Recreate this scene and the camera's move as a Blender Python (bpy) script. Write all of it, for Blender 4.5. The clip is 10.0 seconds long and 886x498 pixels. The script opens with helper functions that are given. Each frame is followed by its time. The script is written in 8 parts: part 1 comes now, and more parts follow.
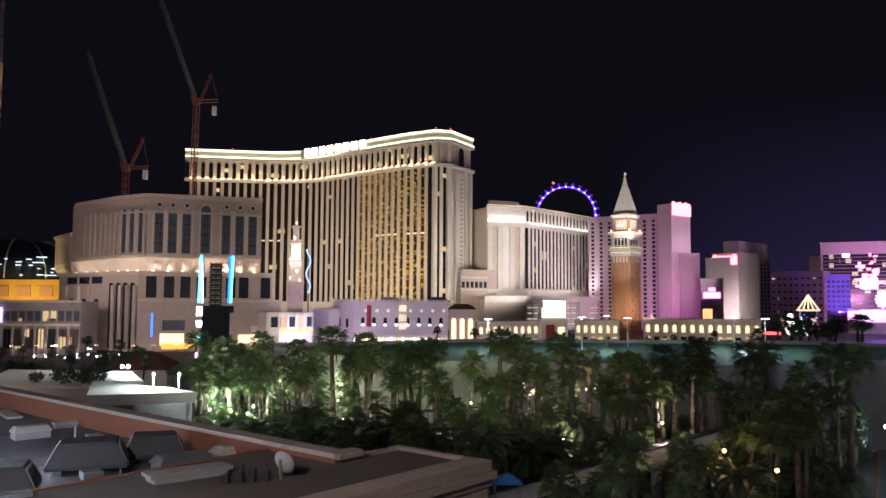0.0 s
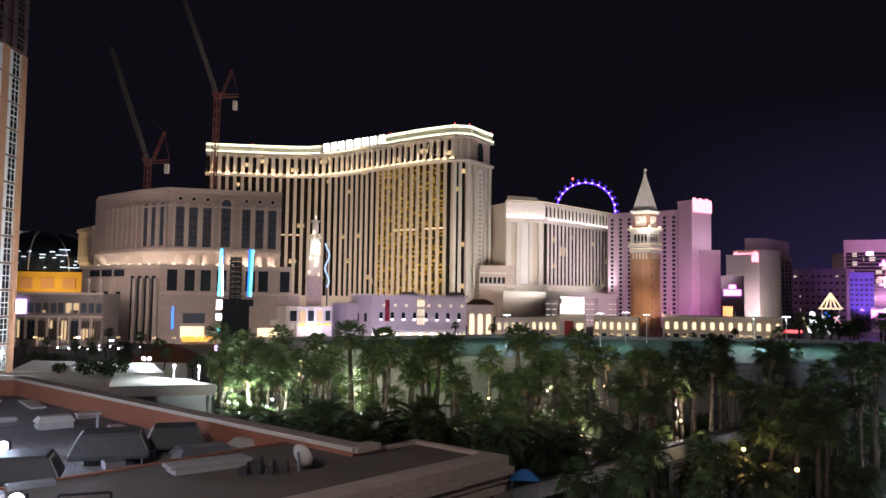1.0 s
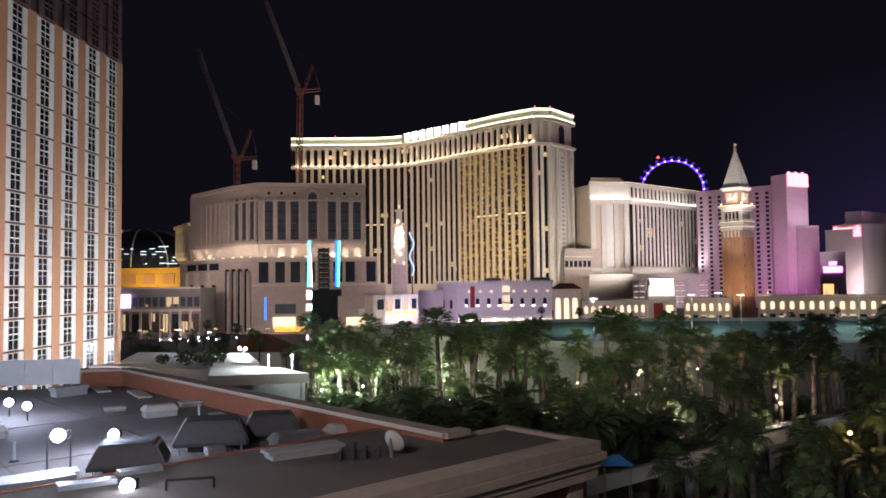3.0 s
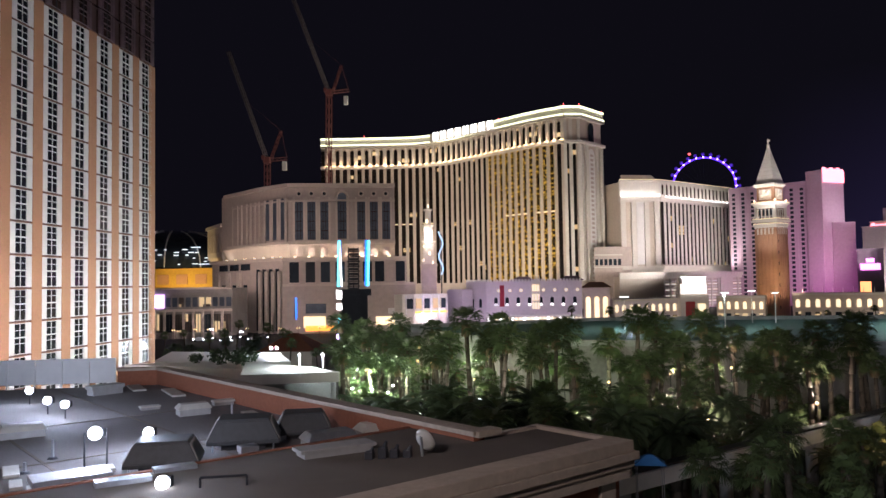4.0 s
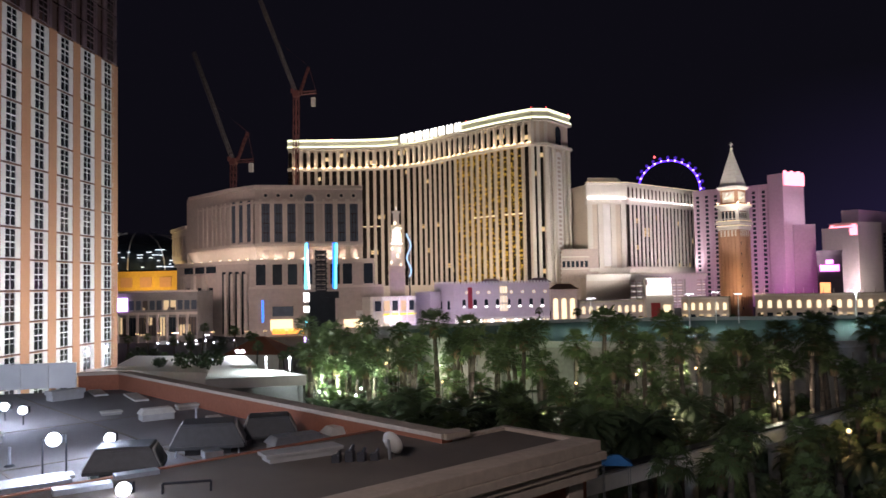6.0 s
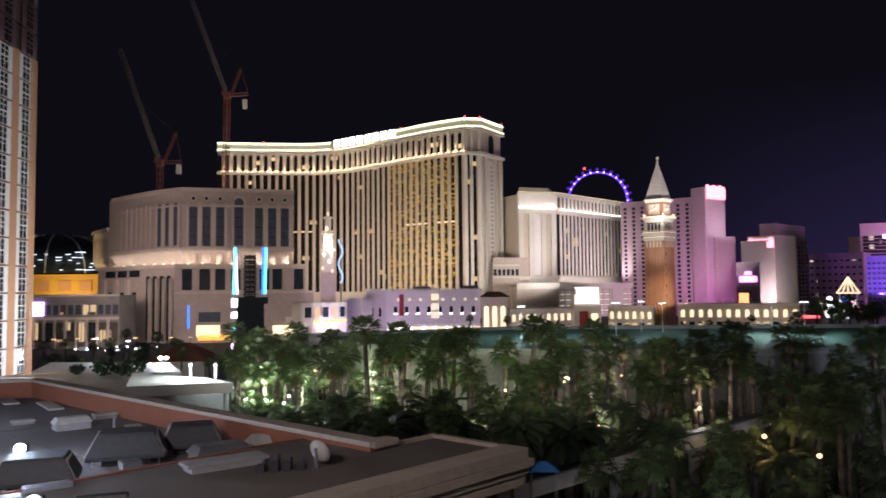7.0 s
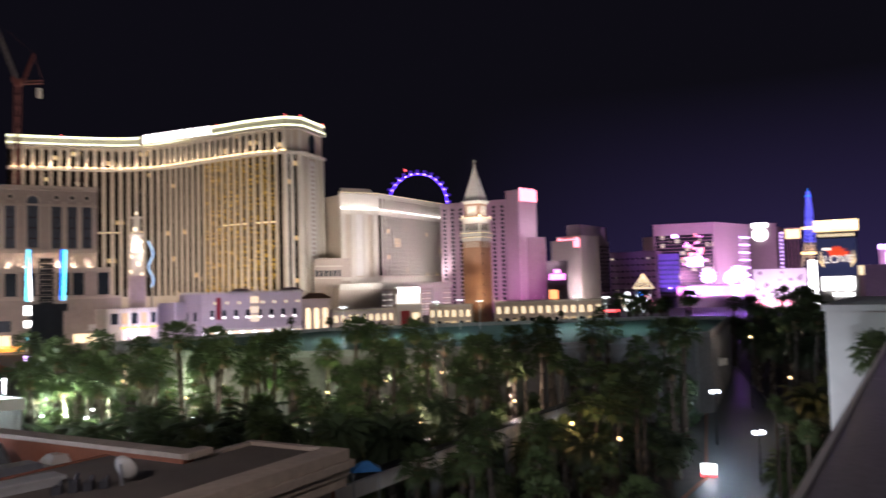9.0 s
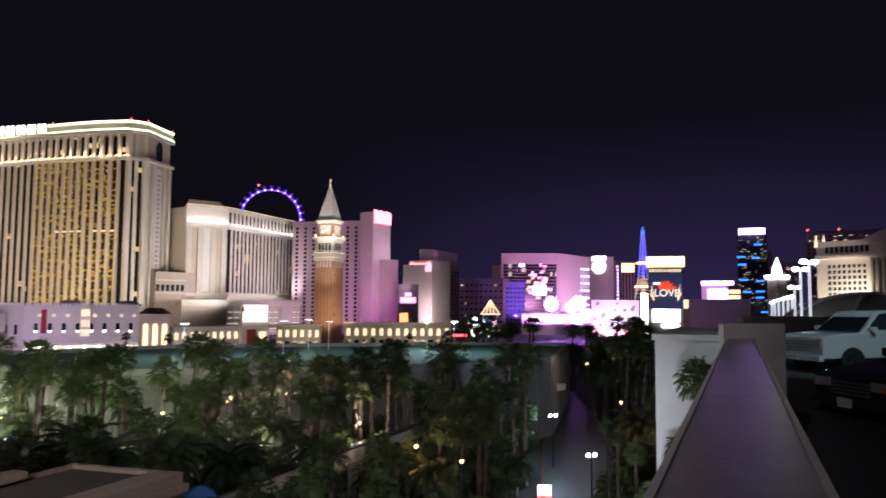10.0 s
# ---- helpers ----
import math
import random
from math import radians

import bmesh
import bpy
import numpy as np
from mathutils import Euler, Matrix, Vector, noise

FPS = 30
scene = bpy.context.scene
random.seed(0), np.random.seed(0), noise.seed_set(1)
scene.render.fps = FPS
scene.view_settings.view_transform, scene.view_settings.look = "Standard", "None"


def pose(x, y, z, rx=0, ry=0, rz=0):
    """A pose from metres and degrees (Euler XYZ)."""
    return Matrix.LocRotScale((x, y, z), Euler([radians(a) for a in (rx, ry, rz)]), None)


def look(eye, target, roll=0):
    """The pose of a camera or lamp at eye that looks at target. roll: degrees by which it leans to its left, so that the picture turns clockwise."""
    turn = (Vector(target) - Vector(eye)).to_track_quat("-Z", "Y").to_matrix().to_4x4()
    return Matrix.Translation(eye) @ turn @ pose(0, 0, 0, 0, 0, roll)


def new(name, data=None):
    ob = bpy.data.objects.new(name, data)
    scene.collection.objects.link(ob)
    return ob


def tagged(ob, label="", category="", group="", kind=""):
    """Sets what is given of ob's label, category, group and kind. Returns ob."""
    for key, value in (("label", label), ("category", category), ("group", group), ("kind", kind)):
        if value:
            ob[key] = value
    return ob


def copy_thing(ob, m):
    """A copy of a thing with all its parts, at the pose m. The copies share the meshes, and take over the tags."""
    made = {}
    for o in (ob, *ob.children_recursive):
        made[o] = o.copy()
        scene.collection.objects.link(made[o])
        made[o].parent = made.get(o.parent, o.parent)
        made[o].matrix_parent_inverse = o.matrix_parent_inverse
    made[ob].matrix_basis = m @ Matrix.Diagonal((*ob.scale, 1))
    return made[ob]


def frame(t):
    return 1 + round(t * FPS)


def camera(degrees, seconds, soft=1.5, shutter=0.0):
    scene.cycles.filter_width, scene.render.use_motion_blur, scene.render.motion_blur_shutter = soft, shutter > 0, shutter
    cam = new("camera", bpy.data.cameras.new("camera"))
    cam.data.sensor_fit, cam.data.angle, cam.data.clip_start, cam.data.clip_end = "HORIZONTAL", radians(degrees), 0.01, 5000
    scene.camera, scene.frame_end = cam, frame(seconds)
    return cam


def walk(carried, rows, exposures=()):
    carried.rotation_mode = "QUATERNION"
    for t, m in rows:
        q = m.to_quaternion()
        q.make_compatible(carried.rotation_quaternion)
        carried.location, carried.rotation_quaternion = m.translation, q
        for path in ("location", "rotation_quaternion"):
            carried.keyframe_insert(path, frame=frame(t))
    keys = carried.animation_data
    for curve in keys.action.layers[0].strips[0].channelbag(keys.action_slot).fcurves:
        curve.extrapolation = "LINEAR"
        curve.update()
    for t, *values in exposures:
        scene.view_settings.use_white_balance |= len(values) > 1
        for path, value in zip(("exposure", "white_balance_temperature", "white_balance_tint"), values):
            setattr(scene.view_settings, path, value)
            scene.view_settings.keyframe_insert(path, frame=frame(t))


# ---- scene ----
cam = camera(59.96, 10.0, soft=1.5, shutter=0.5)
PATH = [
    (0, 0.003, -0.185, 20.037, 93.971, -0.361, -0.058),
    (0.5, -0.005, -0.187, 20.031, 93.787, -0.623, 0.578),
    (1, 0.001, -0.207, 20.035, 93.602, -0.818, 1.295),
    (1.5, -0.002, -0.194, 20.038, 93.316, -0.683, 2.290),
    (2, -0.004, -0.207, 20.034, 93.025, -0.389, 3.657),
    (2.5, -0.009, -0.169, 20.029, 92.754, 0.110, 5.622),
    (3, -0.015, -0.129, 20.026, 92.566, 0.681, 7.604),
    (3.2, -0.020, -0.121, 20.023, 92.554, 0.905, 8.326),
    (4.3, -0.049, -0.079, 20.005, 92.546, 0.923, 9.925),
    (4.5, -0.054, -0.072, 20.002, 92.558, 0.983, 9.951),
    (5, -0.057, -0.058, 20.005, 92.586, 1.175, 9.619),
    (5.5, -0.045, -0.046, 19.991, 92.678, 1.318, 8.724),
    (5.7, -0.043, -0.027, 19.990, 92.656, 1.335, 8.270),
    (6.8, -0.029, 0.075, 19.986, 92.934, 0.380, 3.631),
    (7, -0.026, 0.093, 19.985, 93.117, 0.518, 2.329),
    (7.5, -0.015, 0.127, 19.989, 93.281, 0.374, -0.699),
    (8, 0.000, 0.129, 19.991, 93.368, 0.503, -4.002),
    (8.5, 0.023, 0.117, 19.989, 93.336, 0.965, -6.681),
    (9, 0.040, 0.127, 19.978, 92.931, 1.545, -10.847),
    (9.2, 0.076, 0.197, 19.967, 92.595, 1.743, -14.370),
    (9.5, 0.141, 0.293, 19.985, 93.041, 1.076, -18.955),
    (9.8, 0.086, 0.244, 19.950, 93.950, -0.041, -20.655),
    (10, 0.049, 0.211, 19.927, 94.452, -0.402, -21.931),
]
walk(cam, [(t, pose(*p)) for t, *p in PATH], exposures=[(0, 0.05, 6080, 18)])


# ---------------------------------------------------------------- sky and exposure
world = bpy.data.worlds.new("night_sky")
scene.world = world
world.use_nodes = True
wn, wl = world.node_tree.nodes, world.node_tree.links
wbg = wn["Background"]
wco = wn.new("ShaderNodeTexCoord")
wdot = wn.new("ShaderNodeVectorMath")
wdot.operation = "DOT_PRODUCT"
wdot.inputs[1].default_value = (0.66, 0.75, 0.0)
wsep = wn.new("ShaderNodeSeparateXYZ")
wl.new(wco.outputs["Generated"], wdot.inputs[0])
wl.new(wco.outputs["Generated"], wsep.inputs[0])
wlow = wn.new("ShaderNodeMapRange")
wlow.inputs["From Min"].default_value, wlow.inputs["From Max"].default_value = 0.0, 0.24
wlow.inputs["To Min"].default_value, wlow.inputs["To Max"].default_value = 1.0, 0.0
wl.new(wsep.outputs["Z"], wlow.inputs["Value"])
wside = wn.new("ShaderNodeMapRange")
wside.inputs["From Min"].default_value, wside.inputs["From Max"].default_value = 0.86, 1.0
wl.new(wdot.outputs["Value"], wside.inputs["Value"])
wmul = wn.new("ShaderNodeMath")
wmul.operation = "MULTIPLY"
wl.new(wlow.outputs[0], wmul.inputs[0])
wl.new(wside.outputs[0], wmul.inputs[1])
wmix = wn.new("ShaderNodeMixRGB")
wmix.inputs[1].default_value = (0.0040, 0.0036, 0.0058, 1)
wmix.inputs[2].default_value = (0.024, 0.017, 0.056, 1)
wl.new(wmul.outputs[0], wmix.inputs[0])
wl.new(wmix.outputs[0], wbg.inputs["Color"])
wbg.inputs["Strength"].default_value = 1.0


def spot(name, eye, target, watts, colour, angle=70, radius=1.0, blend=0.6):
    """A floodlight that stands in the place."""
    lamp = bpy.data.lights.new(name, "SPOT")
    lamp.energy, lamp.color, lamp.spot_size, lamp.spot_blend, lamp.shadow_soft_size = watts, colour, radians(angle), blend, radius
    ob = new(name, lamp)
    ob.matrix_world = look(eye, target)
    return ob


def bulb(name, eye, watts, colour, radius=0.3):
    lamp = bpy.data.lights.new(name, "POINT")
    lamp.energy, lamp.color, lamp.shadow_soft_size = watts, colour, radius
    ob = new(name, lamp)
    ob.location = eye
    return ob


WARM, GOLD, WHITE, COOL, PINK, VIOLET = (1, 0.84, 0.66), (1, 0.62, 0.28), (1, 0.93, 0.82), (0.68, 0.80, 1), (1, 0.42, 0.80), (0.62, 0.40, 1)

# floodlights of the tall curved hotel, on its podium
spot("floodlight", (-130, 520, 24), (-160, 636, 70), 240000, WARM, 120, 6)
spot("floodlight", (-70, 500, 24), (-75, 605, 72), 210000, WARM, 120, 6)
spot("floodlight", (-10, 470, 24), (-25, 562, 75), 170000, WARM, 120, 6)
spot("floodlight", (70, 520, 24), (12, 566, 75), 120000, WHITE, 100, 5)
# floodlights of the lower wing
spot("floodlight", (42, 505, 27), (48, 572, 66), 24000, WHITE, 52, 2)
spot("floodlight", (114, 588, 28), (102, 624, 72), 22000, WHITE, 110, 3)
spot("floodlight", (108, 450, 34), (88, 612, 62), 340000, WHITE, 32, 2)
spot("floodlight", (104, 535, 6), (92, 580, 26), 22000, WHITE, 110, 3)
for px_, py_ in ((76, 570), (92, 588), (109, 605)):
    bulb("podium_roof_lamp", (px_, py_, 26.2), 3000, WHITE, 0.5)
# block with the great arched windows
spot("floodlight", (-58, 232, 10), (-106, 310, 46), 76000, (1, 0.80, 0.68), 120, 4)
spot("floodlight", (-152, 291, 21.5), (-142, 322, 46), 9000, (1, 0.78, 0.66), 140, 2)
# added lamp high in the air, without a mast, brightens the left faces
spot("floodlight", (-150, 225, 34), (-138, 320, 46), 52000, (1, 0.79, 0.70), 52, 3)
spot("floodlight", (-122, 258, 6), (-146, 320, 16), 10000, (1, 0.78, 0.70), 100, 3)
# crenellated palace
spot("floodlight", (-64, 316, 6), (-48, 348, 12), 15000, (0.92, 0.62, 1), 130, 2)
spot("floodlight", (-45, 300, 6), (-45, 345, 12), 24000, (0.80, 0.62, 1), 140, 2)
spot("floodlight", (-5, 305, 6), (-5, 345, 12), 12000, (1, 0.84, 0.80), 140, 2)
spot("floodlight", (32, 325, 5), (31, 357, 7), 7000, WARM, 140, 1)
spot("floodlight", (75, 345, 5), (74, 369, 7), 5000, WARM, 130, 1)
spot("floodlight", (126, 338, 5), (124, 368, 7), 8000, WARM, 140, 1)
# bell tower
spot("floodlight", (86, 368, 13.5), (91, 389, 26), 13000, (1, 0.72, 0.44), 110, 1)
spot("floodlight", (102, 369, 14.5), (96, 388, 26), 13000, (1, 0.72, 0.44), 110, 1)
spot("floodlight", (82, 345, 14), (91, 389, 58), 72000, WHITE, 46, 1)
spot("floodlight", (96, 340, 14), (90.6, 389, 76), 330000, WHITE, 24, 1)
# tall rose tower
spot("floodlight", (160, 522, 16), (150, 583, 32), 46000, (1, 0.30, 0.85), 140, 4)
spot("floodlight", (170, 490, 34), (150, 580, 78), 120000, (1, 0.78, 0.76), 100, 4)
# casino front far along the street
spot("floodlight", (335, 560, 10), (370, 652, 40), 150000, (1, 0.45, 0.85), 130, 5)
spot("floodlight", (400, 580, 10), (480, 745, 50), 330000, (1, 0.55, 0.85), 120, 5)
spot("floodlight", (240, 640, 10), (262, 705, 40), 60000, (1, 0.85, 0.72), 120, 3)
spot("floodlight", (304.30, 563.03, 25.41), (354.31, 649.67, 50.55), 90000, (1, 0.40, 0.80), 130, 3)
spot("floodlight", (337.49, 555.52, 27.95), (389.24, 635.23, 50.70), 110000, (1, 0.50, 0.82), 120, 3)
spot("floodlight", (300, 632, 16), (276, 682, 38), 120000, (1, 0.78, 0.82), 110, 3)
# orange and white hotel tower
spot("floodlight", (-36.0, 60, 12), (-48.4, 64, 24), 6000, (1, 0.95, 0.92), 140, 0.6)
spot("floodlight", (-37.0, 78, 12), (-49.8, 79, 28), 5500, (1, 0.95, 0.92), 140, 0.6)
spot("floodlight", (-30.0, 50, 12), (-48.5, 66, 40), 8500, (1, 0.94, 0.91), 110, 0.8)
# unseen pole lamps of the garage deck
spot("unseen_deck_lamp", (-9, -6, 28), (-2, 30, 13), 11000, (1, 0.88, 0.84), 86, 0.4, 0.9)
# two narrow beams added behind the viewpoint to brighten the garden palms
spot("unseen_deck_lamp", (-6, -12, 31), (-21, 120, 9), 62000, (0.95, 1.0, 0.74), 18, 0.4, 0.8)
spot("unseen_deck_lamp", (-5, -12, 31), (13, 120, 9), 62000, (0.95, 1.0, 0.80), 18, 0.4, 0.8)
# unseen flood added below the garage parapet to brighten palms, guideway and stair tower
spot("garden_fill_flood", (3.4, 4.6, 17.3), (29, 70, 7), 13000, (0.84, 0.92, 1), 50, 0.2, 1.0)
# columned hotel at the far end of the street
spot("floodlight", (470, 390, 12), (530, 455, 50), 230000, (1, 0.86, 0.62), 130, 4)

# ---------------------------------------------------------------- materials


def mat(name, colour, rough=0.6, metal=0.0, vary=0.25, grain=3.0, patch=0.15, bump=0.15, emit=None, strength=0.0, spec=0.5, random_tone=0.0):
    """Two scales of colour variation, grain relief and, for lamps, emission."""
    m = bpy.data.materials.new(name)
    m.use_nodes = True
    n, l = m.node_tree.nodes, m.node_tree.links
    b = n["Principled BSDF"]
    b.inputs["Roughness"].default_value, b.inputs["Metallic"].default_value = rough, metal
    b.inputs["Specular IOR Level"].default_value = spec
    co = n.new("ShaderNodeTexCoord")
    fine, wide = n.new("ShaderNodeTexNoise"), n.new("ShaderNodeTexNoise")
    fine.inputs["Scale"].default_value, fine.inputs["Detail"].default_value = grain, 6
    wide.inputs["Scale"].default_value, wide.inputs["Detail"].default_value = patch, 4
    for x in (fine, wide):
        l.new(co.outputs["Object"], x.inputs["Vector"])
    add = n.new("ShaderNodeMath")
    add.operation = "MULTIPLY_ADD"
    add.inputs[1].default_value = 0.5
    l.new(fine.outputs["Fac"], add.inputs[0])
    half = n.new("ShaderNodeMath")
    half.operation = "MULTIPLY"
    half.inputs[1].default_value = 0.5
    l.new(wide.outputs["Fac"], half.inputs[0])
    l.new(half.outputs[0], add.inputs[2])
    ramp = n.new("ShaderNodeMapRange")
    ramp.inputs["From Min"].default_value, ramp.inputs["From Max"].default_value = 0.3, 0.7
    ramp.inputs["To Min"].default_value, ramp.inputs["To Max"].default_value = 1 - vary, 1 + vary
    l.new(add.outputs[0], ramp.inputs["Value"])
    scale = n.new("ShaderNodeVectorMath")
    scale.operation = "SCALE"
    scale.inputs[0].default_value = colour
    tone = ramp.outputs[0]
    if random_tone:
        info = n.new("ShaderNodeObjectInfo")
        rr = n.new("ShaderNodeMapRange")
        rr.inputs["To Min"].default_value, rr.inputs["To Max"].default_value = 1 - random_tone, 1 + random_tone
        l.new(info.outputs["Random"], rr.inputs["Value"])
        mm = n.new("ShaderNodeMath")
        mm.operation = "MULTIPLY"
        l.new(tone, mm.inputs[0])
        l.new(rr.outputs[0], mm.inputs[1])
        tone = mm.outputs[0]
    l.new(tone, scale.inputs["Scale"])
    l.new(scale.outputs[0], b.inputs["Base Color"])
    if bump:
        bp = n.new("ShaderNodeBump")
        bp.inputs["Strength"].default_value, bp.inputs["Distance"].default_value = bump, 0.05
        l.new(fine.outputs["Fac"], bp.inputs["Height"])
        l.new(bp.outputs[0], b.inputs["Normal"])
    if emit:
        b.inputs["Emission Color"].default_value = (*emit, 1)
        b.inputs["Emission Strength"].default_value = strength
    return m


def glow(name, colour, strength):
    """A lamp's or lit sign's face."""
    return mat(name, tuple(0.8 * c for c in colour), 0.4, vary=0.05, bump=0, emit=colour, strength=strength)


def glow_cells(name, colour, lit, share, strength, rough=0.12, cell=(0.3, 0.3, 0.3), metal=0.0):
    """Window glass with random glowing cells: lit windows, or on gold glass painted glints."""
    m = mat(name, colour, rough, metal, vary=0.2, grain=0.4, patch=0.05, bump=0.25)
    n, l = m.node_tree.nodes, m.node_tree.links
    b = n["Principled BSDF"]
    co = n.new("ShaderNodeTexCoord")
    mp = n.new("ShaderNodeMapping")
    mp.inputs["Scale"].default_value = cell
    l.new(co.outputs["Object"], mp.inputs["Vector"])
    fl = n.new("ShaderNodeVectorMath")
    fl.operation = "FLOOR"
    l.new(mp.outputs[0], fl.inputs[0])
    wnz = n.new("ShaderNodeTexWhiteNoise")
    l.new(fl.outputs[0], wnz.inputs["Vector"])
    gt = n.new("ShaderNodeMath")
    gt.operation = "GREATER_THAN"
    gt.inputs[1].default_value = 1 - share
    l.new(wnz.outputs["Value"], gt.inputs[0])
    st = n.new("ShaderNodeMath")
    st.operation = "MULTIPLY"
    st.inputs[1].default_value = strength
    l.new(gt.outputs[0], st.inputs[0])
    b.inputs["Emission Color"].default_value = (*lit, 1)
    l.new(st.outputs[0], b.inputs["Emission Strength"])
    return m


M_CREAM = mat("cream_stucco", (0.62, 0.54, 0.44), 0.8, vary=0.12, grain=0.8, patch=0.04)
M_CREAM2 = mat("pale_stucco", (0.70, 0.66, 0.58), 0.8, vary=0.10, grain=0.8, patch=0.04)
M_SAND = mat("sandstone_cladding", (0.52, 0.44, 0.38), 0.8, vary=0.14, grain=0.6, patch=0.05)
M_SAND2 = mat("sandstone_trim", (0.62, 0.54, 0.46), 0.75, vary=0.10, grain=0.9, patch=0.06)
M_LILAC = mat("palace_stone", (0.66, 0.60, 0.62), 0.8, vary=0.10, grain=1.2, patch=0.08)
M_BRICKY = mat("tower_brick", (0.36, 0.20, 0.12), 0.85, vary=0.20, grain=2.0, patch=0.15)
M_WHITE = mat("white_paint", (0.76, 0.74, 0.70), 0.6, vary=0.08, grain=2, patch=0.2)
M_ORANGE = mat("orange_stucco", (0.50, 0.26, 0.135), 0.85, vary=0.14, grain=6, patch=0.4)
M_ORANGE2 = mat("terracotta_parapet_stucco", (0.27, 0.095, 0.048), 0.85, vary=0.16, grain=8, patch=0.5, bump=0.3)
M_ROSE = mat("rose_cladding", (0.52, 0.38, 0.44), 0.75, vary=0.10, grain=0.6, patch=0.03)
# darker copy of the rose: painted shade on the tower, dark trim elsewhere
M_ROSE2 = mat("rose_shade_and_dark_trim", (0.34, 0.24, 0.28), 0.8, vary=0.12, grain=0.6, patch=0.03)
M_GREYWALL = mat("grey_concrete", (0.34, 0.33, 0.31), 0.85, vary=0.16, grain=4, patch=0.3, bump=0.3)
M_ROOF = mat("roof_membrane", (0.155, 0.138, 0.128), 0.85, vary=0.22, grain=9, patch=0.35, bump=0.4)
M_ROOF2 = mat("gravel_roof_felt", (0.15, 0.125, 0.10), 0.95, vary=0.25, grain=30, patch=0.5, bump=0.6)
M_COPING = mat("painted_coping", (0.44, 0.36, 0.28), 0.7, vary=0.18, grain=5, patch=0.6)
M_DARKMETAL = mat("dark_metal", (0.05, 0.05, 0.055), 0.5, 0.6, vary=0.2, grain=5, patch=0.5)
M_STEEL = mat("galvanised_steel", (0.45, 0.46, 0.47), 0.42, 0.8, vary=0.16, grain=6, patch=0.8)
M_HOOD = mat("dark_hood_paint", (0.045, 0.048, 0.05), 0.6, 0.1, vary=0.2, grain=6, patch=0.7)
M_BEIGEBOX = mat("beige_unit_paint", (0.48, 0.46, 0.40), 0.6, 0.0, vary=0.14, grain=5, patch=0.8)
M_GROUND = mat("night_ground", (0.055, 0.052, 0.045), 0.9, vary=0.35, grain=0.8, patch=0.05, bump=0.5)
M_ROAD = mat("wet_asphalt", (0.036, 0.044, 0.05), 0.5, vary=0.3, grain=2.5, patch=0.1, bump=0.35)
M_DECKGREEN = mat("green_deck_coating", (0.10, 0.20, 0.17), 0.7, vary=0.2, grain=1.5, patch=0.08)
M_GLASS = glow_cells("hotel_glass", (0.018, 0.015, 0.012), (1, 0.72, 0.34), 0.03, 0.9, 0.15, (0.16, 0.16, 0.3))
# glowing cells paint gold reflections onto this glass; nothing shines behind it
M_GOLDGLINT = glow_cells("gold_reflection_glass", (0.60, 0.40, 0.10), (1, 0.62, 0.10), 0.26, 0.5, 0.10, (0.45, 0.45, 1.1), 0.9)
M_DARKGLASS = mat("dark_glass", (0.03, 0.04, 0.05), 0.08, 0.0, vary=0.2, grain=0.4, patch=0.1, bump=0.05)
M_BLUEGLASS = mat("blue_grey_glass", (0.10, 0.12, 0.15), 0.12, 0.0, vary=0.25, grain=0.5, patch=0.1, bump=0.05)
M_BRONZE = mat("bronze_glazing", (0.10, 0.06, 0.05), 0.16, 0.5, vary=0.4, grain=1.2, patch=0.2, bump=0.3)
M_LIT_WARM = glow("warm_cornice_light", (1, 0.68, 0.34), 5.0)
M_LIT_UP = glow("ledge_uplight", (1, 0.80, 0.52), 3.5)
M_LIT_LIME = glow("pale_cornice_light", (0.97, 1.0, 0.62), 2.2)
M_LIT_WHITE = glow("white_sign_light", (1, 0.97, 0.90), 5.0)
M_LIT_SOFT = glow("soft_window_light", (1, 0.80, 0.48), 1.2)
M_LIT_SHOP = glow_cells("shop_glass", (0.10, 0.08, 0.06), (1, 0.72, 0.36), 0.45, 0.7, 0.3, (0.35, 0.35, 0.3))
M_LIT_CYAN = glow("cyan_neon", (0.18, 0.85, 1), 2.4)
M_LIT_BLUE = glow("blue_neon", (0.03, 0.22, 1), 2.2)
M_LIT_VIOLET = glow("violet_lamp", (0.10, 0.03, 1), 3.0)
M_LIT_RIM = glow("rim_lamp", (0.58, 0.36, 1), 4.0)
M_LIT_LILAC = glow("lilac_lamp", (0.70, 0.42, 1), 6.0)
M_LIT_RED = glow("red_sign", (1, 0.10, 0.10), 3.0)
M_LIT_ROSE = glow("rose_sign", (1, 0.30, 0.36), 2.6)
M_LIT_MAGENTA = glow("magenta_sign", (1, 0.28, 0.85), 3.2)
M_LIT_ORANGE = glow("orange_awning_light", (1, 0.38, 0.05), 1.6)
M_LIT_YELLOW = glow("yellow_wall_light", (1, 0.72, 0.06), 0.8)
M_LIT_FLOOD = glow("floodlight_lens", (0.86, 0.93, 1), 14.0)
M_LIT_LAMP = glow("garden_lamp_globe", (1, 0.66, 0.30), 2.6)
M_LIT_LAMPW = glow("white_lamp_globe", (0.92, 0.97, 1), 9.0)

# ---------------------------------------------------------------- mesh helpers


def box(bm, c, s, m=None, slot=0):
    """A box of size s centred at c, then moved by m."""
    g = bmesh.ops.create_cube(bm, size=1, matrix=(m or Matrix.Identity(4)) @ Matrix.Translation(c) @ Matrix.Diagonal((*s, 1)))
    if slot:
        for f in {f for v in g["verts"] for f in v.link_faces}:
            f.material_index = slot
    return g["verts"]


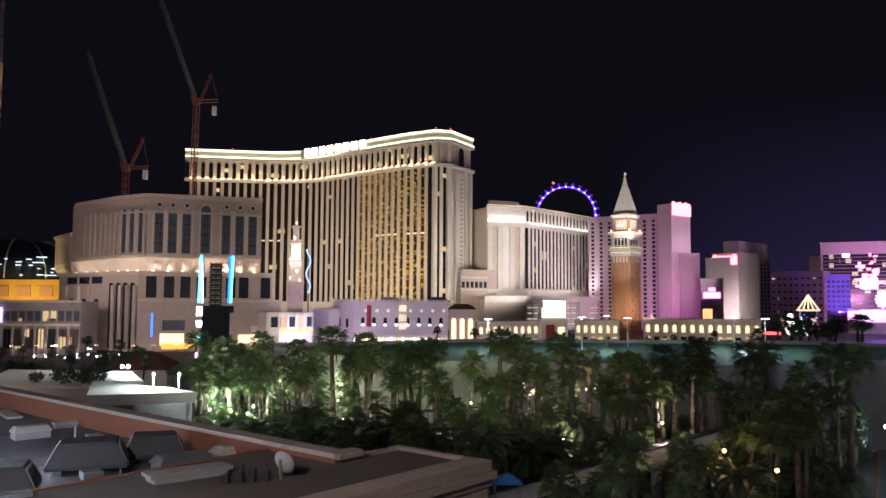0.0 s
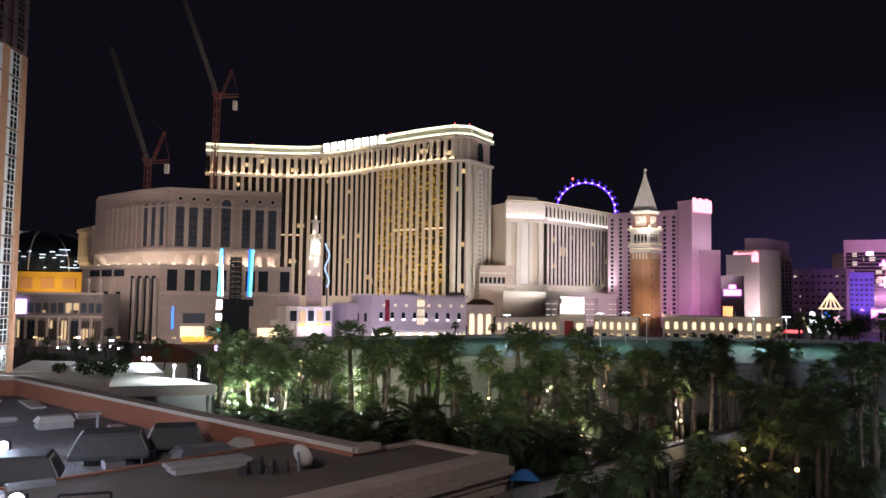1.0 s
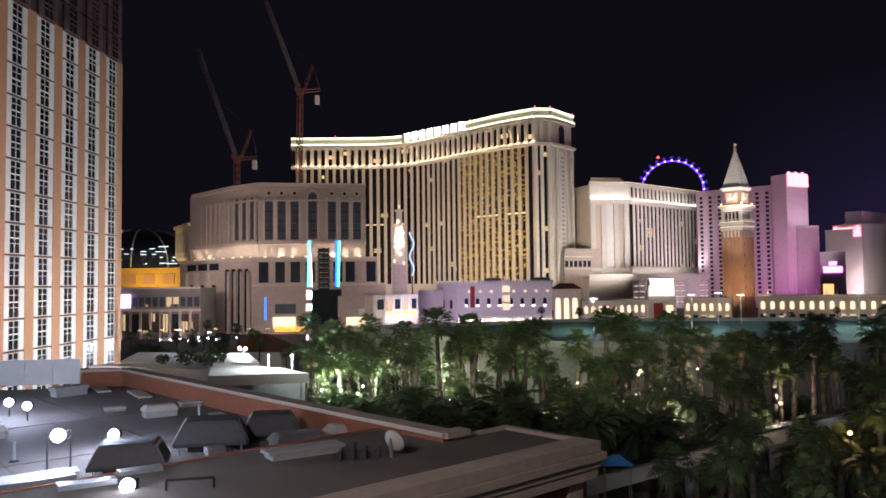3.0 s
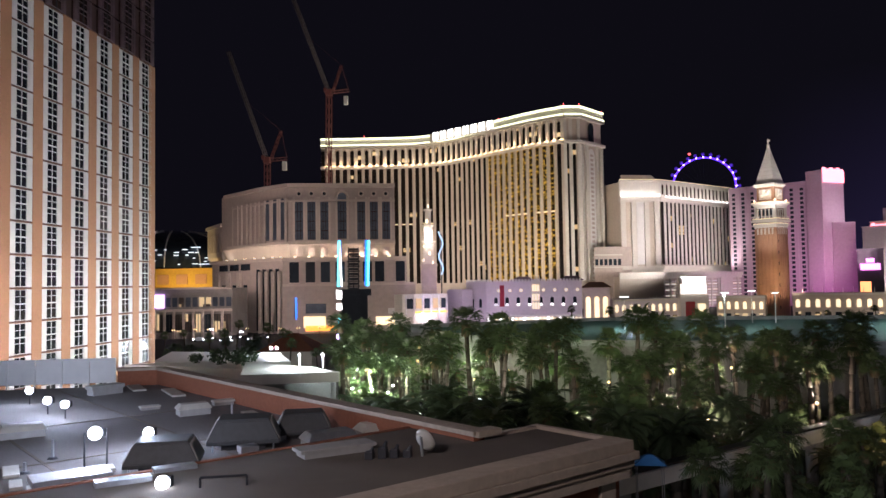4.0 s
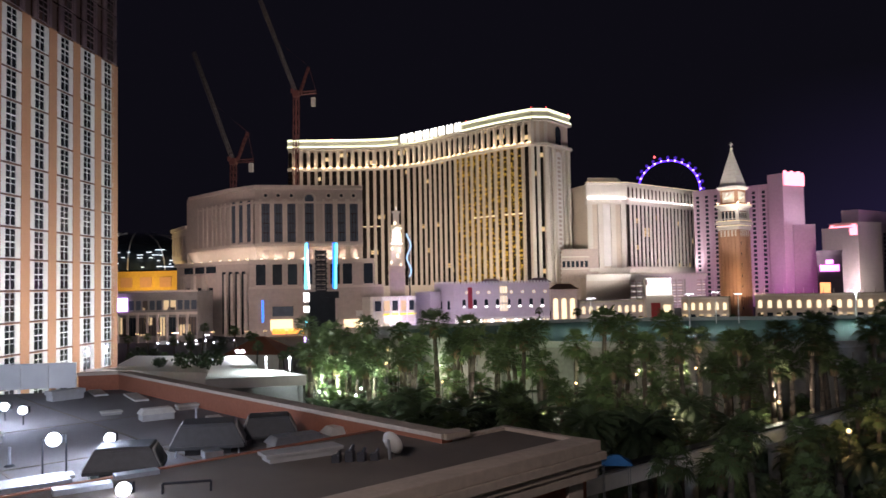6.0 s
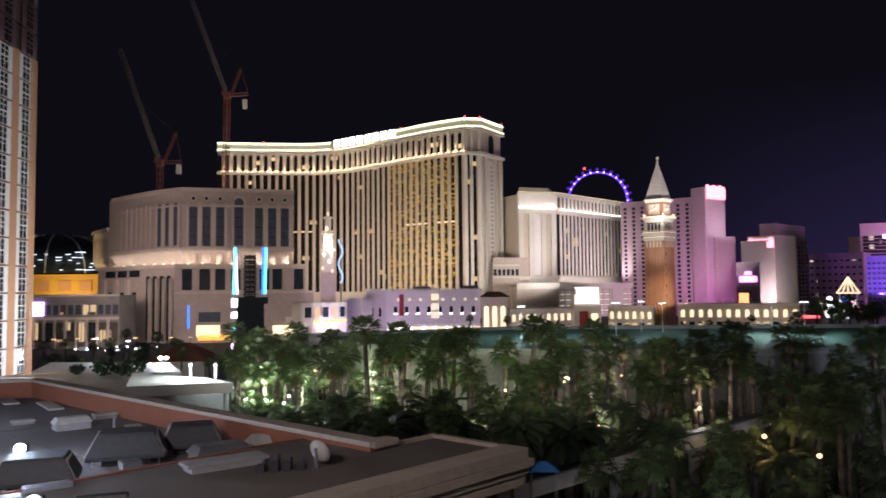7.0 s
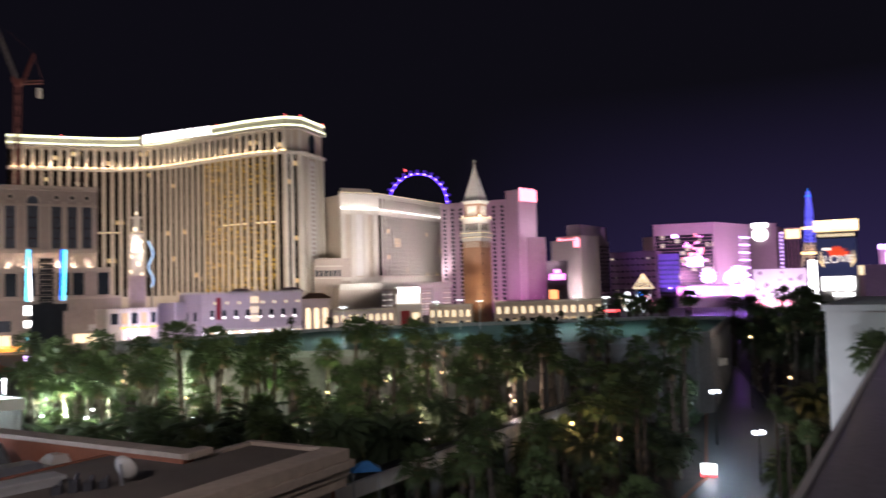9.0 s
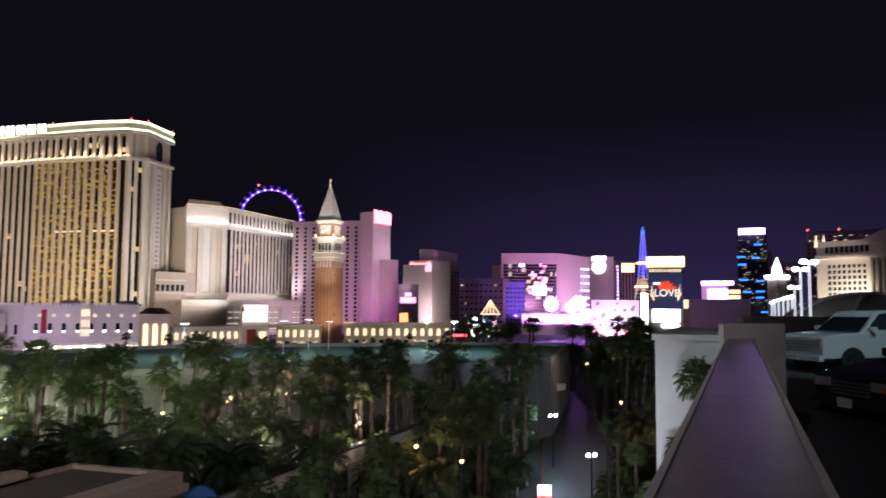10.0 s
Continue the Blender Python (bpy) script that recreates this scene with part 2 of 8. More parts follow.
def rod(bm, a, b, r0, r1=None, n=8, slot=0):
    """A round bar from a to b."""
    a, b = Vector(a), Vector(b)
    d = b - a
    q = d.to_track_quat("Z", "Y").to_matrix().to_4x4()
    g = bmesh.ops.create_cone(bm, cap_ends=True, segments=n, radius1=r0, radius2=r0 if r1 is None else r1, depth=d.length,
                              matrix=Matrix.Translation((a + b) / 2) @ q)
    if slot:
        for f in {f for v in g["verts"] for f in v.link_faces}:
            f.material_index = slot


def tube(bm, pts, r, n=8):
    """A round bar swept along points, as one closed skin."""
    pts = [Vector(p) for p in pts]
    rings = []
    for i, p in enumerate(pts):
        d = (pts[min(i + 1, len(pts) - 1)] - pts[max(i - 1, 0)]).normalized()
        s_ = d.cross(Vector((0.2, 1, 0.1))).normalized()
        u_ = d.cross(s_)
        rings.append([bm.verts.new(p + (s_ * math.cos(2 * math.pi * k / n) + u_ * math.sin(2 * math.pi * k / n)) * r) for k in range(n)])
    fs = [bm.faces.new((a[k], a[(k + 1) % n], b[(k + 1) % n], b[k])) for a, b in zip(rings, rings[1:]) for k in range(n)]
    fs += [bm.faces.new(rings[0]), bm.faces.new(rings[-1])]
    bmesh.ops.recalc_face_normals(bm, faces=fs)


def ball(bm, c, r, n=10, squash=1.0):
    bmesh.ops.create_uvsphere(bm, u_segments=n, v_segments=max(5, n // 2 + 1), radius=r,
                              matrix=Matrix.Translation(c) @ Matrix.Diagonal((1, 1, squash, 1)))


def prism(bm, pts, z0, z1, m=None, slot=0, top=None):
    """An upright prism on a plan outline; top: another outline for its upper end."""
    m = m or Matrix.Identity(4)
    lo = [bm.verts.new(m @ Vector((x, y, z0))) for x, y in pts]
    hi = [bm.verts.new(m @ Vector((x, y, z1))) for x, y in (top or pts)]
    k = len(pts)
    fs = [bm.faces.new((lo[i], lo[(i + 1) % k], hi[(i + 1) % k], hi[i])) for i in range(k)]
    fs += [bm.faces.new(list(reversed(lo))), bm.faces.new(hi)]
    for f in fs:
        f.material_index = slot
    bmesh.ops.recalc_face_normals(bm, faces=fs)


def mesh(name, bm, *mats, bevel=0.0, smooth=False):
    if bevel:
        bmesh.ops.bevel(bm, geom=bm.edges[:], offset=bevel, segments=2, profile=0.7, affect="EDGES", clamp_overlap=True)
    me = bpy.data.meshes.new(name)
    bm.to_mesh(me)
    bm.free()
    for x in mats:
        me.materials.append(x)
    if smooth:
        for p in me.polygons:
            p.use_smooth = True
    return me


def part(name, bm, material, parent, label="", bevel=0.0, smooth=False):
    """One mesh object under a thing or a part."""
    mats = material if isinstance(material, tuple) else (material,)
    ob = new(name, bm if isinstance(bm, bpy.types.Mesh) else mesh(name, bm, *mats, bevel=bevel, smooth=smooth))
    ob.parent = parent
    if label:
        ob["label"] = label
    return ob


def thing(name, label, category, group="", kind="", m=None):
    ob = new(name)
    ob.empty_display_size = 0.3
    if m is not None:
        ob.matrix_world = m
    return tagged(ob, label, category, group, kind)


def solid(name, bm, material, label, category, group="", kind="", bevel=0.0, smooth=False, m=None):
    """A thing that is one mesh."""
    mats = material if isinstance(material, tuple) else (material,)
    ob = new(name, mesh(name, bm, *mats, bevel=bevel, smooth=smooth))
    if m is not None:
        ob.matrix_world = m
    return tagged(ob, label, category, group, kind)


def B():
    return bmesh.new()


def polar(az, d, z=0.0):
    """A place by its bearing from the y axis and its distance."""
    return Vector((d * math.sin(radians(az)), d * math.cos(radians(az)), z))


def wallframe(p, q):
    """Local x along a wall from p to q (seen from the origin, left to right), y out towards the viewer, z up; and its length."""
    p, q = Vector((p[0], p[1], 0)), Vector((q[0], q[1], 0))
    x = (q - p).normalized()
    y = Vector((x.y, -x.x, 0))
    m = Matrix(((x.x, y.x, 0, p.x), (x.y, y.y, 0, p.y), (0, 0, 1, 0), (0, 0, 0, 1)))
    return m, (q - p).length


def arch(bm, x, w, z0, z1, y0, y1, m, slot=0, n=8):
    """An upright panel with a round head."""
    r = w / 2
    pts = [(x - r, z0), (x + r, z0)] + [(x + r * math.cos(math.pi * i / n), z1 - r + r * math.sin(math.pi * i / n)) for i in range(n + 1)]
    a = [bm.verts.new(m @ Vector((px, y0, pz))) for px, pz in pts]
    b = [bm.verts.new(m @ Vector((px, y1, pz))) for px, pz in pts]
    k = len(pts)
    fs = [bm.faces.new(a), bm.faces.new(list(reversed(b)))] + [bm.faces.new((a[i], b[i], b[(i + 1) % k], a[(i + 1) % k])) for i in range(k)]
    for f in fs:
        f.material_index = slot
    bmesh.ops.recalc_face_normals(bm, faces=fs)


# ---------------------------------------------------------------- ground
bm = B()
bmesh.ops.create_grid(bm, x_segments=40, y_segments=40, size=4500, matrix=Matrix.Translation((0, 0, 0)))
solid("ground", bm, M_GROUND, "dark night ground of soil and paving", "ground", kind="structure")

# ---------------------------------------------------------------- tall curved hotel
VEN = [(-212.3, 626), (-176, 632.5), (-140, 637), (-121.7, 634.5), (-101, 626.5), (-74.4, 603.6), (-50, 582), (-27.4, 563.7), (-5.5, 550.7)]
VEN_END = [(-5.5, 550.7), (5.3, 553.4), (22, 582)]
hotel = thing("hotel_tower", "tall curved cream hotel tower with lit crown", "building", kind="")


def resample(pts, pitch):
    """Points at even steps along a smooth plan line."""
    p = [Vector(a) for a in pts]
    fine = []
    for i in range(len(p) - 1):
        a, b, c, d = p[max(i - 1, 0)], p[i], p[i + 1], p[min(i + 2, len(p) - 1)]
        for k in range(12):
            t = k / 12
            fine.append(0.5 * ((2 * b) + (c - a) * t + (2 * a - 5 * b + 4 * c - d) * t * t + (3 * b - a - 3 * c + d) * t ** 3))
    fine.append(p[-1])
    ln = [0.0]
    for i in range(1, len(fine)):
        ln.append(ln[-1] + (fine[i] - fine[i - 1]).length)
    n = round(ln[-1] / pitch)
    out = []
    for j in range(n + 1):
        s = ln[-1] * j / n
        i = max(k for k in range(len(ln)) if ln[k] <= s + 1e-6)
        i = min(i, len(fine) - 2)
        out.append(fine[i].lerp(fine[i + 1], (s - ln[i]) / max(ln[i + 1] - ln[i], 1e-6)))
    return out


def backed(line, depth):
    """The line closed behind at a depth, as an outline."""
    back = []
    for i, p in enumerate(line):
        t = (line[min(i + 1, len(line) - 1)] - line[max(i - 1, 0)]).normalized()
        back.append(p + Vector((-t.y, t.x)) * depth)
    return [tuple(p) for p in line] + [tuple(p) for p in reversed(back)]


line = resample(VEN, 6.2)
nbay = len(line) - 1
bm = B()
prism(bm, backed([line[i] + Vector((0, 1.2)) for i in range(len(line))], 26), 0, 143)
part("wall", bm, M_CREAM, hotel)
for i in range(nbay):
    m, w = wallframe(line[i], line[i + 1])
    # this stretch carries the painted gold reflection
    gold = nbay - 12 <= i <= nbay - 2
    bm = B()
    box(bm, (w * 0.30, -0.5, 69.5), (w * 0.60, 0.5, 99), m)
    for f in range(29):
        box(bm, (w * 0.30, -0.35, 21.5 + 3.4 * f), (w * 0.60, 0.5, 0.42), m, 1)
    part("window_strip", bm, (M_GOLDGLINT if gold else M_GLASS, M_BRONZE if gold else M_BRONZE), hotel, "window strip with gold reflection painted in" if gold else "")
    bm = B()
    box(bm, (w * 0.80, -0.2, 69.5), (w * 0.40, 1.6, 99), m)
    box(bm, (w * 0.80, 0.7, 69.5), (w * 0.20, 0.5, 99), m)
    part("pilaster", bm, M_CREAM, hotel)
    bm = B()
    arch(bm, w * 0.30, w * 0.46, 121.5, 134.5, -0.75, -0.1, m)
    part("arched_window", bm, M_GLASS, hotel)
    bm = B()
    box(bm, (w * 0.775, 0.2, 128), (w * 0.36, 1.4, 15), m)
    box(bm, (w * 0.775, 0.4, 135.4), (w * 0.50, 2.0, 1.2), m)
    part("crown_pier", bm, M_CREAM2, hotel)
    bm = B()
    box(bm, (w * 0.80, 1.9, 120.8), (w * 0.46, 0.6, 0.7), m)
    part("uplight", bm, M_LIT_WARM, hotel, "warm lit uplight on the ledge")


def band(parent, name, line, z0, z1, out, material, label="", back=2.0):
    """A moulding that follows the plan line."""
    bm = B()
    front = []
    for i, p in enumerate(line):
        t = (line[min(i + 1, len(line) - 1)] - line[max(i - 1, 0)]).normalized()
        front.append(p + Vector((t.y, -t.x)) * out)
    prism(bm, backed(front, out + back), z0, z1)
    return part(name, bm, material, parent, label)


for i in range(1, nbay, 2):
    t = (line[i + 1] - line[i - 1]).normalized()
    p = line[i] + Vector((t.y, -t.x)) * 3.4
    bulb("crown_lamp", (p.x, p.y, 121.9), 1050, (1, 0.70, 0.40), 0.5)
endline = [Vector(p) for p in VEN_END]
for ln in (line, endline):
    band(hotel, "ledge", ln, 118.2, 120.4, 2.6, M_CREAM2)
    band(hotel, "cornice", ln, 136.4, 138.2, 2.4, M_CREAM2)
    band(hotel, "parapet", ln, 138.2, 143.6, 0.9, M_CREAM2)
    band(hotel, "cornice_light", ln, 138.4, 139.3, 2.2, M_LIT_LIME, "pale green lit cornice strip", back=-1.2)
    band(hotel, "coping", ln, 143.6, 145, 1.6, M_LIT_LIME, "pale lit parapet coping")
# the end walls
bm = B()
prism(bm, [(-5.5, 552.2), (5.0, 554.9), (21, 583), (-6, 600), (-30, 575)], 0, 143)
part("wall", bm, M_CREAM, hotel)
for a, b in ((VEN_END[0], VEN_END[1]), (VEN_END[1], VEN_END[2])):
    m, w = wallframe(a, b)
    bm = B()
    if w > 20:
        for x in (0.06, 0.28, 0.72, 0.94):
            box(bm, (w * x, 0.2, 69), (w * 0.10, 1.4, 98), m)
        part("end_pilaster", bm, M_CREAM2, hotel)
        bm = B()
        arch(bm, w * 0.5, w * 0.26, 20, 116, -0.6, 0.1, m)
        part("end_panel", bm, M_WHITE, hotel)
        bm = B()
        for f in range(28):
            box(bm, (w * 0.5, 0.15, 22 + 3.3 * f), (w * 0.12, 0.2, 1.7), m)
        part("end_window_strip", bm, M_SAND, hotel)
        bm = B()
        arch(bm, w * 0.5, w * 0.22, 121.5, 135, -0.2, 0.1, m)
        part("arched_window", bm, M_DARKGLASS, hotel)
    else:
        box(bm, (w * 0.18, -0.2, 69), (w * 0.2, 0.5, 98), m)
        box(bm, (w * 0.62, -0.2, 69), (w * 0.2, 0.5, 98), m)
        part("window_strip", bm, M_GLASS, hotel)
        bm = B()
        for x in (0.03, 0.4, 0.92):
            box(bm, (w * x, 0.2, 78), (w * 0.2, 1.6, 116), m)
        part("end_pilaster", bm, M_CREAM2, hotel)
# lit row of the middle floor
for i in range(10, nbay - 1):
    if i % 5 == 3 or 15 < i < nbay - 10:
        continue
    m, w = wallframe(line[i], line[i + 1])
    bm = B()
    box(bm, (w * 0.30, 0.0, 70.3), (w * 0.44, 0.3, 0.9), m)
    part("lit_balcony", bm, M_LIT_SOFT, hotel, "warm lit balcony")
# lit roof sign: plain bars where the letters stand
m, w = wallframe(line[nbay - 23], line[nbay - 11])
bm = B()
box(bm, (w * 0.55, 2.2, 141.4), (w * 0.98, 0.5, 7.2), m)
sign_board = part("sign_board", bm, M_CREAM2, hotel)
for k in range(8):
    bm = B()
    x = w * (0.14 + 0.118 * k)
    box(bm, (x, 3.0, 142.2), (w * 0.022, 0.6, 6.4), m)
    box(bm, (x + w * 0.05, 3.0, 142.2), (w * 0.018, 0.6, 6.4), m)
    box(bm, (x + w * 0.02, 3.0, 144.2 if k % 2 else 142.0), (w * 0.05, 0.6, 1.0), m)
    part("sign_bar", bm, M_LIT_WHITE, sign_board, "white lit sign bar")
for p in (line[6], line[16], line[22], line[28], line[-1], endline[1], endline[2]):
    bm = B()
    rod(bm, (p.x, p.y, 145), (p.x, p.y, 146.2), 0.2, n=6)
    ball(bm, (p.x, p.y, 146.4), 0.45, 8)
    part("beacon", bm, M_LIT_RED, hotel, "small red roof beacon")

# ---------------------------------------------------------------- lower wing of the hotel
wing = thing("hotel_wing", "lower cream hotel wing with white-lit crown", "building")
V2 = [(32.7, 567.4), (62, 577), (126, 650.3)]
bm = B()
prism(bm, [(33, 568.6), (61.4, 578.4), (125, 651.5), (100, 680), (10, 610)], 0, 91)
part("wall", bm, M_CREAM, wing)
v2line = [Vector(p) for p in V2]
band(wing, "crown", v2line, 80.0, 91.4, 0.6, M_CREAM2)
band(wing, "coping", v2line, 91.4, 92.6, 1.8, M_CREAM2, back=0.5)
band(wing, "coping_light", v2line, 92.6, 93.0, 1.2, M_LIT_SOFT, "thin warm line of lamps", back=-0.6)
band(wing, "cornice", v2line, 78.4, 80.0, 1.8, M_CREAM2)
band(wing, "frieze", v2line, 76.6, 78.4, 0.9, M_CREAM2)
band(wing, "ledge", v2line, 27.4, 30.0, 3.0, M_CREAM2)
band(wing, "ledge_moulding", v2line, 25.6, 27.4, 1.8, M_CREAM2)
m, w = wallframe(V2[1], V2[2])
n = 19
for i in range(n):
    u = w / n
    bm = B()
    box(bm, (u * (i + 0.5), 0.05, 54.5), (u * 0.58, 0.5, 47), m)
    for f in range(15):
        box(bm, (u * (i + 0.5), 0.12, 32.5 + 3.2 * f), (u * 0.58, 0.5, 0.35), m, 1)
    part("window_strip", bm, (M_GLASS, M_BRONZE), wing)
    bm = B()
    box(bm, (u * (i + 1), 0.0, 54.5), (u * 0.50, 1.4, 48), m)
    part("pilaster", bm, M_CREAM2, wing)
    bm = B()
    arch(bm, u * (i + 0.5), u * 0.44, 81.6, 89.6, 0.3, 0.75, m)
    part("arched_window", bm, M_BRONZE, wing, "dark arched crown window")
    bm = B()
    box(bm, (u * (i + 1), 1.0, 85.6), (u * 0.30, 0.9, 9.4), m)
    box(bm, (u * (i + 1), 1.2, 90.4), (u * 0.42, 1.4, 0.9), m)
    part("crown_pier", bm, M_CREAM2, wing)
    bm = B()
    box(bm, (u * (i + 1), 1.9, 80.4), (u * 0.36, 0.5, 0.5), m)
    part("uplight", bm, M_LIT_WHITE, wing, "white lit uplight on the ledge")
m, w = wallframe(V2[0], V2[1])
bm = B()
for x in (0.08, 0.34, 0.66, 0.92):
    box(bm, (w * x, 0.2, 54.5), (w * 0.12, 1.2, 49), m)
part("end_pilaster", bm, M_CREAM2, wing)
bm = B()
box(bm, (w * 0.5, 0.1, 54.5), (w * 0.18, 0.6, 47), m)
part("end_window_strip", bm, M_WHITE, wing)
for k in range(5):
    bm = B()
    box(bm, (w * (k + 0.5) / 5, 1.6, 81.1), (w / 7, 0.5, 1.0), m)
    part("uplight", bm, M_LIT_WHITE, wing, "white lit uplight on the ledge")
bm = B()
prism(bm, [(34, 570), (56, 577.4), (60, 592), (36, 592)], 92, 96.4, None)
part("attic", bm, M_CREAM2, wing)
M_LIT_LOUVRE = glow("louvre_light", (1, 0.92, 0.78), 0.55)
m, w = wallframe(V2[1], V2[2])
for k in range(7):
    c = m @ Vector((w * (k + 0.5) / 7, 3.6, 82))
    bulb("crown_lamp", c, 760, WHITE, 0.5)
m, w = wallframe(V2[0], V2[1])
for k in range(3):
    bulb("crown_lamp", m @ Vector((w * (k + 0.5) / 3, 3.6, 82)), 800, WHITE, 0.5)
# podium of the wing
POD = [(30, 545), (60, 549), (121, 596)]
bm = B()
prism(bm, [*POD, (145, 640), (100, 660), (20, 600)], 0, 22.5)
part("podium", bm, M_SAND2, wing)
podline = [Vector(p) for p in POD]
band(wing, "podium_cornice", podline, 22.5, 25.0, 1.8, M_CREAM2)
band(wing, "podium_frieze", podline, 20.6, 22.5, 0.8, M_CREAM2)
m, w = wallframe(POD[1], POD[2])
for x in (0.035, 0.115, 0.55, 0.635, 0.90, 0.965):
    for f in range(9):
        bm = B()
        box(bm, (w * x, 0.1, 2.6 + 2.0 * f), (w * 0.062, 0.5, 0.8), m)
        part("lit_louvre", bm, M_LIT_LOUVRE if f % 2 else M_WHITE, wing, "lit louvre")
for x in (0.0, 0.075, 0.155, 0.51, 0.592, 0.68, 0.855, 0.935, 1.0):
    bm = B()
    box(bm, (w * x, 0.3, 10.3), (w * 0.018, 0.9, 20.6), m)
    part("podium_pier", bm, M_CREAM2, wing)
bm = B()
box(bm, (w * 0.77, 0.7, 10.6), (w * 0.15, 1.6, 21.2), m)
part("podium_tower", bm, M_CREAM2, wing)
bm = B()
box(bm, (w * 0.335, 2.0, 17.6), (w * 0.30, 1.4, 7.6), m)
sgn = part("lit_sign", bm, M_LIT_WHITE, wing, "white lit panel sign")
bm = B()
for x in (0.18, 0.49):
    box(bm, (w * x, 2.0, 10.5), (w * 0.025, 2.2, 21), m)
box(bm, (w * 0.335, 2.0, 13.2), (w * 0.33, 1.8, 0.9), m)
box(bm, (w * 0.335, 2.0, 22.0), (w * 0.33, 1.8, 0.9), m)
part("sign_surround", bm, M_CREAM2, sgn)
# back wing between the two
bm = B()
prism(bm, [(17, 600), (40, 606), (40, 640), (17, 640)], 0, 92)
part("back_wall", bm, M_CREAM, wing)
m, w = wallframe((17, 600), (40, 606))
for i in range(6):
    bm = B()
    box(bm, (w * (i + 0.5) / 6, 0.1, 62), (w * 0.09, 0.5, 44), m)
    part("window_strip", bm, M_GLASS, wing)
bm = B()
box(bm, (w / 2, 0.5, 89), (w, 1.2, 5), m)
part("back_crown", bm, M_CREAM2, wing)
for i in range(7):
    bm = B()
    box(bm, (w * (i + 0.5) / 7, 1.4, 85.5), (w * 0.06, 0.5, 1.4), m)
    part("uplight", bm, M_LIT_WARM, wing)
bm = B()
prism(bm, [(14, 560), (40, 567), (40, 592), (14, 590)], 0, 44)
part("stepped_annex", bm, M_SAND, wing)
bm = B()
prism(bm, [(13.6, 558.6), (33, 563.8), (33, 568), (13.6, 566)], 0, 38)
part("annex_step", bm, M_SAND, wing)
m, w = wallframe((13.6, 558.6), (33, 563.8))
for k in range(6):
    bm = B()
    box(bm, (w * (k + 0.5) / 6, 0.1, 33), (w * 0.11, 0.4, 4.4), m)
    part("annex_window", bm, M_DARKGLASS, wing)
bm = B()
box(bm, (w / 2, 0.3, 38.2), (w + 0.8, 1.2, 0.9), m)
box(bm, (w / 2, 0.3, 29.4), (w + 0.4, 0.8, 0.7), m)
part("annex_cornice", bm, M_CREAM2, wing)

# ---------------------------------------------------------------- block with the great arched windows
block = thing("resort_block", "sandstone resort block with tall windows and ledge uplights", "building")
K = 43 / 48
PAL = [(-181.9 * K, 380.2 * K), (-149.6 * K, 352.8 * K), (-132.5 * K, 342.6 * K), (-84.6 * K, 357.7 * K)]
bm = B()
prism(bm, [(-165, 341), (-134.2, 317.2), (-119.2, 308.4), (-76.2, 321.8), (-90, 362), (-150, 380)], 37, 62)
part("upper_wall", bm, M_SAND, block)
bm = B()
lowout = [(-167, 335), (-136, 311), (-119.5, 302.5), (-70.4, 317.3), (-84, 360), (-150, 380)]
prism(bm, lowout, 0, 31)
prism(bm, [(-100, 308), (-119.4, 301.6), (-66.6, 317.4), (-80, 360)], 0, 19.8)
part("lower_wall", bm, M_SAND, block)
bm = B()
prism(bm, [(-161, 341), (-132.6, 318.5), (-118.9, 310.4), (-77.4, 323.4), (-90, 362), (-150, 380)], 31, 37, top=[(-165, 341), (-134.2, 317.2), (-119.2, 308.4), (-76.2, 321.8), (-90, 362), (-150, 380)])
part("flared_band", bm, M_SAND2, block)
upl = [Vector(p) for p in PAL]
lowl = [Vector(p) for p in lowout[:4]]
band(block, "cornice", upl, 61.5, 63, 1.2, M_SAND2)
band(block, "string_course", upl, 55.4, 56.2, 0.5, M_SAND2)
band(block, "string_course", upl, 37.2, 38.6, 0.8, M_SAND2)
band(block, "ledge", lowl, 30.2, 31.6, 1.4, M_SAND2)
band(block, "string_course", [Vector((-119.5, 302.2)), Vector((-66.6, 317.4))], 19.6, 20.6, 0.8, M_SAND2)
m, w = wallframe(PAL[2], PAL[3])
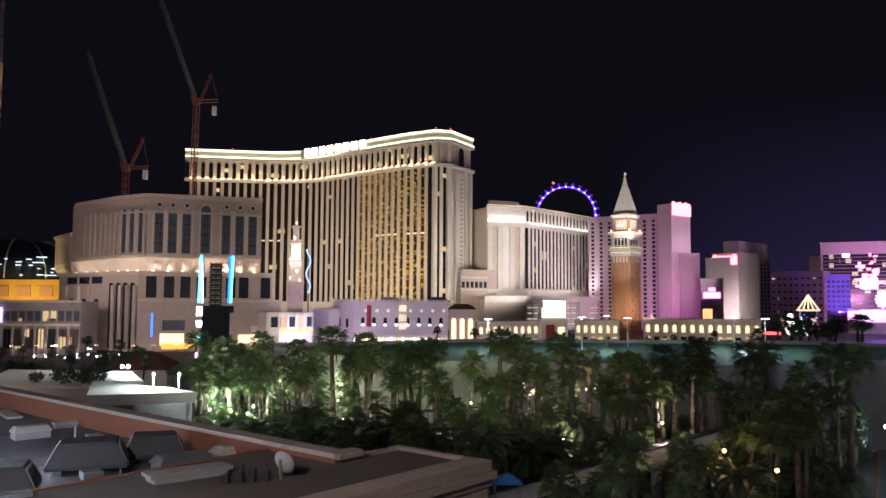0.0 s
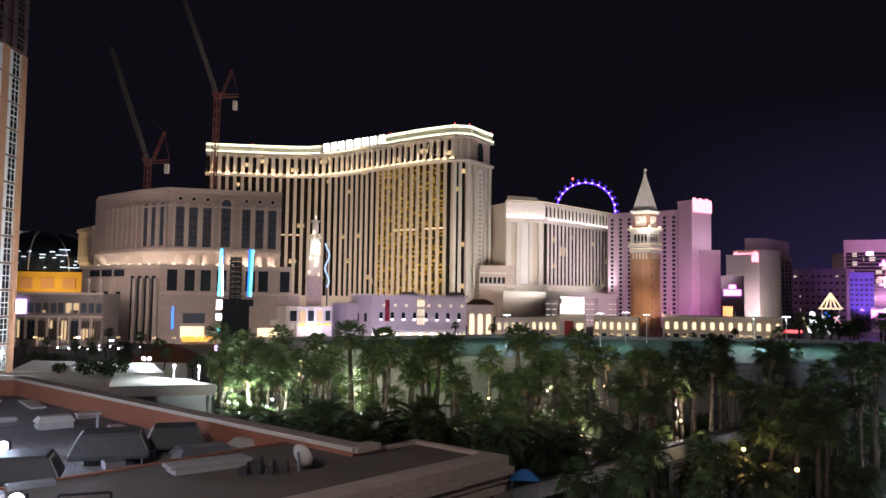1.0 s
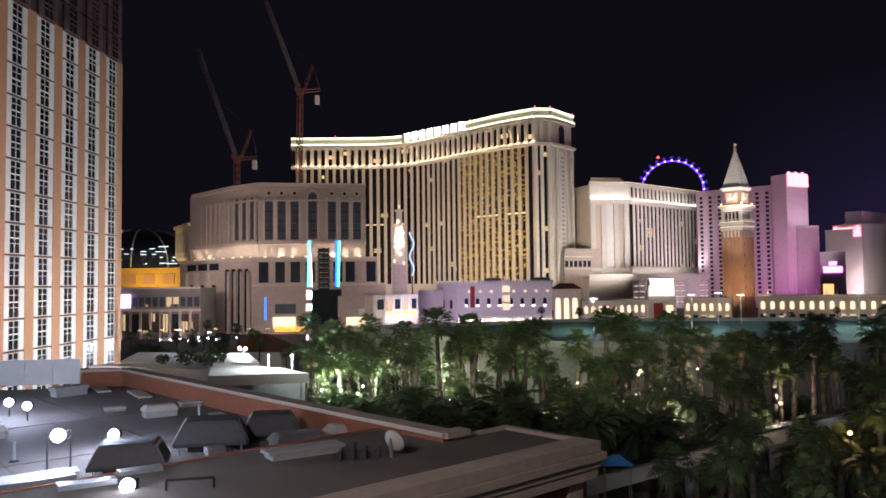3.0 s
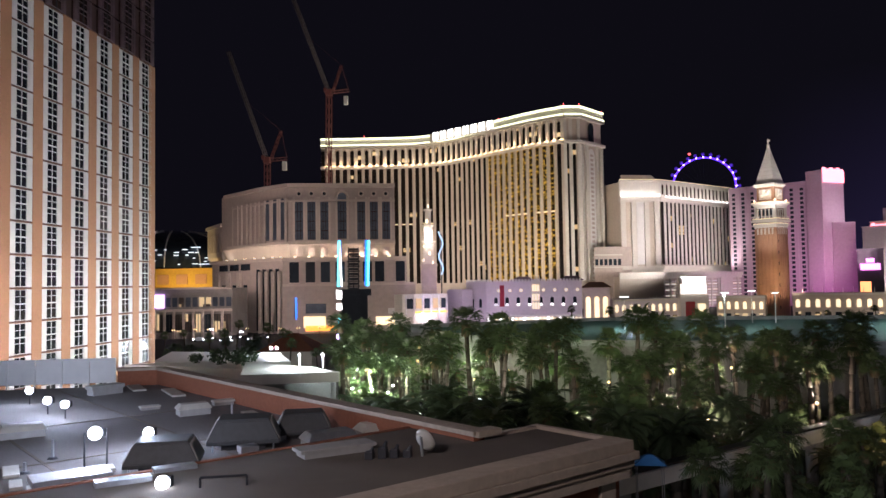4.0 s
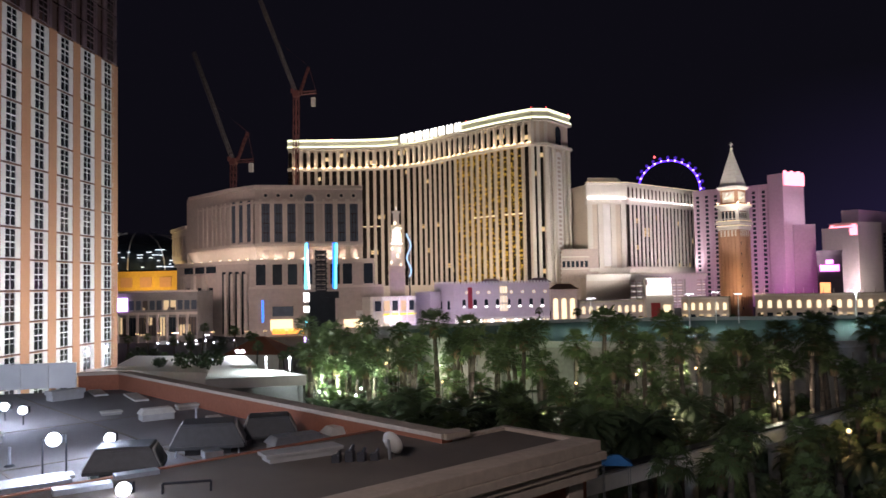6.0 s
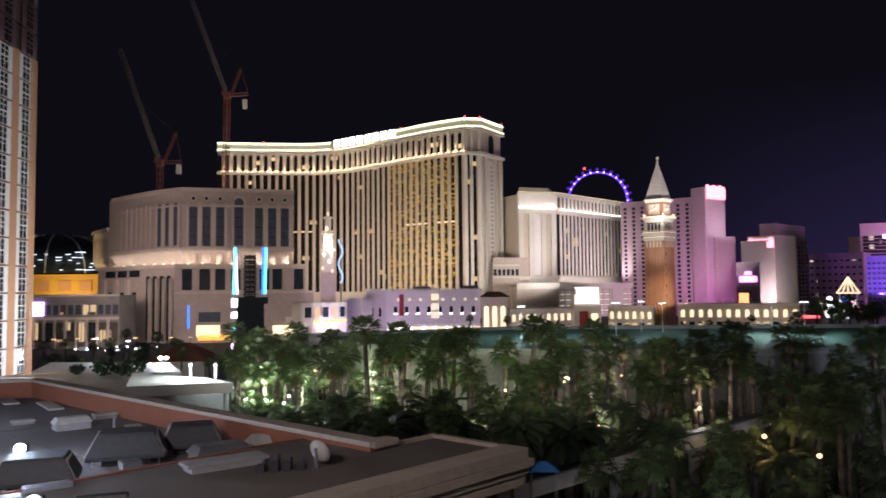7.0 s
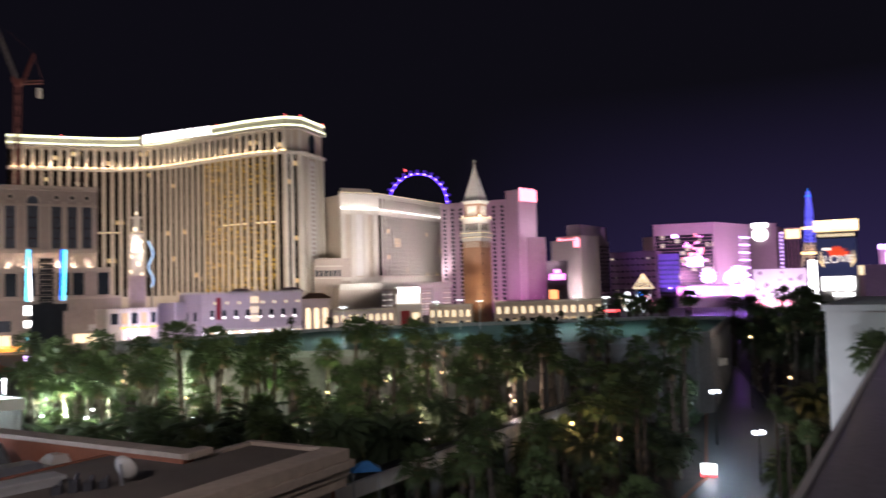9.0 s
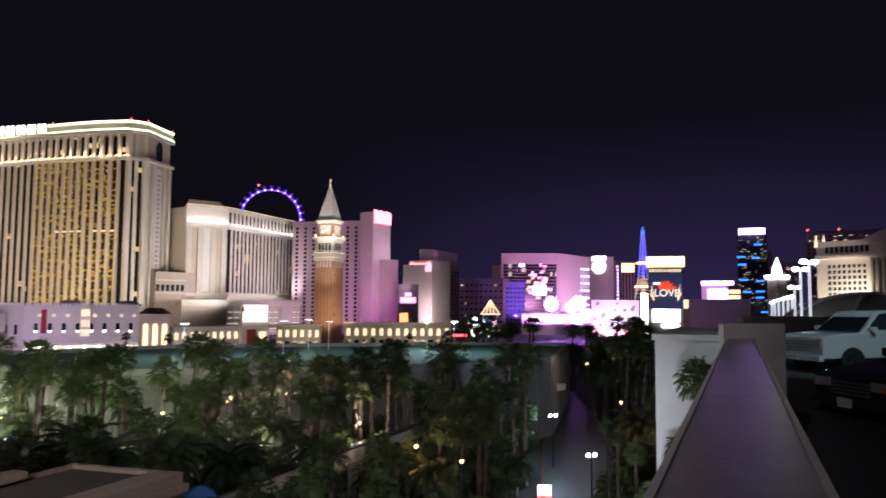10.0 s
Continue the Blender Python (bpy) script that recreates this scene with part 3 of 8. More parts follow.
for i, x in enumerate((0.10, 0.215, 0.335, 0.50, 0.68, 0.80, 0.915)):
    bm = B()
    if i == 3:
        arch(bm, w * x, w * 0.085, 39.5, 59.5, 0.0, 0.25, m)
    else:
        box(bm, (w * x, 0.1, 47.2), (w * 0.092, 0.5, 16), m)
    win = part("window", bm, M_BLUEGLASS, block)
    bm = B()
    for z in (43, 47, 51):
        box(bm, (w * x, 0.32, z), (w * 0.075, 0.12, 0.3), m)
    for dx in (-0.0125, 0.0125):
        box(bm, (w * (x + dx), 0.32, 47.2), (0.2, 0.12, 16), m)
    part("mullions", bm, M_BRONZE, win)
    bm = B()
    for sx in (-1, 1):
        box(bm, (w * x + sx * w * (0.052 if i == 3 else 0.048), 0.3, 48), (w * 0.02, 0.8, 18.5), m)
    part("pilaster", bm, M_SAND2, block)
    if i == 3:
        bm = B()
        n = 10
        for k in range(n):
            a0, a1 = math.pi * k / n, math.pi * (k + 1) / n
            r = w * 0.052
            rod(bm, m @ Vector((w * x + r * math.cos(a0), 0.3, 57.3 + r * math.sin(a0))), m @ Vector((w * x + r * math.cos(a1), 0.3, 57.3 + r * math.sin(a1))), 0.5, n=6)
        part("arch_moulding", bm, M_SAND2, block)
    else:
        bm = B()
        rod(bm, m @ Vector((w * x, 0.0, 58.7)), m @ Vector((w * x, 0.35, 58.7)), 1.25, n=16)
        part("roundel", bm, M_SAND2, block)
        bm = B()
        rod(bm, m @ Vector((w * x, 0.3, 58.7)), m @ Vector((w * x, 0.45, 58.7)), 0.7, n=12)
        part("roundel_eye", bm, M_DARKGLASS, block)
    bm = B()
    box(bm, (w * x, 0.1, 34.0), (w * 0.06, 0.4, 3.6), m)
    part("panel", bm, M_SAND, block)
for a, b, xs in ((PAL[0], PAL[1], (0.18, 0.42, 0.66, 0.88)), (PAL[1], PAL[2], (0.22, 0.5, 0.8))):
    m, w = wallframe(a, b)
    for x in xs:
        bm = B()
        arch(bm, w * x, 2.6, 39.5, 57.0, 0.0, 0.2, m)
        part("blind_arch", bm, M_SAND if w > 30 else M_BLUEGLASS, block)
        bm = B()
        for sx in (-1, 1):
            box(bm, (w * x + sx * 2.0, 0.3, 47.5), (0.8, 0.6, 19), m)
        part("pilaster", bm, M_SAND2, block)
# lower windows and pilasters
m, w = wallframe(lowout[2], lowout[3])
for x in (0.09, 0.22, 0.34, 0.46, 0.68, 0.78, 0.95):
    bm = B()
    box(bm, (w * x, 0.1, 25.4), (w * 0.075, 0.4, 8.6), m)
    win = part("window", bm, M_DARKGLASS, block)
    bm = B()
    box(bm, (w * x, 0.3, 20.9), (w * 0.09, 0.5, 0.5), m)
    box(bm, (w * x, 0.3, 29.9), (w * 0.09, 0.5, 0.5), m)
    part("window_trim", bm, M_SAND2, win)
for x in (0.06, 0.20, 0.72):
    bm = B()
    box(bm, (w * x, 0.1, 9.5), (w * 0.06, 0.4, 12), m)
    part("window", bm, M_DARKGLASS, block)
m, w = wallframe(lowout[1], lowout[2])
for k in range(4):
    bm = B()
    box(bm, (w * (0.16 + 0.22 * k), 0.1, 14), (w * 0.10, 0.4, 26), m)
    part("window", bm, M_DARKGLASS, block)
    bm = B()
    rod(bm, m @ Vector((w * (0.27 + 0.22 * k), 0.9, 0)), m @ Vector((w * (0.27 + 0.22 * k), 0.9, 26)), 0.85, 0.75, 12)
    part("column", bm, M_SAND2, block, smooth=True)
m, w = wallframe(lowout[0], lowout[1])
for k, x in enumerate((0.30, 0.56, 0.82)):
    bm = B()
    box(bm, (w * x, 0.1, 28.2), (w * 0.20, 0.5, 2.8), m)
    part("window", bm, M_DARKGLASS, block)
    bm = B()
    box(bm, (w * x, 0.1, 12), (w * 0.07, 0.5, 17), m)
    part("window", bm, M_DARKGLASS, block)
    bm = B()
    box(bm, (w * (x - 0.13), 0.5, 13), (w * 0.07, 1.2, 26), m)
    part("pilaster", bm, M_SAND2, block)
# ledge uplights
for a, b, k0 in ((PAL[2], PAL[3], 8), (PAL[1], PAL[2], 3), (PAL[0], PAL[1], 4)):
    m, w = wallframe(a, b)
    for k in range(k0):
        c = m @ Vector((w * (k + 0.5) / k0, 1.6, 32.2))
        bm = B()
        rod(bm, c - Vector((0, 0, 0.6)), c, 0.45, 0.6, 8)
        part("uplight", bm, M_LIT_UP, block, "warm lit uplight on the ledge")
        bulb("uplight_lamp", c + Vector((0, -0.2, 0.5)), 330, WARM, 0.4)
# lower wing at its side
SW = [(-185, 366), (-165, 341)]
bm = B()
prism(bm, [*SW, (-150, 380), (-180, 400)], 34, 49)
prism(bm, [(-179, 369), (-164, 345), (-150, 380), (-180, 400)], 26, 34, top=[*SW, (-150, 380), (-180, 400)])
prism(bm, [(-181, 369), (-166, 345), (-150, 380), (-180, 400)], 0, 26)
part("side_wing", bm, M_SAND2, block)
sw = [Vector(p) for p in SW]
band(block, "ledge", sw, 48.4, 50, 0.9, M_SAND2)
band(block, "ledge", [Vector((-181, 369)), Vector((-166, 345))], 24.6, 26, 1.2, M_SAND2)
m, w = wallframe(*SW)
for k in range(4):
    bm = B()
    box(bm, (w * (0.16 + 0.22 * k), 0.1, 41), (w * 0.14, 0.4, 9), m)
    part("panel", bm, M_SAND, block)
m, w = wallframe((-181, 369), (-166, 345))
for k in range(5):
    bm = B()
    box(bm, (w * (0.14 + 0.18 * k), 0.1, 13), (w * 0.09, 0.4, 16), m)
    part("window", bm, M_DARKGLASS, block)

# ---------------------------------------------------------------- orange and white hotel tower
tower = thing("hotel_tower", "orange and white hotel tower with shuttered windows", "building")
m, w = wallframe((-48.6, 59.1), (-50.3, 82.2))
bm = B()
prism(bm, [(-16, 0), (26.8, 0), (26.8, -14), (-16, -14)], 0, 75, m)
part("wall", bm, M_ORANGE, tower)
M_BANDBROWN = mat("brown_band_paint", (0.13, 0.06, 0.035), 0.7, vary=0.15, grain=4, patch=0.4)
PITCH, FLOOR, TOPZ = 4.58, 2.98, 46.88
bm = B()
box(bm, (0, 0.0, 0), (1.55, 0.16, 2.7))
pane_lit = mesh("pane", bm, glow_cells("curtained_glass", (0.018, 0.022, 0.028), (1, 0.75, 0.45), 0.08, 0.5, 0.1, (0.5, 0.2, 0.34)))
bm = B()
for z in (-1.33, -0.42, 0.1, 0.75, 1.33):
    box(bm, (0, 0.1, z), (1.6, 0.1, 0.12 if z == 0.1 else 0.05))
for x in (-0.78, 0, 0.78):
    box(bm, (x, 0.1, 0), (0.05, 0.07, 2.76))
frame_me = mesh("window_frame", bm, M_WHITE)
bm = B()
box(bm, (0, 0.08, 0), (0.76, 0.16, 2.78))
for k in range(13):
    box(bm, (0, 0.175, -1.2 + 0.2 * k), (0.5, 0.05, 0.09))
shutter_me = mesh("shutter", bm, M_WHITE)
# upper floors lie dark: dimness put into the frame and shutter colour
M_DIMFRAME = mat("dimmed_window_frame", (0.20, 0.14, 0.15), 0.35, 0.5, vary=0.3, grain=2, patch=0.3)
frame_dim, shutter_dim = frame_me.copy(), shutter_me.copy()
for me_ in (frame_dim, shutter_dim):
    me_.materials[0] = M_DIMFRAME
bm = B()
box(bm, (0, 0.1, 0), (1.45, 0.2, 47))
pier_me = mesh("pier", bm, M_ORANGE)
bm = B()
box(bm, (0, 0.15, 0), (3.1, 0.3, 2.6))
for x in (-1.0, 0, 1.0):
    box(bm, (x, 0.34, 0), (0.08, 0.1, 2.6), None, 1)
bay_me = mesh("bronze_window", bm, M_BRONZE, M_DARKMETAL)
for c in range(-3, 6):
    x0 = 0.09 + PITCH * c
    p = part("pier", pier_me, None, tower)
    p.matrix_world = m @ pose(x0 - 0.72, 0.0, 23.5)
    for r in range(13):
        z = TOPZ - FLOOR * r - 1.4
        wn_ = part("window", frame_me, None, tower)
        wn_.matrix_world = m @ pose(x0 + 1.6, 0, z)
        g = part("pane", pane_lit, None, wn_)
        for dx in (-1.19, 1.19):
            s = part("shutter", shutter_me, None, wn_)
            s.location = (dx, 0, 0)
    # floors above the lit ones, same grid in dimmed colours
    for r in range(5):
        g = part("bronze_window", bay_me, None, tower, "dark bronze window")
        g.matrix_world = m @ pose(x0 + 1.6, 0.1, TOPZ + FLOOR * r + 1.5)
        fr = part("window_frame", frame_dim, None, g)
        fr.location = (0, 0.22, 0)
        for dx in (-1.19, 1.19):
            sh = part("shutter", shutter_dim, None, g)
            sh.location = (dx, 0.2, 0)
# slab that darkens the orange wall above the lit floors
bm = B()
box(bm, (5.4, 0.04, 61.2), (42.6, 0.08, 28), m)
part("dimmed_slab", bm, mat("dimmed_upper_wall", (0.13, 0.08, 0.065), 0.5, 0.2, vary=0.3, grain=1.0, patch=0.2), tower, "upper wall slab in a dimmed colour")
p = part("pier", pier_me, None, tower)
p.matrix_world = m @ pose(26.2, 0.0, 23.5)
for r in range(19):
    bm = B()
    box(bm, (5.4, 0.06, TOPZ + 15 - FLOOR * r + 0.02), (42.5, 0.12, 0.2), m)
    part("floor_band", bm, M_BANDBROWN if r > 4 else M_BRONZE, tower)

# ---------------------------------------------------------------- low roof in front
RM = Matrix(((0.643, 0.766, 0, 0), (0.766, -0.643, 0, 0), (0, 0, 1, 0), (0, 0, 0, 1)))
low = thing("low_building", "low terracotta building with a flat service roof", "building")
bm = B()
prism(bm, [(14.4, -17.9), (14.4, -40), (12.8, -41), (-14, -57), (-40, -57), (-40, -17.9)], 0, 15.0, RM)
part("roof", bm, (M_ROOF,), low, "grey membrane roof")
bm = B()
prism(bm, [(-40, -18.8), (14.4, -18.8), (14.4, -16.0), (17.0, -16.0), (17.0, -13.2), (-40, -13.2)], 0, 15.6, RM)
part("near_roof", bm, (M_ROOF2,), low, "brown felt roof")
bm = B()
prism(bm, [(14.4, -15.9), (14.8, -15.9), (14.8, -40.3), (14.4, -40.3)], 0, 15.75, RM)
part("parapet", bm, M_ORANGE2, low)
bm = B()
prism(bm, [(14.4, -40.3), (14.8, -40.3), (13.0, -41.4), (12.7, -41.1)], 0, 15.75, RM)
part("parapet", bm, M_ORANGE2, low)
bm = B()
box(bm, (14.6, -28, 15.82), (0.62, 24.4, 0.14), RM)
part("coping", bm, M_COPING, low, bevel=0.03)
bm = B()
box(bm, (14.85, -15.95, 15.80), (0.9, 0.5, 0.18), RM)
part("coping_end", bm, M_COPING, low, bevel=0.03)
bm = B()
prism(bm, [(14.3, -40.2), (14.9, -40.3), (13.0, -41.6), (12.5, -41.2)], 15.75, 15.89, RM)
part("coping", bm, M_COPING, low)
for c, s in (((14.8, -17.0, 15.6), (0.25, 1.9, 0.3)), ((16.0, -16.05, 15.62), (2.3, 0.22, 0.14)), ((17.1, -14.5, 15.62), (0.24, 3.3, 0.17))):
    bm = B()
    box(bm, c, s, RM)
    part("roof_curb", bm, M_COPING, low, bevel=0.02)
bm = B()
box(bm, (-11.4, -13.05, 15.56), (57.3, 0.8, 0.3), RM)
part("coping", bm, M_COPING, low, bevel=0.03)
bm = B()
box(bm, (-11.4, -12.85, 15.30), (57.6, 0.55, 0.2), RM)
box(bm, (-11.4, -12.93, 15.10), (57.4, 0.5, 0.18), RM)
box(bm, (-11.4, -13.0, 14.85), (57.2, 0.5, 0.3), RM)
box(bm, (17.25, -14.4, 15.30), (0.4, 3.3, 0.2), RM)
box(bm, (17.2, -14.4, 14.95), (0.3, 3.2, 0.4), RM)
part("cornice", bm, M_COPING, low)
bm = B()
box(bm, (-11.45, -13.2, 7.35), (57.1, 0.3, 14.7), RM)
box(bm, (17.1, -14.6, 7.35), (0.2, 2.7, 14.7), RM)
part("outer_wall", bm, M_ORANGE2, low, "terracotta stucco wall")
for x in (16.5, 12.6, 8.0, 3.4):
    bm = B()
    box(bm, (x, -13.02, 7.35), (0.6, 0.16, 14.6), RM)
    part("pilaster", bm, M_COPING, low, "pale pilaster")
bm = B()
box(bm, (-12.7, -18.85, 15.48), (54.4, 0.18, 0.3), RM)
part("roof_step", bm, M_ORANGE2, low, "low terracotta step")
bm = B()
rod(bm, RM @ Vector((-30, -19.3, 15.2)), RM @ Vector((14, -19.3, 15.2)), 0.06)
part("gas_pipe", bm, M_ORANGE2, low)
# seams of the roof membrane
for x in (-8, -3.5, 1, 5.5, 10):
    bm = B()
    box(bm, (x, -30, 15.006), (0.10, 23, 0.012), RM)
    part("seam", bm, M_ROOF2, low)
for y in (-24.5, -31):
    bm = B()
    box(bm, (-2, y, 15.012), (31, 0.08, 0.014), RM)
    part("seam", bm, M_ROOF2, low)

# screen fence on the roof's edge
fence = thing("screen_fence", "pale sheet-metal screen fence on the roof edge", "fence")
a, b = RM @ Vector((12.6, -41.1, 0)), RM @ Vector((-6.0, -53.0, 0))
fm, fw = wallframe(b, a)
n = 17
for i in range(n):
    bm = B()
    box(bm, (fw * (i + 0.5) / n, 0, 15.8), (fw / n - 0.08, 0.06, 1.2), fm)
    box(bm, (fw * (i + 0.5) / n, 0.02, 16.42), (fw / n, 0.16, 0.06), fm)
    part("panel", bm, M_WHITE, fence)
for i in range(n + 1):
    bm = B()
    box(bm, (fw * i / n, 0.08, 15.72), (0.07, 0.12, 1.45), fm)
    part("post", bm, M_WHITE, fence)


# ---------------------------------------------------------------- things on the roof
def hood(name, at, size, turn):
    """Ribbed exhaust hood on a curb."""
    t = thing(name, "dark ribbed metal exhaust hood on a roof curb", "roof vent", "exhaust hoods on the roof", m=Matrix.Translation(at) @ pose(0, 0, 0, 0, 0, turn))
    x, y, z = size
    bm = B()
    box(bm, (0, 0, z * 0.22), (x * 0.62, y * 0.62, z * 0.44))
    part("curb", bm, M_DARKMETAL, t)
    bm = B()
    lo = [(-x / 2, -y / 2), (x / 2, -y / 2), (x / 2, y / 2), (-x / 2, y / 2)]
    hi = [(px * 0.74, py * 0.80) for px, py in lo]
    prism(bm, lo, z * 0.22, z * 0.34)
    prism(bm, lo, z * 0.34, z * 0.92, top=hi)
    prism(bm, hi, z * 0.92, z, top=[(px * 0.94, py * 0.94) for px, py in hi])
    part("cover", bm, M_HOOD, t, bevel=0.02)
    for k in range(9):
        for sx in (-1, 1):
            yy = -y * 0.44 + y * 0.11 * k
            bm = B()
            rod(bm, (sx * x * 0.505, yy, z * 0.36), (sx * x * 0.38, yy * 0.80, z * 0.92), 0.018, n=5)
            part("rib", bm, M_GREYWALL, t)
    for sx in (-1, 1):
        for sy in (-1, 1):
            bm = B()
            rod(bm, (sx * x * 0.42, sy * y * 0.4, 0), (sx * x * 0.42, sy * y * 0.4, z * 0.32), 0.03, n=6)
            part("foot", bm, M_STEEL, t)
    return t


hood("exhaust_hood", (-10.35, 22.75, 15.00), (2.15, 1.5, 0.95), 20)
hood("exhaust_hood", (-9.05, 24.45, 15.00), (1.75, 1.35, 0.85), 20)
hood("exhaust_hood", (-11.35, 19.75, 15.00), (1.95, 1.4, 0.85), 20)


def curbbox(at, size, turn, label, material, lid=True, name="roof_unit"):
    t = thing(name, label, "roof unit", "service boxes on the roof", m=Matrix.Translation(at) @ pose(0, 0, 0, 0, 0, turn))
    x, y, z = size
    bm = B()
    box(bm, (0, 0, z * 0.3), (x * 0.9, y * 0.9, z * 0.6))
    part("base", bm, M_GREYWALL, t)
    bm = B()
    if lid:
        o = [(-x / 2, -y / 2), (x / 2, -y / 2), (x / 2, y / 2), (-x / 2, y / 2)]
        prism(bm, o, z * 0.55, z, top=[(px * 0.8, py * 0.62) for px, py in o])
    else:
        box(bm, (0, 0, z * 0.8), (x, y, z * 0.4))
    part("cover", bm, material, t, bevel=0.02)
    return t


curbbox((-18.84, 23.62, 15.00), (1.5, 1.0, 0.42), 42, "beige sloped skylight box on the roof", M_BEIGEBOX)
curbbox((-15.02, 28.33, 15.00), (1.3, 0.8, 0.45), 42, "beige sloped skylight box on the roof", M_BEIGEBOX)
curbbox((-14.92, 30.72, 15.00), (0.9, 0.5, 0.22), 42, "small flat beige roof hatch", M_BEIGEBOX, False)
curbbox((-22.21, 33.43, 15.00), (1.6, 0.7, 0.45), 60, "grey vented roof unit beside the fence", M_GREYWALL, False)
curbbox((-17.50, 29.36, 15.00), (0.8, 0.5, 0.15), 42, "small flat beige roof hatch", M_BEIGEBOX, False)
curbbox((-12.57, 17.42, 15.00), (1.8, 1.0, 0.42), 45, "large weathered metal air unit on the roof", M_STEEL, False)
curbbox((-10.25, 16.03, 15.30), (1.2, 0.4, 0.42), 40, "bright metal duct box across the step", M_STEEL, False)
curbbox((-9.73, 17.37, 15.30), (1.0, 0.4, 0.4), 40, "bright metal duct box across the step", M_STEEL, False)
curbbox((-7.70, 23.05, 15.00), (1.7, 1.0, 0.5), 40, "pale sheet-metal service box on the roof", M_STEEL)
curbbox((-6.38, 24.75, 15.00), (1.9, 0.9, 0.5), 40, "beige sheet-metal service box on the roof", M_BEIGEBOX)
curbbox((-6.37, 19.5, 15.60), (2.1, 0.7, 0.22), 40, "flat grey hatch on the brown roof", M_GREYWALL, False)
curbbox((-9.08, 20.13, 15.20), (0.5, 0.45, 0.42), 40, "small grey pump box on the roof", M_STEEL, False)
for c, s in (((-12.24, 27.91, 15.00), (2.3, 0.5)), ((-10.45, 27.10, 15.00), (1.6, 0.4)), ((-21.69, 35.21, 15.00), (2.2, 0.6)), ((-18.93, 33.81, 15.00), (2.8, 0.6)), ((-15.38, 18.83, 15.00), (1.3, 0.4)), ((-14.21, 17.56, 15.00), (0.9, 0.3)), ((-13.36, 17.12, 15.00), (0.9, 0.3)), ((-12.93, 19.47, 15.00), (0.6, 0.4))):
    bm = B()
    box(bm, (0, 0, 0.05), (*s, 0.08))
    solid("walk_pad", bm, M_BEIGEBOX, "pale walkway pad on the membrane roof", "roof pad", "walk pads on the roof", bevel=0.01, m=Matrix.Translation(c) @ pose(0, 0, 0, 0, 0, -50))


def floodlamp(at, height, legs, watts):
    """A work light on thin legs, with its lens towards the viewer."""
    t = thing("flood_lamp", "bright white flood lamp on thin legs on the roof", "flood lamp", "flood lamps on the roof", m=Matrix.Translation(at))
    for dx in ((-0.35, 0.35) if legs == 2 else (0,)):
        bm = B()
        rod(bm, (dx, 0, 0), (dx, 0, height), 0.025, n=6)
        part("leg", bm, M_DARKMETAL, t)
    bm = B()
    box(bm, (0, 0.14, height), (0.42 if legs == 2 else 0.26, 0.16, 0.24))
    part("housing", bm, M_DARKMETAL, t, bevel=0.03)
    bm = B()
    ball(bm, (0, -0.04, height), 0.19 if legs == 2 else 0.16, 14)
    part("lens", bm, M_LIT_FLOOD, t, "glowing white lens", smooth=True)
    bulb("flood_lamp_light", Vector(at) + Vector((0.1, -0.5, height + 0.7)), watts * 0.95, COOL, 0.25)


floodlamp((-13.45, 19.75, 15.00), 0.95, 2, 420)
floodlamp((-13.3, 22.25, 15.00), 0.5, 1, 400)
floodlamp((-19.65, 27.0, 15.00), 0.55, 1, 240)
floodlamp((-21.05, 27.85, 15.00), 0.55, 1, 240)
floodlamp((-23.7, 30.2, 15.00), 0.6, 1, 280)
floodlamp((-9.1, 15.75, 15.60), 0.12, 1, 60)

# dish antenna with its fittings
dish = thing("satellite_dish", "white satellite dish among roof fittings", "satellite dish", m=Matrix.Translation((-4.0, 19.35, 15.60)) @ pose(0, 0, 0, 0, 0, 60))
bm = B()
bmesh.ops.create_uvsphere(bm, u_segments=20, v_segments=12, radius=0.45, matrix=pose(0, 0, 0.45, 0, 70, 0))
bmesh.ops.delete(bm, geom=[v for v in bm.verts if (v.co - Vector((0, 0, 0.45))).dot(Vector((0.94, 0, 0.34))) > -0.30], context="VERTS")
bmesh.ops.translate(bm, verts=bm.verts, vec=(0.42, 0, 0.05))
bmesh.ops.solidify(bm, geom=bm.faces[:], thickness=0.03)
part("reflector", bm, M_BEIGEBOX, dish, smooth=True)
bm = B()
rod(bm, (0, 0, 0), (-0.05, 0, 0.5), 0.04)
rod(bm, (-0.05, 0, 0.3), (0.5, 0, 0.25), 0.02)
part("mast", bm, M_STEEL, dish)
for k, (dx, dz) in enumerate(((-1.6, 0.3), (-1.2, 0.45), (-0.85, 0.35), (-0.45, 0.3))):
    bm = B()
    box(bm, (0, 0, dz * 0.3), (0.2, 0.24, dz * 0.6))
    rod(bm, (0.02, 0, dz * 0.5), (0.1, 0, dz * 0.95), 0.06, 0.04, 7)
    solid("roof_valve", bm, M_DARKMETAL, "dark pipe valve box on the brown roof", "roof valve", "valve boxes", bevel=0.0,
          m=Matrix.Translation(Vector((-4.0, 19.35, 15.60)) + Vector((dx * 0.8, dx * 0.25, 0))))
rail = thing("pipe_stand", "dark bent pipe stand on the brown roof", "pipe", m=Matrix.Translation((-7.8, 16.0, 15.60)) @ pose(0, 0, 0, 0, 0, 20))
bm = B()
for p, q in (((-0.5, 0, 0), (-0.5, 0, 0.22)), ((0.5, 0, 0), (0.5, 0, 0.22)), ((-0.5, 0, 0.22), (0.5, 0, 0.22))):
    rod(bm, p, q, 0.03, n=6)
part("pipe", bm, M_DARKMETAL, rail)
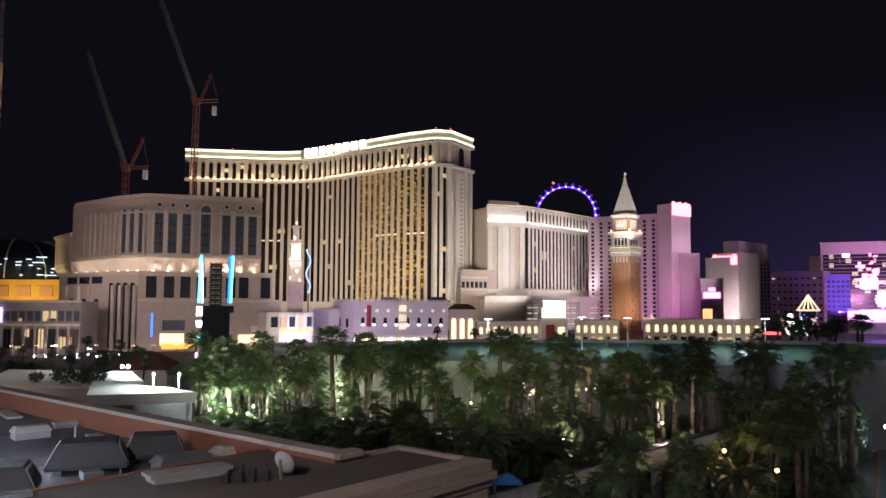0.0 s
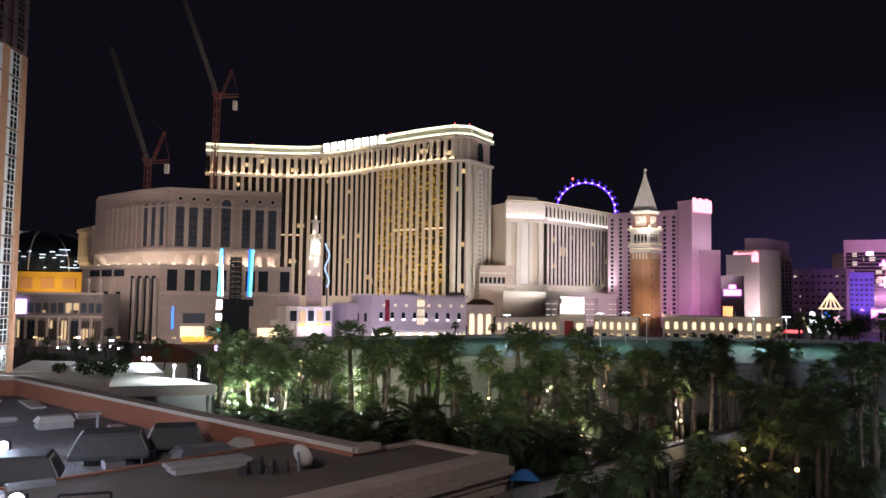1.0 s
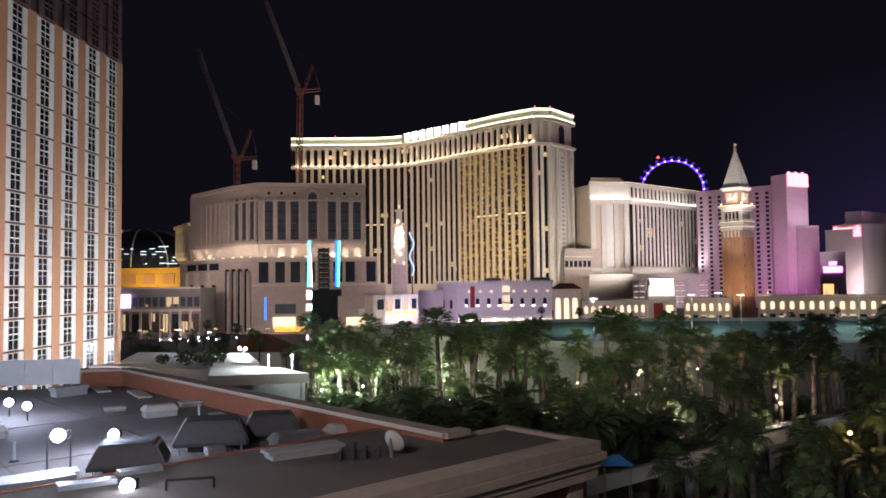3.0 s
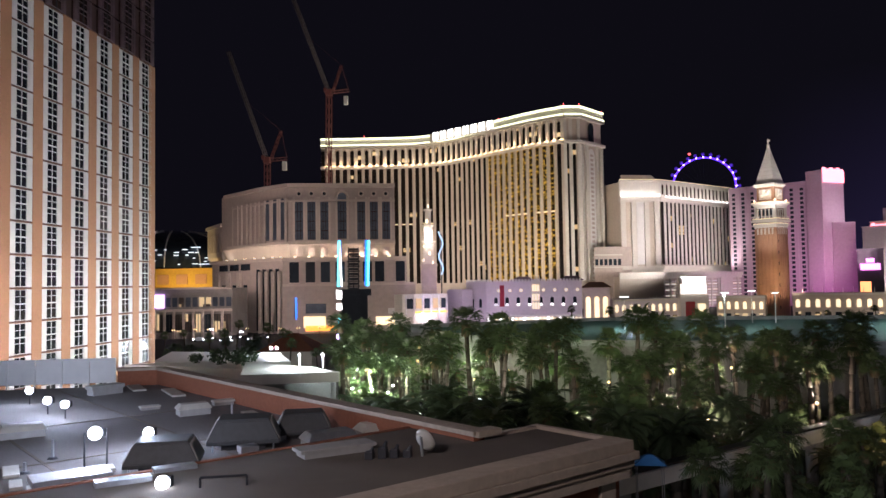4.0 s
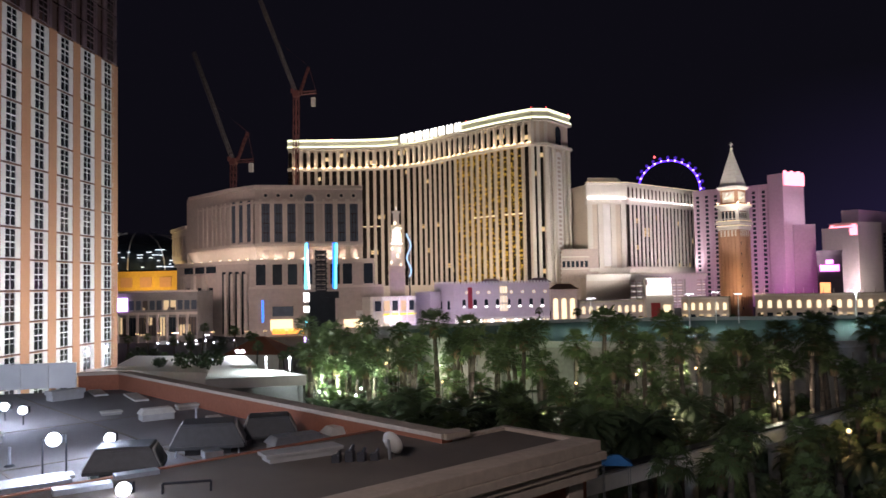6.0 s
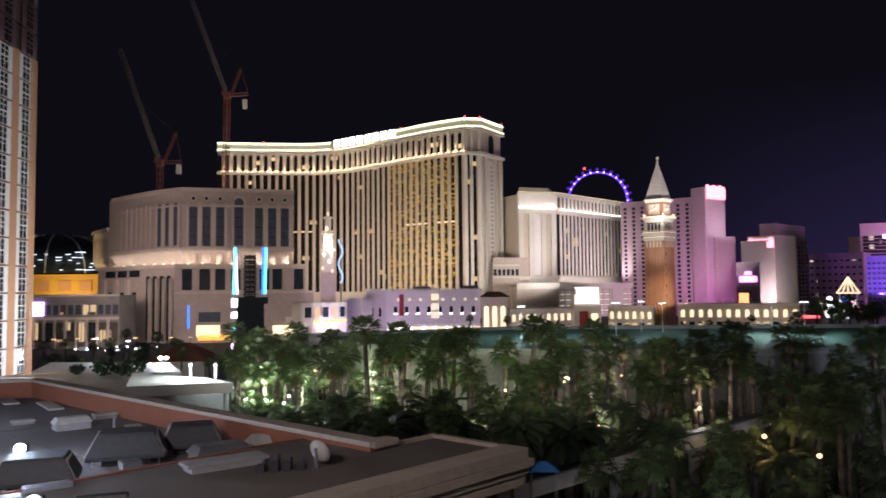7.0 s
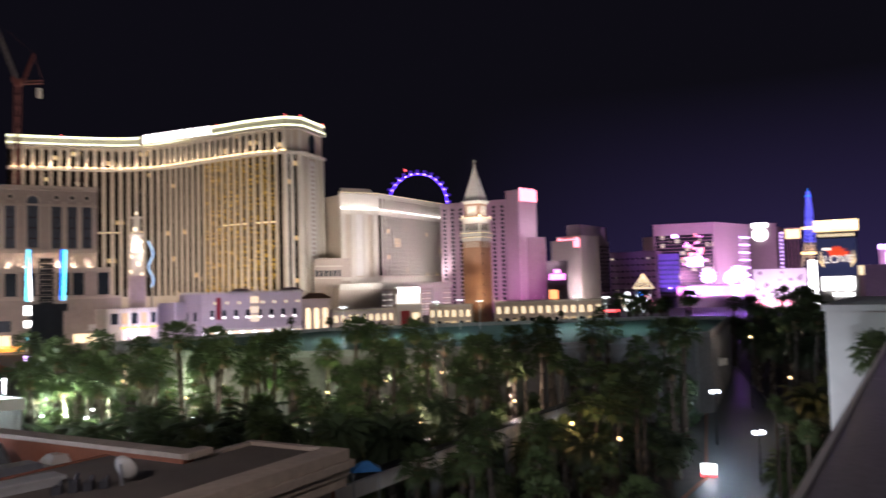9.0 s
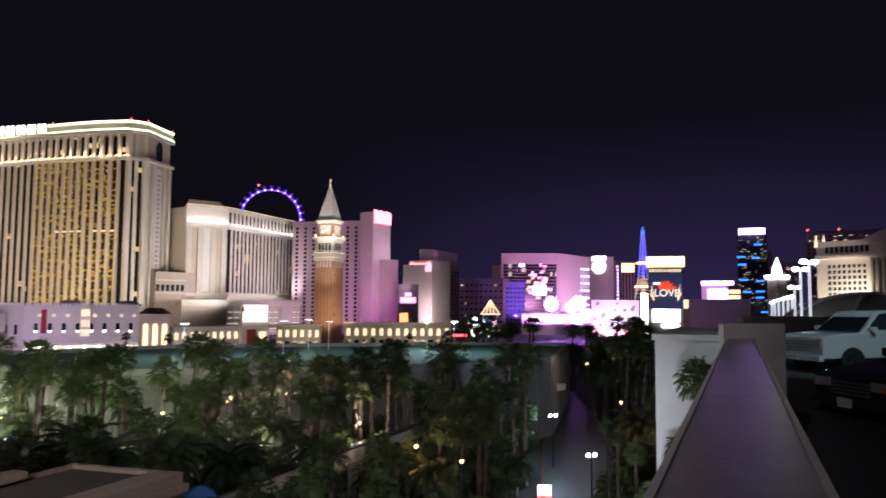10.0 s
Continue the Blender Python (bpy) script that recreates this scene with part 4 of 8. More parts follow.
for c, hgt in (((-12.63, 26.69, 15.00), 0.7), ((-15.41, 20.58, 15.00), 0.55), ((-14.99, 18.87, 15.00), 0.3)):
    vt = thing("vent_pipe", "thin vent pipe standing on the roof", "vent pipe", "vent pipes on the roof", m=Matrix.Translation(c))
    bm = B()
    rod(bm, (0, 0, 0), (0, 0, hgt), 0.04)
    part("pipe", bm, M_STEEL, vt)
    bm = B()
    rod(bm, (0, 0, 0), (0, 0, 0.06), 0.16, 0.1, 10)
    part("flashing", bm, M_DARKMETAL, vt)

# ---------------------------------------------------------------- roofs behind, walls at the garden's edge
lit = thing("lit_canopy", "flat canopy roof washed by a white lamp", "canopy")
bm = B()
prism(bm, [(-26.26, 57.23), (-18.94, 59.75), (-22.21, 62.95), (-30.40, 67.50)], 12.2, 13)
part("roof", bm, M_WHITE, lit)
for px in ((-21.10, 65.72, 12.20), (-23.17, 65.65, 12.20)):
    bm = B()
    box(bm, (px[0] - 0.5, px[1] + 0.6, 6.1), (0.7, 0.7, 12.2))
    part("column", bm, M_GREYWALL, lit)
bm = B()
prism(bm, [(-29.01, 63.81), (-21.62, 65.71), (-24.76, 70.98), (-32.04, 71.79)], 0, 12.2)
part("wall", bm, M_GREYWALL, lit)
for px, watts in (((-23.46, 62.92, 13.00), 900), ((-21.41, 62.97, 13.00), 500)):
    bm = B()
    rod(bm, px, Vector(px) + Vector((0, 0, 1.0)), 0.04, n=6)
    ball(bm, Vector(px) + Vector((0, 0, 1.05)), 0.12, 8)
    solid("post_lamp", bm, M_LIT_LAMPW, "white post lamp on the canopy roof", "lamp", "post lamps on the canopy")
    bulb("post_lamp_light", Vector(px) + Vector((0, -0.4, 1.5)), watts, (0.85, 1, 0.92), 0.2)
for name, pts, z0, z1, mt in (
        ("garden_wall", [(-44.02, 69.49), (-27.18, 65.10), (-30.79, 72.34), (-39.21, 72.24)], 0, 12.5, M_WHITE),
        ("garden_wall", [(-51.11, 86.63), (-33.43, 86.85), (-39.51, 98.52), (-56.19, 100.38)], 0, 11.0, M_WHITE)):
    bm = B()
    prism(bm, pts, z0, z1)
    solid(name, bm, mt, "long white rendered terrace wall", "wall", kind="structure")
hut = thing("garden_pavilion", "small pavilion with a hipped red tile roof", "pavilion")
c = Vector((-61.16, 161.34, 6.00))
bm = B()
box(bm, (c.x, c.y, 3), (11, 9, 6))
part("wall", bm, M_CREAM, hut)
bm = B()
o = [(c.x - 6.5, c.y - 5.5), (c.x + 6.5, c.y - 5.5), (c.x + 6.5, c.y + 5.5), (c.x - 6.5, c.y + 5.5)]
prism(bm, o, 6, 9.5, top=[(c.x + (x - c.x) * 0.12, c.y + (y - c.y) * 0.1) for x, y in o])
part("roof", bm, M_ORANGE2, hut)

# ---------------------------------------------------------------- low deck building, tram beam, street
deckb = thing("deck_building", "low building with a green coated roof deck", "building")
DK = [(-34, 140), (-9, 103), (34, 97), (62, 108), (92, 152), (80, 163), (8, 165), (-12, 153)]
bm = B()
prism(bm, DK, 0, 11.6)
M_DECKWALL = mat("weathered_deck_wall", (0.27, 0.25, 0.23), 0.9, vary=0.25, grain=2, patch=0.2, bump=0.3)
part("wall", bm, M_DECKWALL, deckb)
bm = B()
prism(bm, [(x * 0.985, 130 + (y - 130) * 0.98) for x, y in DK], 11.6, 11.62)
part("deck", bm, M_DECKGREEN, deckb)
for i in range(len(DK)):
    mm, ww = wallframe(DK[i], DK[(i + 1) % len(DK)])
    bm = B()
    box(bm, (ww / 2, -0.15, 11.95), (ww, 0.35, 0.8), mm)
    part("parapet", bm, M_GREYWALL, deckb)
for i in range(1, 4):
    mm, ww = wallframe(DK[i], DK[i + 1])
    for k in range(int(ww / 6)):
        bm = B()
        box(bm, (6 * k + 3, 0.1, 5.5), (0.7, 0.5, 11), mm)
        part("wall_rib", bm, M_DECKWALL, deckb)


def deck_lamp(at, h, watts):
    t = thing("deck_lamp", "white twin lamp post on the roof deck", "lamp post", "lamp posts on the deck", m=Matrix.Translation(at))
    bm = B()
    rod(bm, (0, 0, 0), (0, 0, h), 0.11, 0.07)
    part("pole", bm, M_WHITE, t)
    bm = B()
    box(bm, (0, 0, h + 0.06), (1.5, 0.35, 0.14))
    part("head", bm, M_WHITE, t)
    bm = B()
    box(bm, (0, 0, h - 0.04), (1.3, 0.28, 0.06))
    part("lens", bm, M_LIT_LAMPW, t)
    if watts:
        bulb("deck_lamp_light", Vector(at) + Vector((0, 0, h - 0.4)), watts, (0.8, 1, 0.92), 0.2)


for p, h, wt in (((24.90, 137.27, 11.60), 6.0, 3800), ((32.46, 151.93, 11.60), 6.0, 0), ((8.01, 133.32, 11.60), 5.6, 3800), ((36.63, 152.15, 11.60), 5.6, 0), ((53.79, 142.00, 11.60), 6.0, 3800), ((54.97, 131.01, 11.60), 6.0, 3600)):
    deck_lamp(p, h, wt)

beam = thing("tram_beam", "pale concrete tram guideway on piers", "guideway")
mm, ww = wallframe((-10.0, 38.3), (60, 112))
bm = B()
box(bm, (ww / 2, -0.75, 6.55), (ww, 1.5, 1.05), mm)
part("girder", bm, M_WHITE, beam)
bm = B()
box(bm, (ww / 2, -0.75, 7.15), (ww, 0.9, 0.16), mm)
part("rail", bm, M_DARKMETAL, beam)
for k in range(8):
    bm = B()
    rod(bm, mm @ Vector((6 + 12.5 * k, -0.75, 0)), mm @ Vector((6 + 12.5 * k, -0.75, 6.0)), 0.5, n=12)
    box(bm, (6 + 12.5 * k, -0.75, 5.7), (1.4, 1.5, 0.7), mm)
    part("pier", bm, M_GREYWALL, beam)
# second, curved stretch of the guideway by the street
bm = B()
pts = [Vector((57.16, 109.44, 7.00)), Vector((62.27, 113.86, 7.00)), Vector((70.40, 118.86, 7.00))]
for p, q in zip(pts, pts[1:]):
    m2, w2 = wallframe(p, q)
    box(bm, (w2 / 2, 0, 6.5), (w2 * 1.03, 1.4, 1.1), m2)
spur = thing("tram_spur", "short pale concrete spur of the tram guideway", "guideway")
part("girder", bm, M_WHITE, spur)
bm = B()
box(bm, (pts[0].x, pts[0].y, 3.4), (1.6, 1.6, 6.8))
part("pier", bm, M_WHITE, spur)

bm = B()
road = [(22, 46), (44.5, 70), (72, 118), (108, 190), (230, 420)]
m2 = []
for i, p in enumerate(road):
    q0, q1 = Vector(road[max(i - 1, 0)]), Vector(road[min(i + 1, len(road) - 1)])
    t = (q1 - q0).normalized()
    nrm = Vector((t.y, -t.x)) * 4.6
    m2.append((bm.verts.new((p[0] - nrm.x, p[1] - nrm.y, 0.05)), bm.verts.new((p[0] + nrm.x, p[1] + nrm.y, 0.05))))
for (a, b), (c, d) in zip(m2, m2[1:]):
    bm.faces.new((a, b, d, c))
solid("road", bm, M_ROAD, "wet dark asphalt drive between palms", "road", kind="structure")
for side in (-1, 1):
    bm = B()
    for i in range(len(road) - 1):
        mm2, ww2 = wallframe(road[i], road[i + 1])
        box(bm, (ww2 / 2, side * 4.75, 0.075), (ww2 + 0.3, 0.3, 0.15), mm2)
    solid("kerb", bm, M_ORANGE2 if side < 0 else M_GREYWALL, "low kerb along the drive", "kerb", kind="structure")


def street_lamp(at, h, watts, colour, lens=None, label="white globe street lamp beside the drive"):
    t = thing("street_lamp", label, "street lamp", "street lamps", m=Matrix.Translation(at))
    bm = B()
    rod(bm, (0, 0, 0), (0, 0, h), 0.09, 0.05, 8)
    part("pole", bm, M_DARKMETAL, t)
    for dx in (-0.42, 0.42):
        bm = B()
        ball(bm, (dx, 0, h + 0.1), 0.22, 10)
        g = part("globe", bm, lens or M_LIT_LAMPW, t, smooth=True)
        bm = B()
        rod(bm, (0, 0, h - 0.15), (dx, 0, h - 0.15), 0.03, n=6)
        part("bracket", bm, M_DARKMETAL, t)
    if watts:
        bulb("street_lamp_light", Vector(at) + Vector((0, 0, h + 0.6)), watts, colour, 0.3)


street_lamp((*(50.05, 86.71), 0), 6.4, 1300, (0.65, 0.85, 1))
street_lamp((*(44.74, 69.65), 0), 4.8, 1000, (0.9, 0.95, 1))
bm = B()
box(bm, (0, 0, 0.84), (1.4, 0.25, 1.0))
lit_sign = thing("lit_sign", "white glowing monument sign beside the drive", "sign", m=Matrix.Translation((*(41.20, 73.27), 0)) @ pose(0, 0, 0, 0, 0, -30))
part("panel", bm, M_LIT_WHITE, lit_sign)
bm = B()
box(bm, (0, 0, 0.17), (1.5, 0.4, 0.30))
part("base", bm, M_LIT_RED, lit_sign, "red lit base")
bulb("sign_light", Vector((*(41.20, 73.27), 1.2)) + Vector((-0.6, -1.0, 0)), 60, (0.8, 0.92, 1), 0.3)

# ---------------------------------------------------------------- garage deck, parapet and parked vehicles
GA, GB = Vector((0.682, 0.731, 0)), Vector((0.731, -0.682, 0))
GM = Matrix(((0.682, 0.731, 0, 0), (0.731, -0.682, 0, 0), (0, 0, 1, 0), (0, 0, 0, 1)))
M_CAP = mat("painted_parapet_cap", (0.36, 0.33, 0.34), 0.27, vary=0.12, grain=40, patch=1.5, bump=0.015)
M_DECK = mat("parking_deck", (0.06, 0.06, 0.06), 0.8, vary=0.25, grain=6, patch=0.3, bump=0.4)
bm = B()
prism(bm, [(-18, 0.2), (48, 0.2), (48, 60), (-18, 60)], 17.6, 18.2, GM)
solid("parking_deck", bm, M_DECK, "dark asphalt top deck of a parking garage", "parking deck", kind="structure")
par = thing("parapet_wall", "grey painted concrete parapet of the garage", "parapet")
bm = B()
box(bm, (-4.0, -0.112, 18.55), (28, 0.28, 1.95), GM)
part("wall", bm, M_GREYWALL, par)
for u0, u1 in ((-18, -11.1), (-11.1, -6.27), (-6.27, -1.43), (-1.43, 3.4), (3.4, 8.24), (8.24, 10.03)):
    bm = B()
    box(bm, ((u0 + u1) / 2, -0.112, 19.56), (u1 - u0 - 0.008, 0.286, 0.08), GM)
    part("cap", bm, M_CAP, par, "glossy grey parapet cap", bevel=0.006)
# white strips put the light caught by the cap's edges into colour
for v in (-0.262, 0.038):
    bm = B()
    box(bm, (-4.0, v, 19.561), (28, 0.016, 0.09), GM)
    part("lit_edge_strip", bm, M_WHITE, par, "pale strip painting the light on the cap's edge")
bm = B()
box(bm, (10.4, 0.045, 18.7), (0.75, 0.67, 2.16), GM)
part("pier", bm, M_GREYWALL, par, bevel=0.02)
bm = B()
box(bm, (10.5, -0.325, 18.4), (0.9, 0.06, 2.72), GM)
part("pier_side", bm, M_WHITE, par)
bm = B()
box(bm, (30, 0.2, 18.5), (36, 0.3, 1.9), GM)
part("wall", bm, M_GREYWALL, par)
bm = B()
box(bm, (48, 30, 18.6), (0.3, 60, 2.1), GM)
part("end_wall", bm, M_GREYWALL, par)
bm = B()
prism(bm, [(-18, 0.0), (48, 0.0), (48, 60), (-18, 60)], 0, 17.6, GM)
solid("garage_body", bm, M_GREYWALL, "concrete body of the parking garage", "garage", kind="structure")
for n_ in range(5):
    bm = B()
    box(bm, (13.5 + 0.1 * n_, 4 + 2.9 * n_ + 3, 18.206), (0.12, 5.2, 0.012), GM @ pose(3.0 * n_, -2.6 * n_, 0))
    solid("bay_line", bm, M_WHITE, "worn white parking bay line", "road marking", "bay lines", kind="structure")
stair = thing("stair_tower", "plain white stair tower of the garage", "stair tower")
bm = B()
box(bm, (34, -1.55, 9.45), (12, 2.7, 18.9), GM)
part("wall", bm, M_WHITE, stair)
bm = B()
box(bm, (34, -1.55, 19.0), (12.2, 2.9, 0.2), GM)
part("coping", bm, M_WHITE, stair)


def vehicle(name, label, body, glass, wheels, width, paint, m, rim):
    """A car from its side outline (x from the nose, z up) with glass house, lamps and wheels."""
    t = thing(name, label, "car", m=m)

    def slab(outline, w0, w1=None):
        b = B()
        a = [b.verts.new((x, -w0 / 2, z)) for x, z in outline]
        c_ = [b.verts.new((x, w0 / 2, z)) for x, z in outline]
        k = len(outline)
        fs = [b.faces.new(a), b.faces.new(list(reversed(c_)))] + [b.faces.new((a[i], c_[i], c_[(i + 1) % k], a[(i + 1) % k])) for i in range(k)]
        bmesh.ops.recalc_face_normals(b, faces=fs)
        if w1:
            top = max(z for _, z in outline)
            low_ = min(z for _, z in outline)
            for v in b.verts:
                f = (v.co.z - low_) / (top - low_)
                v.co.y *= 1 + (w1 / w0 - 1) * f
        return b
    part("body", slab(body, width), paint, t, bevel=0.05)
    cabin = part("cabin", slab(glass, width * 0.94, width * 0.74), paint, t, bevel=0.05)
    xs, zs = [p[0] for p in glass], [p[1] for p in glass]
    cx, cz = sum(xs) / len(xs), sum(zs) / len(zs)
    inner = [(cx + (x - cx) * 0.86, cz + (z - cz) * 0.74) for x, z in glass]
    part("side_glass", slab(inner, width * 0.95, width * 0.80), M_DARKGLASS, cabin, "dark side windows")
    front = sorted(glass, key=lambda p: p[0])[:2]
    (x0, z0), (x1, z1) = sorted(front, key=lambda p: p[1])
    b = B()
    q = [(x0 - 0.03, -width * 0.42, z0 + 0.05), (x0 - 0.03, width * 0.42, z0 + 0.05), (x1 - 0.04, width * 0.34, z1 - 0.06), (x1 - 0.04, -width * 0.34, z1 - 0.06)]
    f = b.faces.new([b.verts.new(p) for p in q])
    bmesh.ops.solidify(b, geom=[f], thickness=0.03)
    part("windscreen", b, M_DARKGLASS, cabin, "dark windscreen")
    for wx, r in wheels:
        for sy in (-1, 1):
            b = B()
            rod(b, (wx, sy * (width / 2 - 0.24), r), (wx, sy * (width / 2 + 0.02), r), r, n=20)
            wh = part("wheel", b, M_TYRE, t, bevel=0.03)
            b = B()
            rod(b, (wx, sy * (width / 2 - 0.02), r), (wx, sy * (width / 2 + 0.03), r), r * 0.52, n=14)
            for k in range(5):
                an = k * 1.2566
                rod(b, (wx, sy * (width / 2 + 0.03), r), (wx + 0.5 * r * math.cos(an), sy * (width / 2 + 0.035), r + 0.5 * r * math.sin(an)), 0.03, n=5)
            part("rim", b, rim, wh)
    zf = body[1][1]
    for sy in (-1, 1):
        b = B()
        box(b, (0.12, sy * width * 0.37, zf * 0.86), (0.3, width * 0.22, zf * 0.22))
        hl = part("headlight", b, M_LENS, t, "clear headlight", bevel=0.03)
        b = B()
        box(b, (-0.02, sy * width * 0.45, zf * 0.80), (0.06, 0.06, 0.07))
        part("indicator", b, M_AMBER, hl)
    b = B()
    for k in range(4):
        box(b, (-0.01, 0, zf * (0.62 + 0.09 * k)), (0.06, width * 0.48, 0.035))
    part("grille", b, M_STEEL, t, "metal grille bars")
    b = B()
    box(b, (-0.03, 0, zf * 0.42), (0.16, width * 0.98, zf * 0.16))
    part("bumper", b, paint, t, bevel=0.04)
    b = B()
    box(b, (-0.12, 0, zf * 0.42), (0.02, 0.32, 0.15))
    part("number_plate", b, M_WHITE, t, "pale blank plate")
    for sy in (-1, 1):
        b = B()
        box(b, (glass[0][0] + 0.25, sy * (width / 2 + 0.08), glass[0][1] + 0.12), (0.12, 0.2, 0.15))
        part("mirror", b, paint, t, bevel=0.02)
        b = B()
        box(b, ((glass[0][0] + glass[-1][0]) / 2, sy * (width / 2 + 0.005), glass[0][1] - 0.1), (0.2, 0.03, 0.035))
        part("door_handle", b, M_STEEL, t)
    return t


M_TYRE = mat("tyre_rubber", (0.02, 0.02, 0.02), 0.85, vary=0.1)
M_LENS = mat("headlamp_lens", (0.55, 0.56, 0.58), 0.08, 0.3, vary=0.1, bump=0)
M_AMBER = mat("amber_lens", (0.7, 0.25, 0.05), 0.2, vary=0.05, bump=0)
M_TRUCK = mat("white_car_paint", (0.68, 0.70, 0.70), 0.22, vary=0.04, grain=1, patch=0.3, bump=0)
M_CARDARK = mat("dark_car_paint", (0.05, 0.05, 0.055), 0.18, 0.3, vary=0.06, grain=1, patch=0.3, bump=0)
GTURN = math.degrees(math.atan2(GB.y, GB.x))
vehicle("pickup_truck", "white pickup truck parked nose to the parapet",
        [(0.0, 0.45), (0.0, 1.08), (0.25, 1.16), (1.45, 1.24), (3.7, 1.24), (5.7, 1.24), (5.75, 0.5)],
        [(1.40, 1.22), (2.05, 1.88), (2.5, 1.94), (3.75, 1.90), (4.0, 1.22)],
        [(1.0, 0.40), (4.5, 0.40)], 1.98, M_TRUCK, Matrix.Translation((17.9, 17.1, 18.2)) @ pose(0, 0, 0, 0, 0, GTURN + 36) @ Matrix.Diagonal((1, 1, 0.92, 1)), M_DARKMETAL)
vehicle("sedan", "dark sedan parked nose to the parapet",
        [(0.0, 0.30), (0.0, 0.66), (0.3, 0.76), (1.35, 0.92), (3.9, 0.98), (4.6, 0.92), (4.65, 0.35)],
        [(1.25, 0.90), (2.0, 1.36), (2.6, 1.44), (3.3, 1.40), (4.15, 0.95)],
        [(0.9, 0.33), (3.7, 0.33)], 1.82, M_CARDARK, Matrix.Translation((10.75, 9.3, 18.2)) @ pose(0, 0, 0, 0, 0, GTURN + 30), M_DARKMETAL)
spot("deck_flood", (16.0, 8.5, 26), (19.6, 16.6, 19), 900, (0.68, 1, 0.98), 44, 0.3)

# ---------------------------------------------------------------- palms and shrubs
M_FROND = mat("fan_palm_leaf", (0.085, 0.120, 0.042), 0.55, vary=0.35, grain=2, patch=0.4, bump=0, random_tone=0.35)
M_FROND2 = mat("feather_palm_leaf", (0.055, 0.075, 0.036), 0.55, vary=0.35, grain=2, patch=0.4, bump=0, random_tone=0.3)
M_DEADLEAF = mat("dry_palm_leaf", (0.16, 0.115, 0.06), 0.9, vary=0.3, grain=3, patch=0.5, bump=0)
M_TRUNK = mat("palm_trunk", (0.10, 0.08, 0.06), 0.95, vary=0.35, grain=8, patch=0.8, bump=0.6)
M_SHRUB = mat("shrub_leaf", (0.055, 0.095, 0.035), 0.5, vary=0.4, grain=3, patch=0.5, bump=0, random_tone=0.4)
rng = random.Random(5)


def quadstrip(bm, pts, widths, side):
    """A leaf blade along points, with its widths along side."""
    rows = [(bm.verts.new(p - side * w_), bm.verts.new(p + side * w_)) for p, w_ in zip(pts, widths)]
    for (a, b), (c, d) in zip(rows, rows[1:]):
        bm.faces.new((a, b, d, c))


def trunk_mesh(h, r, lean):
    bm = B()
    prev = Vector((0, 0, -0.3))
    for k in range(1, 9):
        f = k / 8
        p = Vector((lean * f * f, lean * 0.4 * f * f, h * f))
        rod(bm, prev, p + Vector((0, 0, 0.04)), r * (1.25 - 0.45 * f + (0.25 if k == 1 else 0)), r * (1.12 - 0.45 * f), 9)
        prev = p
    return mesh("trunk", bm, M_TRUNK, smooth=True), prev


def fan_crown(top, leaves, size):
    bm = B()
    for i in range(leaves):
        a = i * 2.399 + rng.uniform(-0.3, 0.3)
        el = math.asin(max(-0.75, min(0.98, 1.0 - 1.65 * (i + 0.5) / leaves + rng.uniform(-0.1, 0.1))))
        d = Vector((math.cos(a) * math.cos(el), math.sin(a) * math.cos(el), math.sin(el)))
        s = d.cross(Vector((0, 0, 1))).normalized()
        u = s.cross(d)
        stem = size * rng.uniform(0.42, 0.62)
        base = top + d * stem + Vector((0, 0, -0.10 * stem))
        quadstrip(bm, [top, base], [0.03, 0.025], s)
        reach = size * rng.uniform(0.48, 0.68)
        for k in range(13):
            b = math.radians(-84 + 14 * k)
            r1 = (d * math.cos(b) + s * math.sin(b)).normalized()
            ln = reach * (0.72 + 0.28 * math.cos(b)) * rng.uniform(0.85, 1.1)
            droop = Vector((0, 0, -ln * rng.uniform(0.15, 0.5)))
            w_ = ln * 0.068
            n_ = (s * math.cos(b) - d * math.sin(b)).normalized() + u * 0.25
            quadstrip(bm, [base, base + r1 * ln * 0.55 + u * 0.03, base + r1 * ln + droop], [w_ * 0.5, w_, 0.012], n_.normalized())
    return mesh("crown", bm, M_FROND)


def skirt(top, size, count):
    bm = B()
    for i in range(count):
        a = i * 2.399
        d = Vector((math.cos(a), math.sin(a), 0))
        s = Vector((-d.y, d.x, 0))
        z = -rng.uniform(0.1, 0.5) * size
        p0 = top + Vector((0, 0, z * 0.5))
        p1 = p0 + d * size * 0.32 + Vector((0, 0, -0.25 * size))
        p2 = p0 + d * size * 0.30 + Vector((0, 0, -rng.uniform(0.6, 1.0) * size))
        quadstrip(bm, [p0, p1, p2], [0.05, 0.20 * size * 0.6, 0.06], s)
        quadstrip(bm, [p0, p1 * 0.98 + p0 * 0.02, p2 + s * 0.2 * size], [0.03, 0.12 * size * 0.6, 0.03], s)
    return mesh("dead_fronds", bm, M_DEADLEAF)


